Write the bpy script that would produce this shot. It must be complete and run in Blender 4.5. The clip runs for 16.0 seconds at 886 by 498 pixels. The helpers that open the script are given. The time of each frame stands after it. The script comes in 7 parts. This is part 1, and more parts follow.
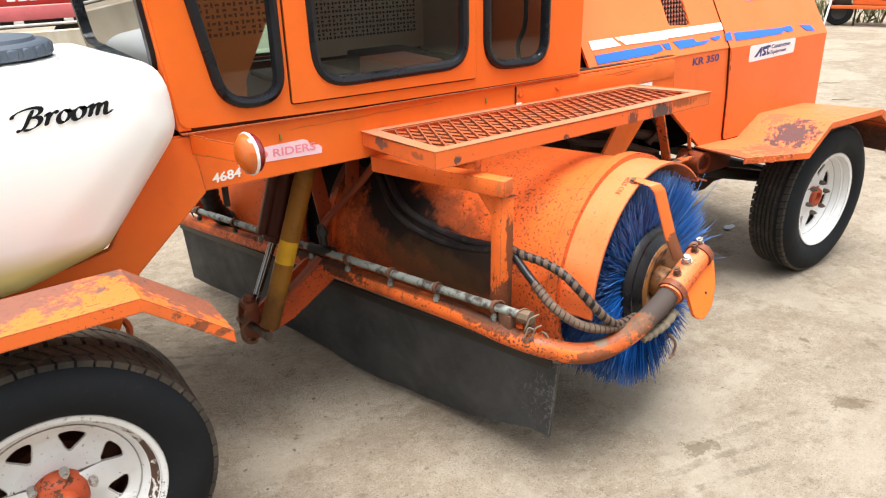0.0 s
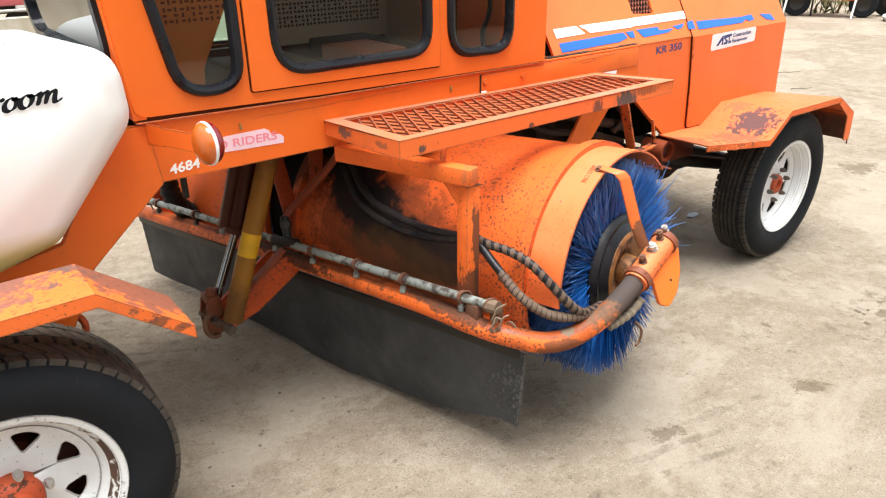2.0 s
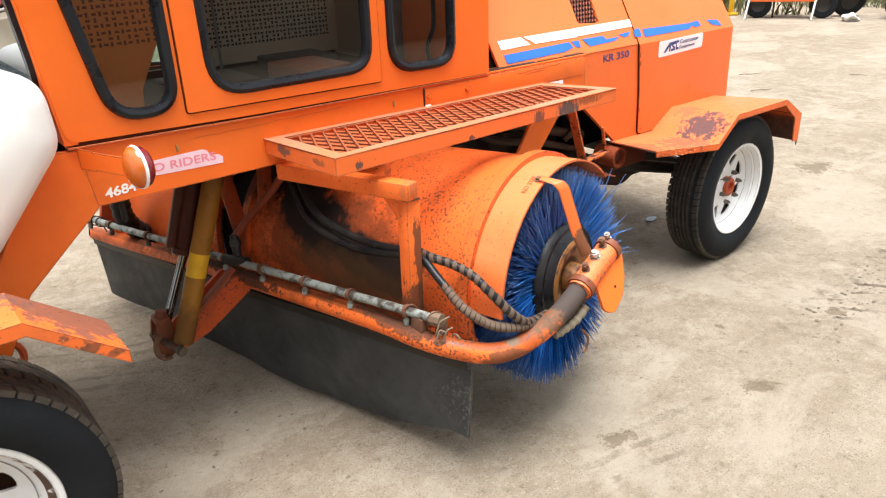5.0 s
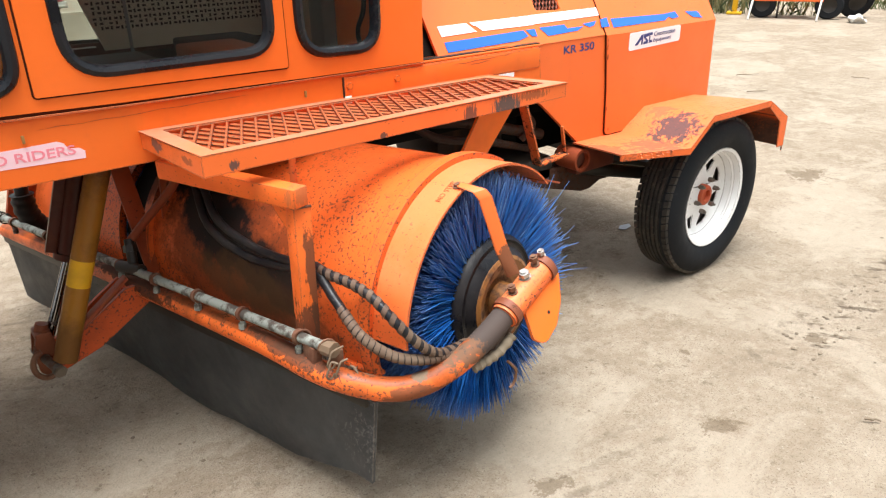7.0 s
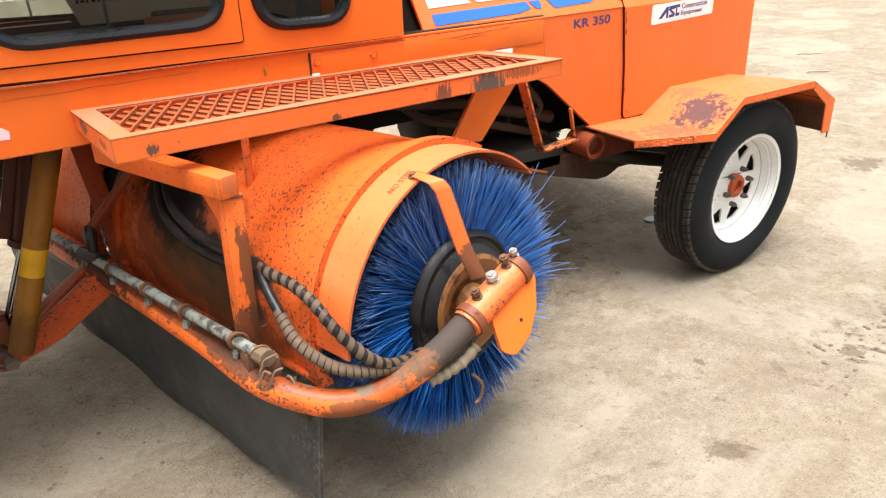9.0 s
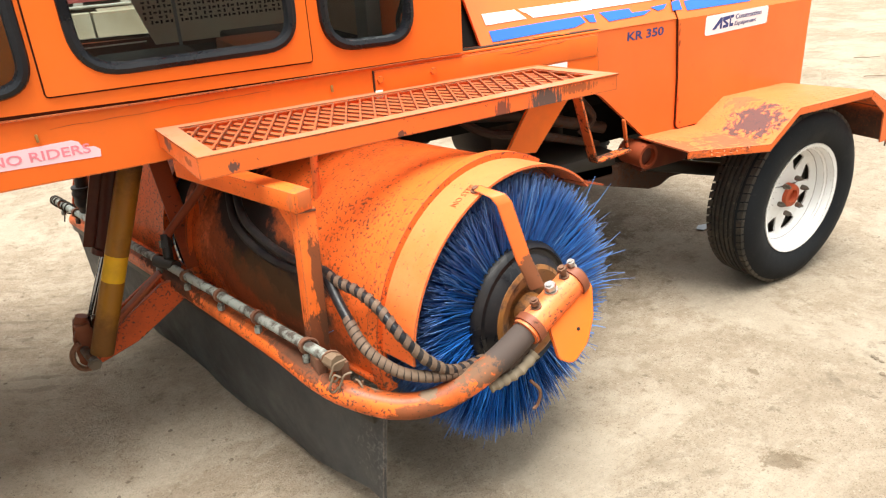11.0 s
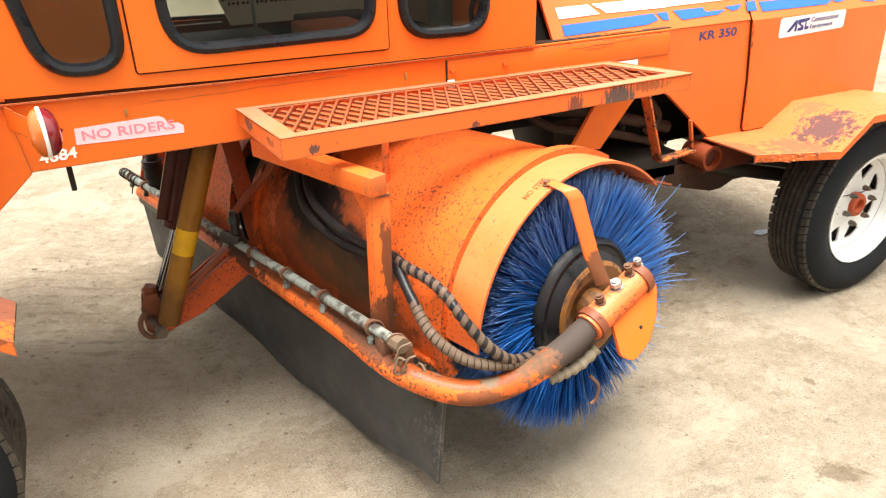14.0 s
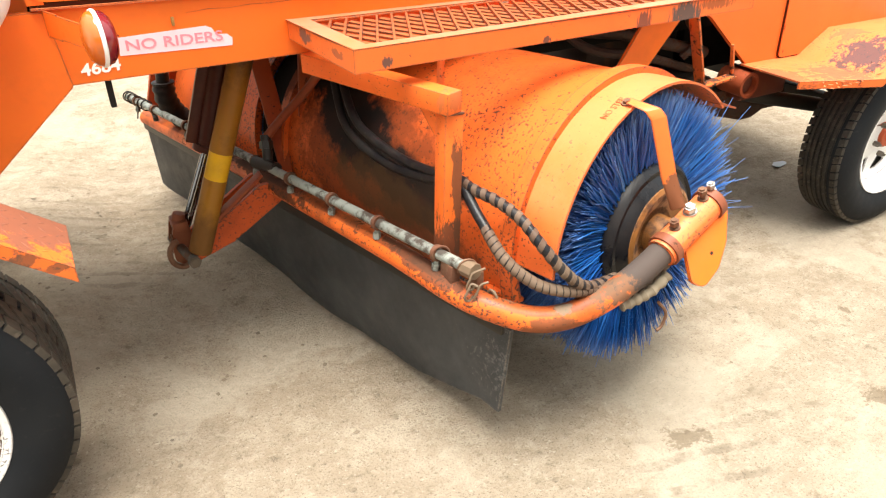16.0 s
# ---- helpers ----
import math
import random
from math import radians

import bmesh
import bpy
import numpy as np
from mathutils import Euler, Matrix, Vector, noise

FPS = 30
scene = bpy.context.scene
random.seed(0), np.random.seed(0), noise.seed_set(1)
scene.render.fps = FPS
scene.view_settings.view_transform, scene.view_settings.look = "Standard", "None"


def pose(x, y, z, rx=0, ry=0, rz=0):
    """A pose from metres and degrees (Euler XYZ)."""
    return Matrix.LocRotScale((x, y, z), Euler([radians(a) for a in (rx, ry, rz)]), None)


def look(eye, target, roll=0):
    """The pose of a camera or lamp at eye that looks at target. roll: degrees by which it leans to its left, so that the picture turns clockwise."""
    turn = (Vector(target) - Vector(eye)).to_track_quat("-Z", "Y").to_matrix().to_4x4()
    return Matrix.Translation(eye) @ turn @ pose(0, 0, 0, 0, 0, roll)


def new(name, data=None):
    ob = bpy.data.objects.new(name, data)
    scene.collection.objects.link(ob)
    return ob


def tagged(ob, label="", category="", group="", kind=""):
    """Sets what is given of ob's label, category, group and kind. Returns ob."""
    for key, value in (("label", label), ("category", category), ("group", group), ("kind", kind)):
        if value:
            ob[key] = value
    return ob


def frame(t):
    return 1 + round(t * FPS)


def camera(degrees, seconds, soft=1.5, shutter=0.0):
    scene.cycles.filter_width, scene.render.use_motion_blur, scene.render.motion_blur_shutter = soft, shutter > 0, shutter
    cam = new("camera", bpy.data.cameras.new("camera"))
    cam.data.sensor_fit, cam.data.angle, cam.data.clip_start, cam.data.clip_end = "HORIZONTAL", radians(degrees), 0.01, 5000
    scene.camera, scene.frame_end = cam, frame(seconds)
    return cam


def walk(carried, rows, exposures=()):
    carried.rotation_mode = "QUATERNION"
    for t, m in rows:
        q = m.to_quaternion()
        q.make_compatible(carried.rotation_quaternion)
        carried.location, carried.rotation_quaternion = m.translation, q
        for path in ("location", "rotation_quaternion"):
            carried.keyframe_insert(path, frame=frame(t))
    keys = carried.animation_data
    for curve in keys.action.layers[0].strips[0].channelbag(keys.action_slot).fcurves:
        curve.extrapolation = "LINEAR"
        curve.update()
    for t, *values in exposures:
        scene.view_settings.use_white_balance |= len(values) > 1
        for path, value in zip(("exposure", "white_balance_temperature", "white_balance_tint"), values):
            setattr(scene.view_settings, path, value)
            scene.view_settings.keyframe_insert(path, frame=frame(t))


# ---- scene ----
cam = camera(64.0, 16.0, soft=1.2)
PATH = [
    (0, (-1.534, -1.778, 1.462), (-0.495, -0.27, 0.658), -1.4),
    (0.5, (-1.528, -1.773, 1.47), (-0.462, -0.295, 0.648), -1.4),
    (1, (-1.534, -1.77, 1.464), (-0.459, -0.298, 0.643), -1.6),
    (1.5, (-1.532, -1.771, 1.459), (-0.434, -0.31, 0.647), -1.3),
    (2, (-1.519, -1.765, 1.452), (-0.413, -0.319, 0.622), -0.9),
    (2.5, (-1.513, -1.762, 1.451), (-0.409, -0.319, 0.616), -1.5),
    (3, (-1.504, -1.764, 1.452), (-0.373, -0.338, 0.624), -1.2),
    (3.5, (-1.473, -1.777, 1.456), (-0.278, -0.396, 0.64), -0.8),
    (3.7, (-1.47, -1.794, 1.456), (-0.305, -0.369, 0.675), -2.1),
    (5.8, (-1.383, -1.836, 1.472), (-0.231, -0.443, 0.616), -1.8),
    (6, (-1.363, -1.825, 1.43), (-0.175, -0.469, 0.564), -2.4),
    (6.5, (-1.263, -1.756, 1.42), (-0.037, -0.389, 0.627), -1.4),
    (7, (-1.066, -1.769, 1.39), (0.074, -0.345, 0.57), -0.9),
    (7.5, (-0.846, -1.77, 1.373), (0.172, -0.241, 0.581), -1.2),
    (8, (-0.786, -1.727, 1.323), (0.175, -0.249, 0.378), -2.9),
    (8.5, (-0.766, -1.738, 1.327), (0.241, -0.24, 0.468), -1.8),
    (10.8, (-0.82, -1.759, 1.372), (0.106, -0.225, 0.483), -3.7),
    (11, (-0.83, -1.77, 1.378), (0.069, -0.197, 0.531), -3.2),
    (11.5, (-0.849, -1.771, 1.391), (0.026, -0.164, 0.583), -2.7),
    (12, (-0.851, -1.766, 1.395), (0.038, -0.146, 0.629), -2.3),
    (12.5, (-0.865, -1.769, 1.393), (-0.025, -0.121, 0.632), -1.5),
    (13, (-0.875, -1.765, 1.399), (-0.077, -0.09, 0.651), -1.8),
    (13.5, (-0.877, -1.774, 1.403), (-0.057, -0.107, 0.661), -1.9),
    (14, (-0.9, -1.755, 1.389), (-0.1, -0.14, 0.52), -1.5),
    (14.5, (-0.922, -1.724, 1.381), (-0.046, -0.15, 0.513), -1.1),
    (15, (-0.975, -1.672, 1.377), (-0.084, -0.113, 0.497), -0.7),
    (15.5, (-1.022, -1.627, 1.361), (-0.116, -0.138, 0.38), -0.1),
    (16, (-1.081, -1.61, 1.334), (-0.24, -0.112, 0.311), -0.0),
]
walk(cam, [(t, look(eye, target, roll)) for t, eye, target, roll in PATH], exposures=[(0, 1.00, 6080, 8), (3.5, 1.00, 6080, 8), (7, 1.02, 6130, 8), (12, 1.29, 6530, 6), (14, 1.39, 6580, 6), (16, 1.47, 6600, 6)])


# ---- world and light ----
world = bpy.data.worlds.new("overcast_sky")
scene.world = world
world.use_nodes = True
wt = world.node_tree
SKY_TURN = radians(217)
sky = wt.nodes.new("ShaderNodeTexSky")
sky.sky_type = "NISHITA"
sky.sun_disc = False
sky.sun_elevation = radians(82)
sky.sun_rotation = SKY_TURN
sky.dust_density = 3.0
cloud = wt.nodes.new("ShaderNodeMix")
cloud.data_type = "RGBA"
cloud.inputs[0].default_value = 0.82
wt.links.new(sky.outputs[0], cloud.inputs[6])
# cloud cover: over three times as bright overhead as at the horizon
dirs = wt.nodes.new("ShaderNodeTexCoord")
split = wt.nodes.new("ShaderNodeSeparateXYZ")
wt.links.new(dirs.outputs["Generated"], split.inputs[0])
veil = wt.nodes.new("ShaderNodeValToRGB")
veil.color_ramp.elements[0].position, veil.color_ramp.elements[0].color = 0.0, (0.28, 0.275, 0.262, 1)
veil.color_ramp.elements[1].position, veil.color_ramp.elements[1].color = 1.0, (1.0, 0.975, 0.93, 1)
wt.links.new(split.outputs[2], veil.inputs[0])
bright = wt.nodes.new("ShaderNodeVectorMath")
bright.operation = "SCALE"
bright.inputs["Scale"].default_value = 10.5
wt.links.new(veil.outputs[0], bright.inputs[0])
wt.links.new(bright.outputs[0], cloud.inputs[7])
wt.links.new(cloud.outputs[2], wt.nodes["Background"].inputs[0])
wt.nodes["Background"].inputs[1].default_value = 0.117

sun_data = bpy.data.lights.new("sun", "SUN")
sun_data.energy = 3.45
sun_data.angle = radians(34)
sun_data.color = (1.0, 0.96, 0.9)
sun = new("sun", sun_data)
sun.matrix_world = look((-0.6, -0.8, 7.0), (0, 0, 0))


# ---- materials ----
class Nodes:
    """A material with a Principled shader and short calls for the usual nodes."""

    def __init__(self, name, rough=0.5, metal=0.0, spec=0.5):
        self.m = bpy.data.materials.new(name)
        self.m.use_nodes = True
        self.t = self.m.node_tree
        self.p = self.t.nodes["Principled BSDF"]
        self.p.inputs["Roughness"].default_value = rough
        self.p.inputs["Metallic"].default_value = metal
        self.p.inputs["Specular IOR Level"].default_value = spec
        self.co = self.t.nodes.new("ShaderNodeTexCoord").outputs["Object"]

    def noise(self, scale, detail=4.0, rough=0.55, co=None, stretch=None, dist=0.0):
        n = self.t.nodes.new("ShaderNodeTexNoise")
        n.inputs["Scale"].default_value = scale
        n.inputs["Detail"].default_value = detail
        n.inputs["Roughness"].default_value = rough
        n.inputs["Distortion"].default_value = dist
        src = co or self.co
        if stretch:
            mp = self.t.nodes.new("ShaderNodeMapping")
            mp.inputs["Scale"].default_value = stretch
            self.t.links.new(src, mp.inputs[0])
            src = mp.outputs[0]
        self.t.links.new(src, n.inputs["Vector"])
        return n.outputs["Fac"]

    def ramp(self, fac, *stops):
        r = self.t.nodes.new("ShaderNodeValToRGB")
        els = r.color_ramp.elements
        while len(els) < len(stops):
            els.new(0.5)
        for e, (pos, c) in zip(els, stops):
            e.position = pos
            e.color = (c, c, c, 1) if isinstance(c, (int, float)) else (*c, 1)
        self.t.links.new(fac, r.inputs[0])
        return r.outputs[0]

    def mix(self, fac, a, b, blend="MIX"):
        n = self.t.nodes.new("ShaderNodeMix")
        n.data_type, n.blend_type = "RGBA", blend
        for sock, v in ((n.inputs[0], fac), (n.inputs[6], a), (n.inputs[7], b)):
            if isinstance(v, (int, float)):
                sock.default_value = v
            elif isinstance(v, tuple):
                sock.default_value = (*v, 1)
            else:
                self.t.links.new(v, sock)
        return n.outputs[2]

    def math(self, op, a, b=0.0):
        n = self.t.nodes.new("ShaderNodeMath")
        n.operation = op
        for sock, v in ((n.inputs[0], a), (n.inputs[1], b)):
            if isinstance(v, (int, float)):
                sock.default_value = v
            else:
                self.t.links.new(v, sock)
        return n.outputs[0]

    def xyz(self):
        n = self.t.nodes.new("ShaderNodeSeparateXYZ")
        self.t.links.new(self.co, n.inputs[0])
        return n.outputs

    def blob(self, centre, size):
        """1 at centre, 0 at the edge of an ellipsoid."""
        mp = self.t.nodes.new("ShaderNodeMapping")
        mp.vector_type = "TEXTURE"
        mp.inputs["Location"].default_value = centre
        mp.inputs["Scale"].default_value = size
        self.t.links.new(self.co, mp.inputs[0])
        g = self.t.nodes.new("ShaderNodeTexGradient")
        g.gradient_type = "SPHERICAL"
        self.t.links.new(mp.outputs[0], g.inputs[0])
        return g.outputs["Fac"]

    def out(self, colour, rough=None, bump=None, strength=0.2, distance=0.002):
        if isinstance(colour, tuple):
            self.p.inputs["Base Color"].default_value = (*colour, 1)
        else:
            self.t.links.new(colour, self.p.inputs["Base Color"])
        if rough is not None:
            self.t.links.new(rough, self.p.inputs["Roughness"])
        if bump is not None:
            b = self.t.nodes.new("ShaderNodeBump")
            b.inputs["Strength"].default_value = strength
            b.inputs["Distance"].default_value = distance
            self.t.links.new(bump, b.inputs["Height"])
            self.t.links.new(b.outputs[0], self.p.inputs["Normal"])
        return self.m


ORANGE = (0.82, 0.150, 0.014)


def paint(name, base, wear=0.3, dirt=0.25, rough=0.38, chip=(0.045, 0.026, 0.017), blobs=(), edge=0.0, specks=0.0, spec=0.28, ragged=1.5, soft=0.05, ragscale=13, ragstretch=None, grime_colour=(0.20, 0.085, 0.035), up_tint=None):
    """Sprayed paint: faded patches, grime, chips down to primer and rust."""
    n = Nodes(name, rough, spec=spec)
    fade = n.ramp(n.noise(2.3, 5), (0.3, 0.0), (0.75, 1.0))
    c = n.mix(fade, tuple(v * 0.9 for v in base), tuple(min(1, v * 1.06 + 0.008) for v in base))
    grime = n.ramp(n.noise(7, 7, 0.65), (0.5, 0.0), (0.78, 1.0))
    c = n.mix(n.math("MULTIPLY", grime, dirt), c, grime_colour)
    streak = n.ramp(n.noise(9, 4, 0.6, stretch=(1, 1, 0.12)), (0.56, 0.0), (0.8, 1.0))
    c = n.mix(n.math("MULTIPLY", streak, dirt * 0.6), c, (0.25, 0.09, 0.03))
    fine = n.noise(58, 5, 0.68)
    chips = n.ramp(n.math("ADD", n.math("MULTIPLY", fine, 0.52), n.math("MULTIPLY", n.noise(4.5, 5), 0.48)),
                   (0.700 - 0.14 * wear, 0.0), (0.712 - 0.14 * wear, 1.0))
    rustc = n.mix(n.noise(30, 3), chip, (0.13, 0.05, 0.024))
    c = n.mix(chips, c, rustc)
    if specks:
        dots = n.ramp(n.math("ADD", n.math("MULTIPLY", n.noise(120, 3, 0.55), 0.7), n.math("MULTIPLY", n.noise(3.2, 4), 0.3)), (0.665 - 0.07 * specks, 0.0), (0.68 - 0.07 * specks, 1.0))
        c = n.mix(n.math("MULTIPLY", dots, 0.85), c, (0.06, 0.035, 0.025))
    if edge:
        bev = n.t.nodes.new("ShaderNodeBevel")
        bev.samples = 4
        bev.inputs["Radius"].default_value = 0.007
        geo = n.t.nodes.new("ShaderNodeNewGeometry")
        dot = n.t.nodes.new("ShaderNodeVectorMath")
        dot.operation = "DOT_PRODUCT"
        n.t.links.new(bev.outputs[0], dot.inputs[0])
        n.t.links.new(geo.outputs["Normal"], dot.inputs[1])
        rim = n.ramp(dot.outputs["Value"], (0.80, 1.0), (0.985, 0.0))
        worn = n.ramp(n.math("ADD", n.math("MULTIPLY", rim, 0.55), n.math("MULTIPLY", n.noise(17, 6, 0.7), 0.9)), (0.90 - 0.25 * edge, 0.0), (0.97 - 0.25 * edge, 1.0))
        c = n.mix(n.math("MULTIPLY", worn, rim), c, n.mix(n.noise(40, 3), (0.045, 0.032, 0.028), (0.15, 0.075, 0.045)))
    # patchy tint on upward faces: pale on step, fender, flange; dark on tube
    if up_tint:
        up = n.t.nodes.new("ShaderNodeNewGeometry")
        level = n.t.nodes.new("ShaderNodeSeparateXYZ")
        n.t.links.new(up.outputs["Normal"], level.inputs[0])
        flat = n.ramp(level.outputs[2], (up_tint[2], 0.0), (up_tint[2] + 0.12, 1.0))
        patchy = n.ramp(n.noise(8, 6, 0.7), (0.30, 0.35), (0.55, 1.0))
        c = n.mix(n.math("MULTIPLY", n.math("MULTIPLY", flat, patchy), up_tint[1]), c, n.mix(n.noise(45, 4, 0.7), up_tint[0], tuple(v * 0.72 for v in up_tint[0])))
    bare = 0.0
    for centre, size, colour, amount in blobs:
        area = n.blob(centre, size)
        b = n.math("ADD", area, n.math("MULTIPLY", n.math("SUBTRACT", n.noise(ragscale, 8, 0.72, stretch=ragstretch), 0.5), ragged))
        spot = n.math("MULTIPLY", n.math("MULTIPLY", n.ramp(b, (0.29 - soft, 0.0), (0.29 + soft, 1.0)), n.ramp(area, (0.0, 0.0), (0.12, 1.0))), amount)
        c = n.mix(spot, c, colour)
        bare = n.math("MAXIMUM", spot, bare)
    r = n.ramp(n.math("ADD", n.math("ADD", n.math("MULTIPLY", grime, 0.5), chips), bare), (0.0, rough), (1.0, min(1, rough + 0.4)))
    return n.out(c, r, n.math("SUBTRACT", n.math("MULTIPLY", n.noise(260, 2), 0.25), chips), 0.25, 0.0006)


def rubber(name, base=(0.022, 0.022, 0.024), dust=(0.16, 0.14, 0.115), amount=0.3, rough=0.7):
    n = Nodes(name, rough, spec=0.25)
    d = n.ramp(n.noise(6, 7, 0.65), (0.42, 0.0), (0.75, 1.0))
    c = n.mix(n.math("MULTIPLY", d, amount), base, dust)
    c = n.mix(n.math("MULTIPLY", n.ramp(n.noise(60, 3), (0.6, 0.0), (0.72, 1.0)), amount * 0.7), c, dust)
    return n.out(c, n.ramp(d, (0, rough - 0.08), (1, 0.95)), n.noise(140, 4), 0.25, 0.001)


def metal(name, base, rough=0.35, rust=0.3, metallic=1.0, rust_colour=(0.13, 0.05, 0.025)):
    n = Nodes(name, rough, metallic)
    k = n.ramp(n.noise(22, 6, 0.65), (0.62 - 0.25 * rust, 0.0), (0.72 - 0.2 * rust, 1.0))
    c = n.mix(k, base, rust_colour)
    n.t.links.new(n.math("MULTIPLY", n.math("SUBTRACT", 1.0, k), metallic), n.p.inputs["Metallic"])
    return n.out(c, n.ramp(k, (0, rough), (1, 0.85)), n.noise(90, 5), 0.3, 0.001)


def plain(name, base, rough=0.6, spec=0.5, vary=0.15):
    n = Nodes(name, rough, spec=spec)
    c = n.mix(n.noise(12, 5), tuple(v * (1 - vary) for v in base), tuple(min(1, v * (1 + vary)) for v in base))
    return n.out(c, None, n.noise(120, 3), 0.12, 0.001)


M_CAB = paint("orange_cab_paint", ORANGE, wear=0.0, dirt=0.10, rough=0.33)
M_RAIL = paint("orange_frame_paint", ORANGE, wear=0.10, dirt=0.22, rough=0.4, edge=0.3)
M_HOOD = paint("orange_hood_paint", (0.82, 0.152, 0.024), wear=0.0, dirt=0.10, rough=0.34, spec=0.45, specks=0.1)
M_STEP = paint("orange_step_paint", (0.79, 0.155, 0.028), wear=-0.35, dirt=0.3, rough=0.45, edge=0.25, specks=0.3, ragged=3.2, ragscale=30, ragstretch=(5.0, 1.0, 0.6), soft=0.06, up_tint=((0.36, 0.25, 0.165), 0.70, 0.85),
               blobs=(((0.325, -0.335, 0.936), (0.075, 0.03, 0.040), (0.075, 0.068, 0.062), 0.95), ((0.185, -0.338, 0.935), (0.030, 0.03, 0.035), (0.09, 0.05, 0.04), 0.85),
                      ((0.43, -0.335, 0.950), (0.09, 0.03, 0.016), (0.20, 0.07, 0.03), 0.7), ((-0.577, -0.10, 0.945), (0.02, 0.045, 0.022), (0.09, 0.075, 0.065), 0.8),
                      ((-0.577, -0.27, 0.945), (0.02, 0.05, 0.014), (0.16, 0.075, 0.045), 0.6), ((-0.50, -0.356, 0.938), (0.018, 0.02, 0.014), (0.07, 0.055, 0.05), 0.9), ((-0.107, -0.345, 0.930), (0.015, 0.02, 0.010), (0.08, 0.05, 0.04), 0.9)))
M_LEG = paint("scraped_hanger_paint", (0.70, 0.13, 0.022), wear=1.25, dirt=0.5, rough=0.45, edge=0.5, chip=(0.03, 0.02, 0.016))
M_STRUT = paint("scraped_strut_paint", (0.80, 0.155, 0.028), wear=0.2, dirt=0.3, rough=0.42, edge=0.5, specks=0.5, ragged=1.8, ragscale=30, blobs=(((0.03, -0.65, 0.635), (0.06, 0.06, 0.085), (0.13, 0.065, 0.035), 0.85),))
M_MESH = paint("rusty_orange_mesh_paint", (0.46, 0.098, 0.024), wear=0.45, dirt=0.9, specks=0.6, rough=0.6, edge=0.3)
M_FEND = paint("worn_fender_paint", (0.78, 0.150, 0.032), wear=0.3, dirt=0.25, rough=0.45, spec=0.2, edge=0.6, specks=0.9, ragged=3.6, ragscale=36, up_tint=((0.66, 0.32, 0.18), 0.18, 0.6),
               blobs=(((1.375, -0.20, 0.665), (0.105, 0.14, 0.115), (0.060, 0.048, 0.055), 0.90), ((1.24, -0.20, 0.62), (0.16, 0.13, 0.03), (0.10, 0.055, 0.045), 0.55), ((1.47, -0.06, 0.70), (0.08, 0.09, 0.05), (0.20, 0.07, 0.05), 0.45), ((1.07, -0.12, 0.615), (0.06, 0.16, 0.03), (0.09, 0.045, 0.03), 0.5),
                      ((-1.22, -0.18, 0.70), (0.26, 0.16, 0.2), (0.20, 0.085, 0.06), 0.75),
                      ((-1.50, -0.16, 0.80), (0.30, 0.12, 0.2), (0.17, 0.10, 0.09), 0.85)))
# oil crescent along the hoses; darker covered end stands in for shade below the cab
M_SHROUD = paint("oil_stained_and_shaded_shroud_paint", (0.75, 0.128, 0.019), wear=0.35, dirt=0.45, grime_colour=(0.05, 0.022, 0.012), rough=0.4, chip=(0.045, 0.035, 0.03), specks=1.5, edge=0.6, ragged=1.3, soft=0.12,
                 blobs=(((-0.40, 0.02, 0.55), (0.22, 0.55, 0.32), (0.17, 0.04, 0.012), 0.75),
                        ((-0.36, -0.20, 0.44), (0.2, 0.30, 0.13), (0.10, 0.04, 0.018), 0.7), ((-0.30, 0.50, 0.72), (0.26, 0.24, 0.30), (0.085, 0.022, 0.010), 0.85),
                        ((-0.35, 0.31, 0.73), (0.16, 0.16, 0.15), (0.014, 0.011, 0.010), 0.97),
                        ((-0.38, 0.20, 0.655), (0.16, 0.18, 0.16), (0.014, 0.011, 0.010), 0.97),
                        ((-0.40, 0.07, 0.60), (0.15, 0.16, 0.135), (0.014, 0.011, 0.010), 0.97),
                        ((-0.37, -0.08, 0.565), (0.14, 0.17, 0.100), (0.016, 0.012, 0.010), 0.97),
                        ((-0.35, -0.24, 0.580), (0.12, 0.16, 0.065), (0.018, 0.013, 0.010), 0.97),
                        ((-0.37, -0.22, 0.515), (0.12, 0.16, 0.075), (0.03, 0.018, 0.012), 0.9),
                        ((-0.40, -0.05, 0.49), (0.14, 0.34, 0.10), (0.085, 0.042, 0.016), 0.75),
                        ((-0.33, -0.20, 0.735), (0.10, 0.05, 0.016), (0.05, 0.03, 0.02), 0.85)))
M_FLANGE = paint("orange_flange_paint", (0.79, 0.148, 0.030), wear=0.45, dirt=0.35, rough=0.42, edge=0.7, specks=1.15, up_tint=((0.72, 0.32, 0.14), 0.35, 0.35))
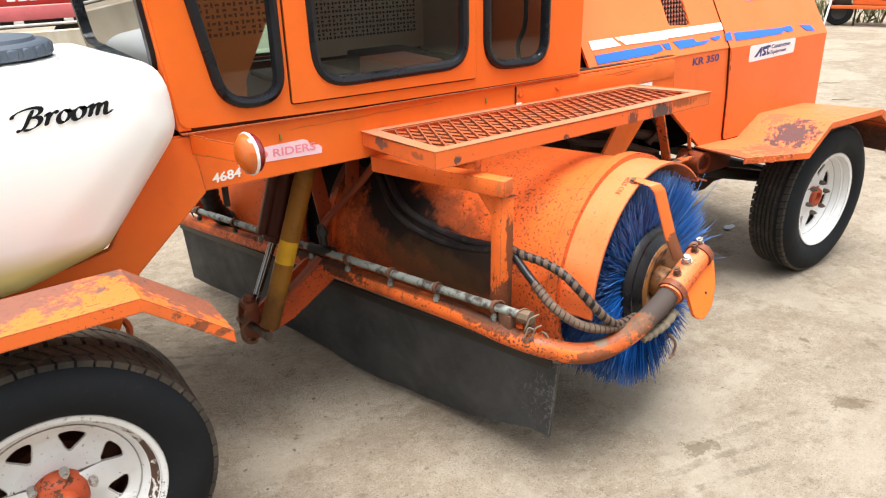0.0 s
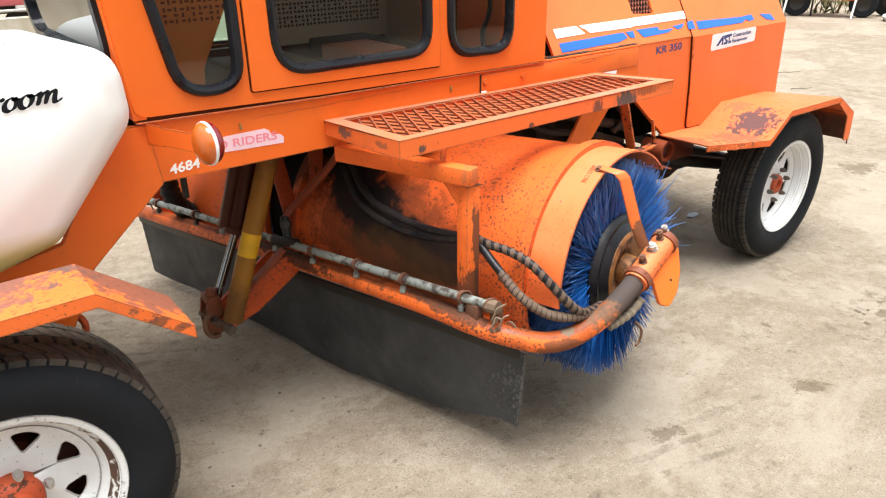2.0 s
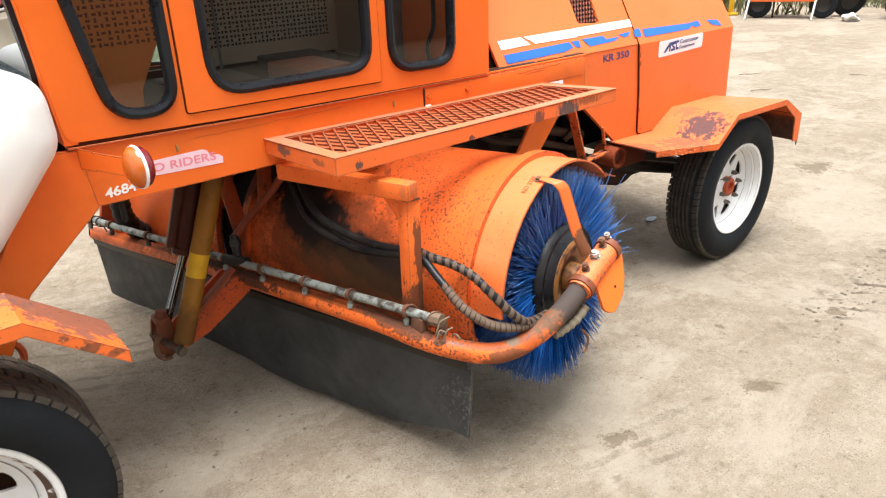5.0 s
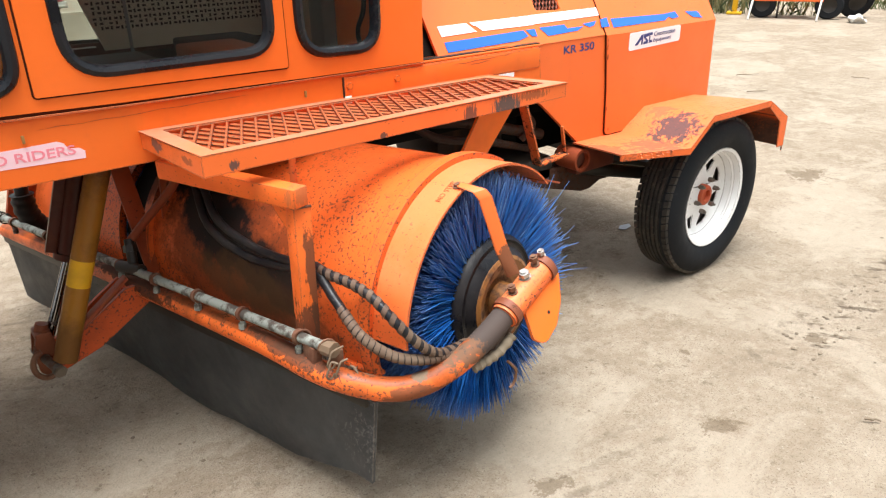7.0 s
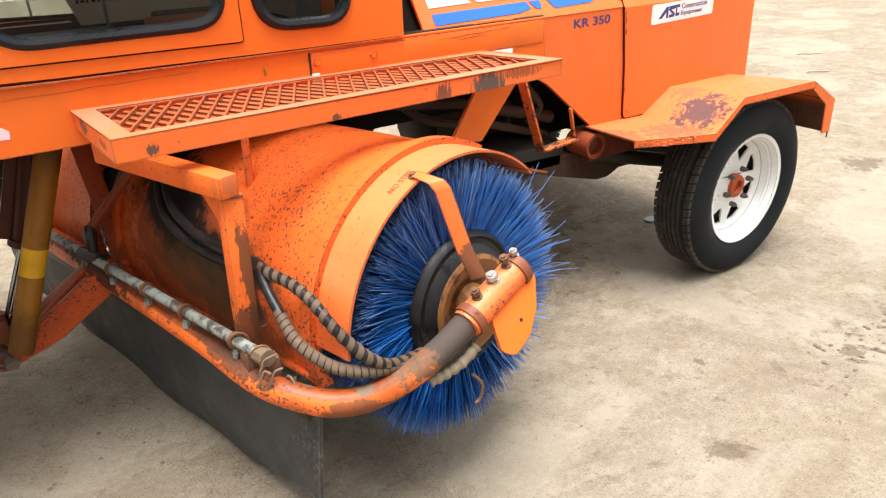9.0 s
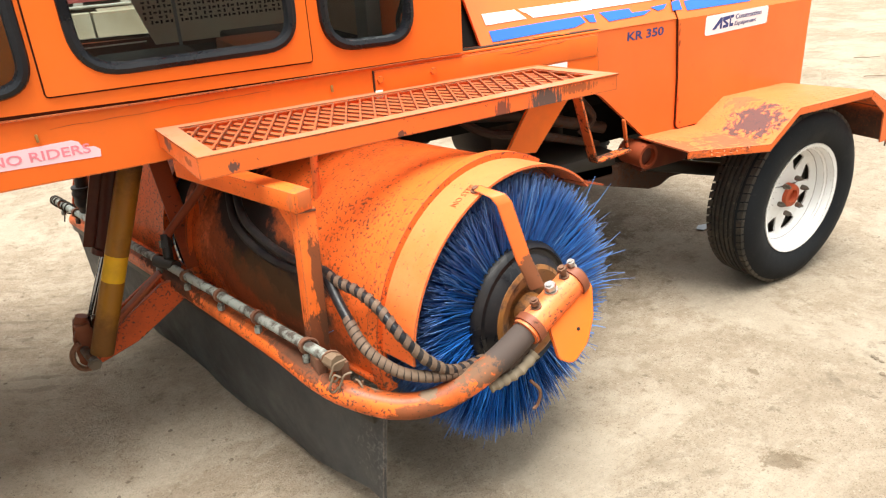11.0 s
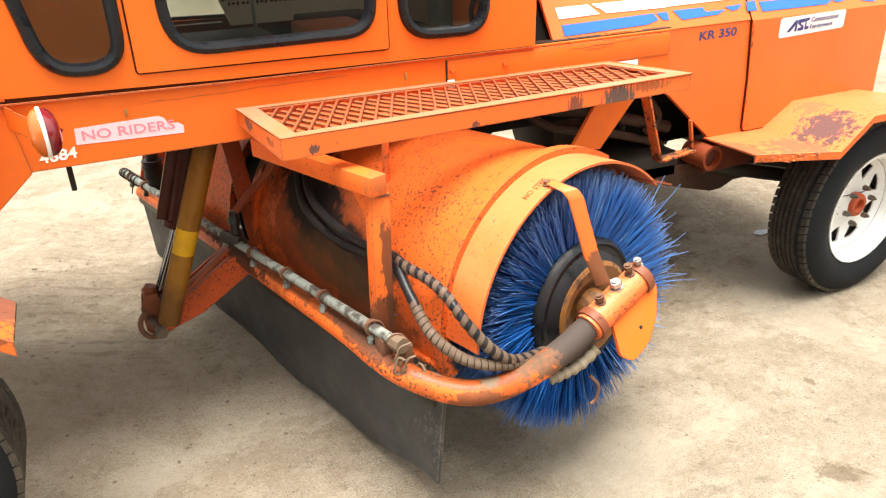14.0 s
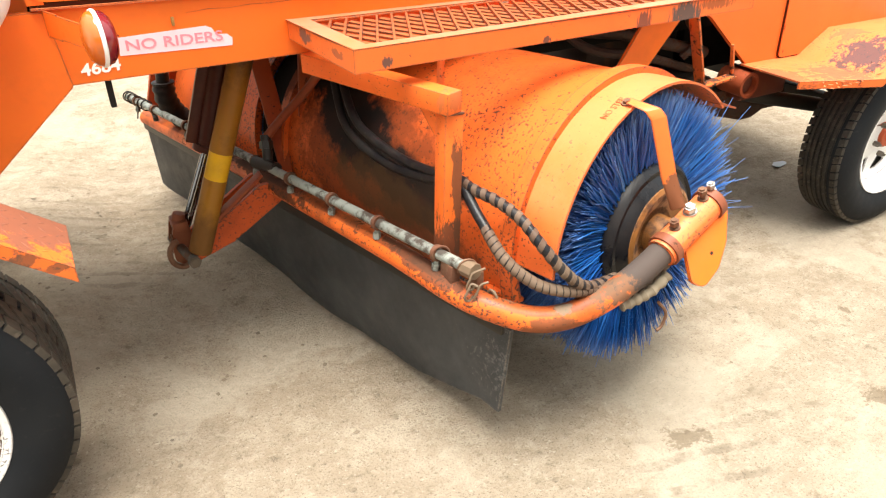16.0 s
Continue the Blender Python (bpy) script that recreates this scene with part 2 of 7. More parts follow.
# dark top: grease, plus the shadow gap below the pipe put into colour
M_TUBE = paint("scraped_orange_tube_paint", (0.76, 0.14, 0.02), wear=0.85, chip=(0.055, 0.028, 0.016), up_tint=((0.085, 0.036, 0.018), 0.75, 0.66), dirt=0.85, grime_colour=(0.06, 0.026, 0.013), rough=0.42, specks=1.2, ragged=2.5, soft=0.05, ragscale=20,
               blobs=(((-0.21, -0.640, 0.392), (0.26, 0.16, 0.055), (0.12, 0.050, 0.024), 0.8), ((-0.05, -0.680, 0.50), (0.17, 0.15, 0.13), (0.15, 0.085, 0.05), 0.93), ((-0.03, -0.690, 0.53), (0.15, 0.12, 0.10), (0.062, 0.050, 0.046), 0.9),
                      ((-0.33, -0.57, 0.46), (0.03, 0.03, 0.03), (0.16, 0.145, 0.10), 0.8), ((-0.25, -0.65, 0.45), (0.03, 0.03, 0.02), (0.15, 0.14, 0.10), 0.8),
                      ((-0.44, -0.35, 0.47), (0.06, 0.25, 0.03), (0.07, 0.035, 0.02), 0.8), ((-0.60, 0.45, 0.42), (0.1, 0.5, 0.035), (0.06, 0.03, 0.018), 0.85)))
M_POST = paint("chipped_orange_post_paint", (0.79, 0.145, 0.018), wear=0.35, dirt=0.3, grime_colour=(0.10, 0.04, 0.018), rough=0.45, edge=0.9, specks=0.55, soft=0.06, ragged=3.0, ragscale=34, ragstretch=(1.0, 1.0, 0.3),
               blobs=(((-0.385, -0.41, 0.50), (0.10, 0.10, 0.14), (0.075, 0.034, 0.018), 0.85), ((-0.380, -0.435, 0.66), (0.030, 0.05, 0.17), (0.085, 0.038, 0.018), 0.85), ((-0.39, -0.41, 0.862), (0.04, 0.05, 0.035), (0.30, 0.12, 0.05), 0.5)))
M_ARM = paint("speckled_arm_paint", (0.55, 0.082, 0.013), wear=0.75, dirt=0.5, grime_colour=(0.05, 0.022, 0.012), rough=0.48, edge=0.7, specks=1.35)
M_CAP = plain("tan_pipe_cap", (0.17, 0.115, 0.072), 0.55, vary=0.4)
M_DARKORANGE = paint("grimy_orange_paint", (0.42, 0.065, 0.012), wear=0.65, dirt=0.9, grime_colour=(0.05, 0.022, 0.012), rough=0.5, edge=0.4)
M_EYE = paint("grimy_red_orange_paint", (0.24, 0.045, 0.014), wear=0.6, dirt=0.6, rough=0.5)
M_GAP = plain("red_brown_gap", (0.055, 0.014, 0.006), 0.8, 0.1)
M_BRASS = plain("brassy_clip", (0.32, 0.17, 0.045), 0.45)
M_REDBROWN = paint("oily_red_brown_paint", (0.060, 0.011, 0.006), wear=0.4, dirt=0.3, rough=0.36, spec=0.2)
M_OILY = paint("oil_blackened_orange_paint", (0.10, 0.022, 0.010), wear=0.5, dirt=0.4, rough=0.4)
M_CLEVIS = paint("rusty_clevis_paint", (0.19, 0.052, 0.022), wear=0.6, dirt=0.6, rough=0.5)
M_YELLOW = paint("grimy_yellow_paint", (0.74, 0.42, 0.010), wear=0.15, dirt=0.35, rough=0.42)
# first blob darkens the bar's top for the shade below the rail
M_OCHRE = paint("oily_shaded_ochre_paint", (0.30, 0.13, 0.010), wear=0.3, dirt=0.8, soft=0.25, blobs=(((-0.60, 0.30, 0.90), (0.15, 0.15, 0.22), (0.05, 0.025, 0.010), 0.75), ((-0.82, 0.30, 0.25), (0.15, 0.15, 0.20), (0.10, 0.04, 0.012), 0.7)), grime_colour=(0.05, 0.022, 0.012), rough=0.35)
M_TYRE = rubber("tyre_rubber", base=(0.009, 0.0105, 0.013), dust=(0.05, 0.048, 0.045), amount=0.2)
M_TYRE.node_tree.nodes["Principled BSDF"].inputs["Specular IOR Level"].default_value = 0.15
M_TREAD = rubber("dusty_tread_rubber", base=(0.026, 0.0235, 0.020), dust=(0.17, 0.135, 0.10), amount=0.6)
_n = Nodes("scuffed_rubber_sheet", 0.5, spec=0.35)
_c = _n.mix(_n.ramp(_n.noise(4.5, 8, 0.66, dist=0.4), (0.36, 0.0), (0.70, 1.0)), (0.024, 0.0255, 0.028), (0.066, 0.068, 0.068))
_c = _n.mix(_n.math("MULTIPLY", _n.ramp(_n.noise(40, 6, 0.75), (0.58, 0.0), (0.70, 1.0)), 0.22), _c, (0.11, 0.108, 0.10))
_c = _n.mix(_n.math("MULTIPLY", _n.ramp(_n.noise(11, 5, 0.7, stretch=(1, 1, 0.25)), (0.60, 0.0), (0.75, 1.0)), 0.35), _c, (0.085, 0.075, 0.058))
_bev = _n.t.nodes.new("ShaderNodeBevel")
_bev.samples = 4
_bev.inputs["Radius"].default_value = 0.008
_geo = _n.t.nodes.new("ShaderNodeNewGeometry")
_dot = _n.t.nodes.new("ShaderNodeVectorMath")
_dot.operation = "DOT_PRODUCT"
_n.t.links.new(_bev.outputs[0], _dot.inputs[0])
_n.t.links.new(_geo.outputs["Normal"], _dot.inputs[1])
_c = _n.mix(_n.math("MULTIPLY", _n.ramp(_dot.outputs["Value"], (0.80, 1.0), (0.985, 0.0)), _n.ramp(_n.noise(26, 5, 0.7), (0.42, 0.0), (0.58, 0.8))), _c, (0.24, 0.20, 0.165))
_end = _n.math("ADD", _n.blob((-0.34, -0.56, 0.25), (0.35, 0.35, 0.30)), _n.math("MULTIPLY", _n.math("SUBTRACT", _n.noise(75, 6, 0.75), 0.5), 3.0))
_c = _n.mix(_n.math("MULTIPLY", _n.ramp(_end, (0.98, 0.0), (1.10, 1.0)), 0.4), _c, (0.19, 0.185, 0.175))
M_SKIRT = _n.out(_c, _n.ramp(_n.noise(9, 5), (0.3, 0.42), (0.7, 0.7)), _n.noise(50, 6, 0.7), 0.35, 0.002)
M_SEAL = rubber("window_rubber", base=(0.007, 0.008, 0.011), amount=0.02, rough=0.26)
M_SEAL.node_tree.nodes["Principled BSDF"].inputs["Specular IOR Level"].default_value = 0.32
M_HOSE = rubber("hydraulic_hose_rubber", base=(0.009, 0.009, 0.011), dust=(0.12, 0.09, 0.07), amount=0.3, rough=0.4)
M_WRAP = rubber("spiral_hose_guard", base=(0.095, 0.058, 0.040), dust=(0.20, 0.145, 0.10), amount=0.8, rough=0.65)
# near-black; on the fill parts below the deck it stands in for shade
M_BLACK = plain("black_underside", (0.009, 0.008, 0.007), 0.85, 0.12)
M_UNDER = paint("grimy_brown_underside", (0.040, 0.018, 0.010), wear=0.9, dirt=0.6, rough=0.6, grime_colour=(0.05, 0.035, 0.024), chip=(0.012, 0.010, 0.009))
M_GREASE = plain("greasy_dark_metal", (0.02, 0.016, 0.012), 0.5, 0.4)
M_RIM = paint("white_rim_paint", (0.80, 0.80, 0.79), wear=0.42, dirt=0.14, rough=0.4, edge=1.15, specks=0.75, chip=(0.14, 0.085, 0.055), grime_colour=(0.30, 0.24, 0.19))
M_PEEL = paint("peeling_white_rim_paint", (0.72, 0.70, 0.66), wear=1.6, dirt=0.4, rough=0.5, specks=0.9, chip=(0.07, 0.06, 0.05), grime_colour=(0.28, 0.20, 0.14))
M_FRONTFEND = paint("grime_topped_fender_paint", (0.80, 0.155, 0.025), wear=0.25, dirt=0.3, rough=0.42, edge=0.25, specks=0.7, ragged=2.2, soft=0.06, ragscale=26,
                    blobs=(((-1.20, -0.17, 0.715), (0.25, 0.22, 0.26), (0.14, 0.066, 0.046), 0.85), ((-1.62, -0.16, 0.795), (0.42, 0.21, 0.2), (0.12, 0.072, 0.060), 0.85),
                           ((-1.20, -0.350, 0.690), (0.035, 0.03, 0.018), (0.12, 0.055, 0.03), 0.75), ((-1.16, -0.350, 0.662), (0.025, 0.03, 0.014), (0.12, 0.055, 0.03), 0.7)))
M_HUB = paint("orange_hub_paint", (0.40, 0.065, 0.02), wear=1.05, dirt=0.6, rough=0.5)
M_STEEL = metal("galvanised_bolt_steel", (0.55, 0.54, 0.52), 0.38, 0.25)
M_NUT = metal("dull_lug_nut_steel", (0.16, 0.14, 0.12), 0.5, 0.4)
M_CHROME = metal("polished_rod_chrome", (0.27, 0.27, 0.28), 0.12, 0.12)
M_RUST = metal("rusty_steel", (0.19, 0.10, 0.06), 0.6, 0.7, 0.5)
M_PIPE = metal("painted_grey_pipe", (0.27, 0.295, 0.265), 0.5, 0.58, 0.15, (0.06, 0.048, 0.038))
M_DISC = rubber("scuffed_black_disc", (0.007, 0.0075, 0.010), (0.07, 0.045, 0.03), 0.35, 0.30)
M_DISCRUST = metal("brown_rusted_disc", (0.26, 0.105, 0.026), 0.45, 0.5, 0.2, (0.07, 0.03, 0.015))
M_WHITE = plain("white_decal", (0.82, 0.82, 0.83), 0.35, vary=0.03)
M_BLUE = plain("blue_decal", (0.020, 0.135, 0.62), 0.4, vary=0.1)
M_NAVY = plain("navy_lettering", (0.03, 0.045, 0.18), 0.45)
M_PINK = plain("faded_pink_sticker", (0.86, 0.60, 0.66), 0.5, vary=0.06)
M_SCRAP = plain("dirty_paper", (0.40, 0.43, 0.47), 0.8)
M_RED = plain("faded_red_lettering", (0.80, 0.25, 0.31), 0.5)
M_INK = plain("black_lettering", (0.012, 0.012, 0.014), 0.75, spec=0.15)
M_FAINT = plain("faint_brown_stencil", (0.34, 0.10, 0.03), 0.5)
M_CHALK = plain("white_marker", (0.85, 0.83, 0.78), 0.7)
M_LIGHTPINK = plain("pink_marker", (0.74, 0.24, 0.42), 0.6)
M_SEAT = plain("black_seat_cloth", (0.02, 0.021, 0.022), 0.85)
M_PANEL = plain("dark_trim_panel", (0.40, 0.36, 0.27), 0.6)
M_SLOT = plain("dark_brown_slot", (0.22, 0.055, 0.012), 0.8)
M_INNER = plain("brown_orange_lining", (0.74, 0.21, 0.035), 0.55)
M_BOX = plain("dull_orange_box", (0.22, 0.055, 0.012), 0.6)
M_GREY = plain("grey_steel_panel", (0.16, 0.18, 0.18), 0.5)
M_CLOTH = plain("teal_rag", (0.06, 0.10, 0.10), 0.9)
M_RAG = plain("dirty_tan_cloth", (0.22, 0.175, 0.12), 0.9, vary=0.4)
M_STRAP = plain("black_strap", (0.012, 0.012, 0.012), 0.8)

_n = Nodes("blue_bristle", 0.42)
_geo = _n.t.nodes.new("ShaderNodeNewGeometry")
_blue = _n.ramp(_geo.outputs["Random Per Island"], (0.0, (0.005, 0.035, 0.16)), (0.55, (0.010, 0.095, 0.37)), (0.92, (0.020, 0.15, 0.48)), (1.0, (0.15, 0.31, 0.60)))
_off = _n.t.nodes.new("ShaderNodeVectorMath")
_off.operation = "SUBTRACT"
_n.t.links.new(_n.co, _off.inputs[0])
_off.inputs[1].default_value = (-0.034, -0.008, 0.461)
_cross = _n.t.nodes.new("ShaderNodeVectorMath")
_cross.operation = "CROSS_PRODUCT"
_n.t.links.new(_off.outputs[0], _cross.inputs[0])
_cross.inputs[1].default_value = (-0.210, 0.976, -0.058)
_len = _n.t.nodes.new("ShaderNodeVectorMath")
_len.operation = "LENGTH"
_n.t.links.new(_cross.outputs[0], _len.inputs[0])
_tip = _n.ramp(_len.outputs["Value"], (0.275, 0.0), (0.325, 1.0))
M_BRISTLE = _n.out(_n.mix(_n.math("MULTIPLY", _tip, 0.25), _blue, (0.30, 0.34, 0.38)))
M_CORE = plain("dark_blue_core", (0.008, 0.025, 0.10), 0.8)

_n = Nodes("white_tank_plastic", 0.42)
_z = _n.xyz()[2]
_low = _n.ramp(_n.math("ADD", _z, _n.math("MULTIPLY", _n.noise(1.2, 2), 0.03)), (0.835, 1.0), (0.885, 0.0))
M_TANK = _n.out(_n.mix(_low, (0.83, 0.83, 0.80), (0.62, 0.52, 0.20)), None, _n.noise(30, 3), 0.05, 0.002)
_n.p.inputs["Subsurface Weight"].default_value = 0.15
_n.p.inputs["Subsurface Radius"].default_value = (0.03, 0.03, 0.02)
M_LID = plain("slate_blue_lid_plastic", (0.06, 0.075, 0.10), 0.6)


def glass(name, tint, rough=0.0, gain=0.55):
    n = Nodes(name, rough)
    n.p.inputs["Transmission Weight"].default_value = 1.0
    n.p.inputs["IOR"].default_value = 1.1
    n.p.inputs["Base Color"].default_value = (*tint, 1)
    mixer = n.t.nodes.new("ShaderNodeMixShader")
    clear = n.t.nodes.new("ShaderNodeBsdfTransparent")
    clear.inputs[0].default_value = (*tint, 1)
    gloss = n.t.nodes.new("ShaderNodeBsdfGlossy")
    gloss.inputs["Roughness"].default_value = 0.02
    facing_ = n.t.nodes.new("ShaderNodeLayerWeight")
    facing_.inputs[0].default_value = 0.5
    power = n.math("POWER", facing_.outputs["Facing"], 4.0)
    n.t.links.new(n.math("ADD", n.math("MULTIPLY", power, gain), 0.045), mixer.inputs[0])
    n.t.links.new(clear.outputs[0], mixer.inputs[1])
    n.t.links.new(gloss.outputs[0], mixer.inputs[2])
    n.t.links.new(mixer.outputs[0], n.t.nodes["Material Output"].inputs[0])
    return n.m


M_GLASS = glass("cab_glass", (0.86, 0.88, 0.86))
M_TINTED = glass("tinted_windscreen_glass", (0.22, 0.235, 0.23), gain=1.5)


def lens(name, base):
    n = Nodes(name, 0.12)
    n.p.inputs["Coat Weight"].default_value = 0.6
    return n.out(n.mix(n.noise(9, 4), tuple(v * 0.8 for v in base), base), None, n.noise(70, 2), 0.05, 0.001)


M_AMBER = lens("amber_lens", (0.58, 0.13, 0.015))
M_REDLENS = lens("dark_red_lens", (0.20, 0.012, 0.02))

# dusty packed ground: pale dust over darker brown dirt, with streaks, pits and grit
_n = Nodes("dusty_concrete_ground", 0.9, spec=0.2)
_big = _n.noise(0.55, 7, 0.62, dist=0.5)
_mid = _n.noise(2.4, 9, 0.74, stretch=(1.0, 1.7, 1.0), dist=0.3)
_fine = _n.noise(30, 7, 0.74)
_grit = _n.noise(170, 3, 0.65)
_c = _n.mix(_n.ramp(_big, (0.36, 0.0), (0.60, 1.0)), (0.218, 0.168, 0.118), (0.272, 0.220, 0.162))
_c = _n.mix(_n.math("MULTIPLY", _n.ramp(_mid, (0.48, 0.0), (0.62, 1.0)), 0.6), _c, (0.330, 0.275, 0.212))
_c = _n.mix(_n.math("MULTIPLY", _n.ramp(_n.noise(1.5, 9, 0.76, stretch=(1.5, 0.8, 1), dist=0.6), (0.52, 0.0), (0.68, 1.0)), 0.35), _c, (0.134, 0.095, 0.058))
_c = _n.mix(_n.math("MULTIPLY", _n.ramp(_n.noise(6.5, 8, 0.78), (0.51, 0.0), (0.60, 1.0)), 0.5), _c, (0.373, 0.319, 0.246))
_c = _n.mix(_n.math("MULTIPLY", _n.ramp(_n.noise(7.0, 8, 0.78, stretch=(0.4, 1.9, 1)), (0.55, 0.0), (0.66, 1.0)), 0.28), _c, (0.125, 0.092, 0.060))
_c = _n.mix(_n.math("MULTIPLY", _n.ramp(_fine, (0.45, 0.0), (0.66, 1.0)), 0.45), _c, (0.349, 0.293, 0.224))
_c = _n.mix(_n.math("MULTIPLY", _n.ramp(_n.noise(17, 7, 0.8), (0.56, 0.0), (0.65, 1.0)), 0.55), _c, (0.105, 0.076, 0.050))
_c = _n.mix(_n.math("MULTIPLY", _n.ramp(_grit, (0.55, 0.0), (0.68, 1.0)), 0.68), _c, (0.105, 0.082, 0.055))
_c = _n.mix(_n.math("MULTIPLY", _n.ramp(_n.noise(75, 4, 0.7), (0.60, 0.0), (0.70, 1.0)), 0.65), _c, (0.411, 0.357, 0.290))
_dust = _n.noise(1.1, 14, 0.72, dist=0.35)
_c = _n.mix(_n.math("MULTIPLY", _n.ramp(_dust, (0.515, 0.0), (0.57, 1.0)), 0.40), _c, (0.400, 0.345, 0.272))
_c = _n.mix(_n.math("MULTIPLY", _n.ramp(_n.noise(3.3, 14, 0.75, dist=0.3), (0.56, 0.0), (0.62, 1.0)), 0.28), _c, (0.165, 0.124, 0.083))
# ragged darker brown patches; the last two, wide ones, lie under the engine
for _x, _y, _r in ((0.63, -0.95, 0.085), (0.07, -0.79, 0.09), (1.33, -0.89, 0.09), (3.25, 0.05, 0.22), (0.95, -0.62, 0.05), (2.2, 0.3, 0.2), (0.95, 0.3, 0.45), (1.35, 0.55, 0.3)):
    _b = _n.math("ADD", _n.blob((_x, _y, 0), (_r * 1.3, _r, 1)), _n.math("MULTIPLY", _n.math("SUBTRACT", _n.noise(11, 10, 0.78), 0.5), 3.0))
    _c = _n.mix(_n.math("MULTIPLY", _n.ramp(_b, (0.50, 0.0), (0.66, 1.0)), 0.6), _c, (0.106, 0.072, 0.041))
# tyre prints: broken dark bars in rows
_gx, _gy = _n.xyz()[0], _n.xyz()[1]
for _x, _y, _sx, _sy, _fx, _fy, _amt in ((1.9, -0.885, 0.95, 0.17, 62.0, 34.0, 0.75), (1.75, -0.80, 1.0, 0.07, 50.0, -40.0, 0.5), (-1.02, 1.25, 0.42, 0.75, 16.0, 78.0, 0.38), (0.1, -0.86, 0.55, 0.15, 20.0, 70.0, 0.4)):
    _bars = _n.math("SINE", _n.math("ADD", _n.math("ADD", _n.math("MULTIPLY", _gx, _fx), _n.math("MULTIPLY", _gy, _fy)), _n.math("MULTIPLY", _n.noise(6, 4, 0.6), 7.0)))
    _area = _n.math("MULTIPLY", _n.ramp(_n.blob((_x, _y, 0), (_sx, _sy, 1)), (0.0, 0.0), (0.35, 1.0)), _n.ramp(_n.noise(8, 7, 0.75), (0.45, 0.0), (0.58, 1.0)))
    _c = _n.mix(_n.math("MULTIPLY", _n.math("MULTIPLY", _area, _n.ramp(_bars, (0.35, 0.0), (0.75, 1.0))), _amt), _c, (0.075, 0.052, 0.034))
_h = _n.math("ADD", _n.math("MULTIPLY", _mid, 1.0), _n.math("ADD", _n.math("MULTIPLY", _fine, 0.6), _n.math("MULTIPLY", _grit, 0.22)))
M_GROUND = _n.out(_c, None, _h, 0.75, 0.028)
M_PEBBLE = plain("dark_clod", (0.165, 0.128, 0.09), 0.95, vary=0.5)
M_PALE = plain("pale_stone", (0.55, 0.53, 0.49), 0.9, vary=0.2)


# ---- building helpers ----
def thing(name, place, label, category, group=""):
    ob = new(name)
    ob.empty_display_size = 0.1
    ob.matrix_world = Matrix.Translation(place)
    return tagged(ob, label, category, group)


def part(name, bm, material, parent, label="", smooth=True, angle=38):
    """Links a bmesh, built in the world's metres, as one mesh under a thing or a part."""
    bmesh.ops.recalc_face_normals(bm, faces=bm.faces)
    me = bpy.data.meshes.new(name)
    bm.to_mesh(me)
    bm.free()
    me.materials.append(material)
    if smooth:
        me.shade_smooth()
        me.set_sharp_from_angle(angle=radians(angle))
    ob = new(name, me)
    if parent is not None:
        ob.parent = parent
        if parent.data is None:
            ob.matrix_parent_inverse = Matrix.Translation(-parent.matrix_basis.translation)
    if label:
        tagged(ob, label)
    return ob


def V(*a):
    return Vector(a)


def turned(d, up=(0, 0, 1)):
    """A turn whose z looks along d."""
    d = Vector(d).normalized()
    x = Vector(up).cross(d)
    if x.length < 1e-4:
        x = Vector((1, 0, 0)).cross(d)
    x.normalize()
    return Matrix((x, d.cross(x), d)).transposed()


def box(bm, lo, hi, bevel=0.0, m=None, seg=2):
    r = bmesh.ops.create_cube(bm, size=1.0)
    vs = r["verts"]
    for v in vs:
        v.co = Vector([lo[i] + (v.co[i] + 0.5) * (hi[i] - lo[i]) for i in range(3)])
    if bevel:
        es = list({e for v in vs for e in v.link_edges})
        rr = bmesh.ops.bevel(bm, geom=es, offset=bevel, segments=seg, affect="EDGES", profile=0.5)
        vs = list({v for f in rr["faces"] for v in f.verts} | {v for v in vs if v.is_valid})
    if m is not None:
        for v in vs:
            v.co = m @ v.co
    return vs


def beam(bm, p0, p1, w, h, bevel=0.004, up=(0, 0, 1)):
    """A square bar from p0 to p1: w across, h along up."""
    p0, p1 = Vector(p0), Vector(p1)
    m = Matrix.Translation(p0) @ turned(p1 - p0, up).to_4x4()
    box(bm, (-w / 2, -h / 2, 0), (w / 2, h / 2, (p1 - p0).length), bevel, m)


def rod(bm, p0, p1, r, r1=None, seg=16):
    p0, p1 = Vector(p0), Vector(p1)
    m = Matrix.Translation(p0) @ turned(p1 - p0).to_4x4()
    ring = []
    for z, rr in ((0, r), ((p1 - p0).length, r if r1 is None else r1)):
        ring.append([bm.verts.new(m @ V(rr * math.cos(2 * math.pi * k / seg), rr * math.sin(2 * math.pi * k / seg), z)) for k in range(seg)])
    for k in range(seg):
        bm.faces.new((ring[0][k], ring[0][(k + 1) % seg], ring[1][(k + 1) % seg], ring[1][k]))
    bm.faces.new(ring[0][::-1])
    bm.faces.new(ring[1])


def lathe(bm, profile, m, seg=32, closed=False):
    """profile: (radius, z) pairs, turned round m's z."""
    rings = [[bm.verts.new(m @ V(r * math.cos(2 * math.pi * k / seg), r * math.sin(2 * math.pi * k / seg), z)) for k in range(seg)] for r, z in profile]
    if closed:
        rings.append(rings[0])
    for a, b in zip(rings, rings[1:]):
        for k in range(seg):
            bm.faces.new((a[k], a[(k + 1) % seg], b[(k + 1) % seg], b[k]))
    if not closed:
        bm.faces.new(rings[0][::-1])
        bm.faces.new(rings[-1])


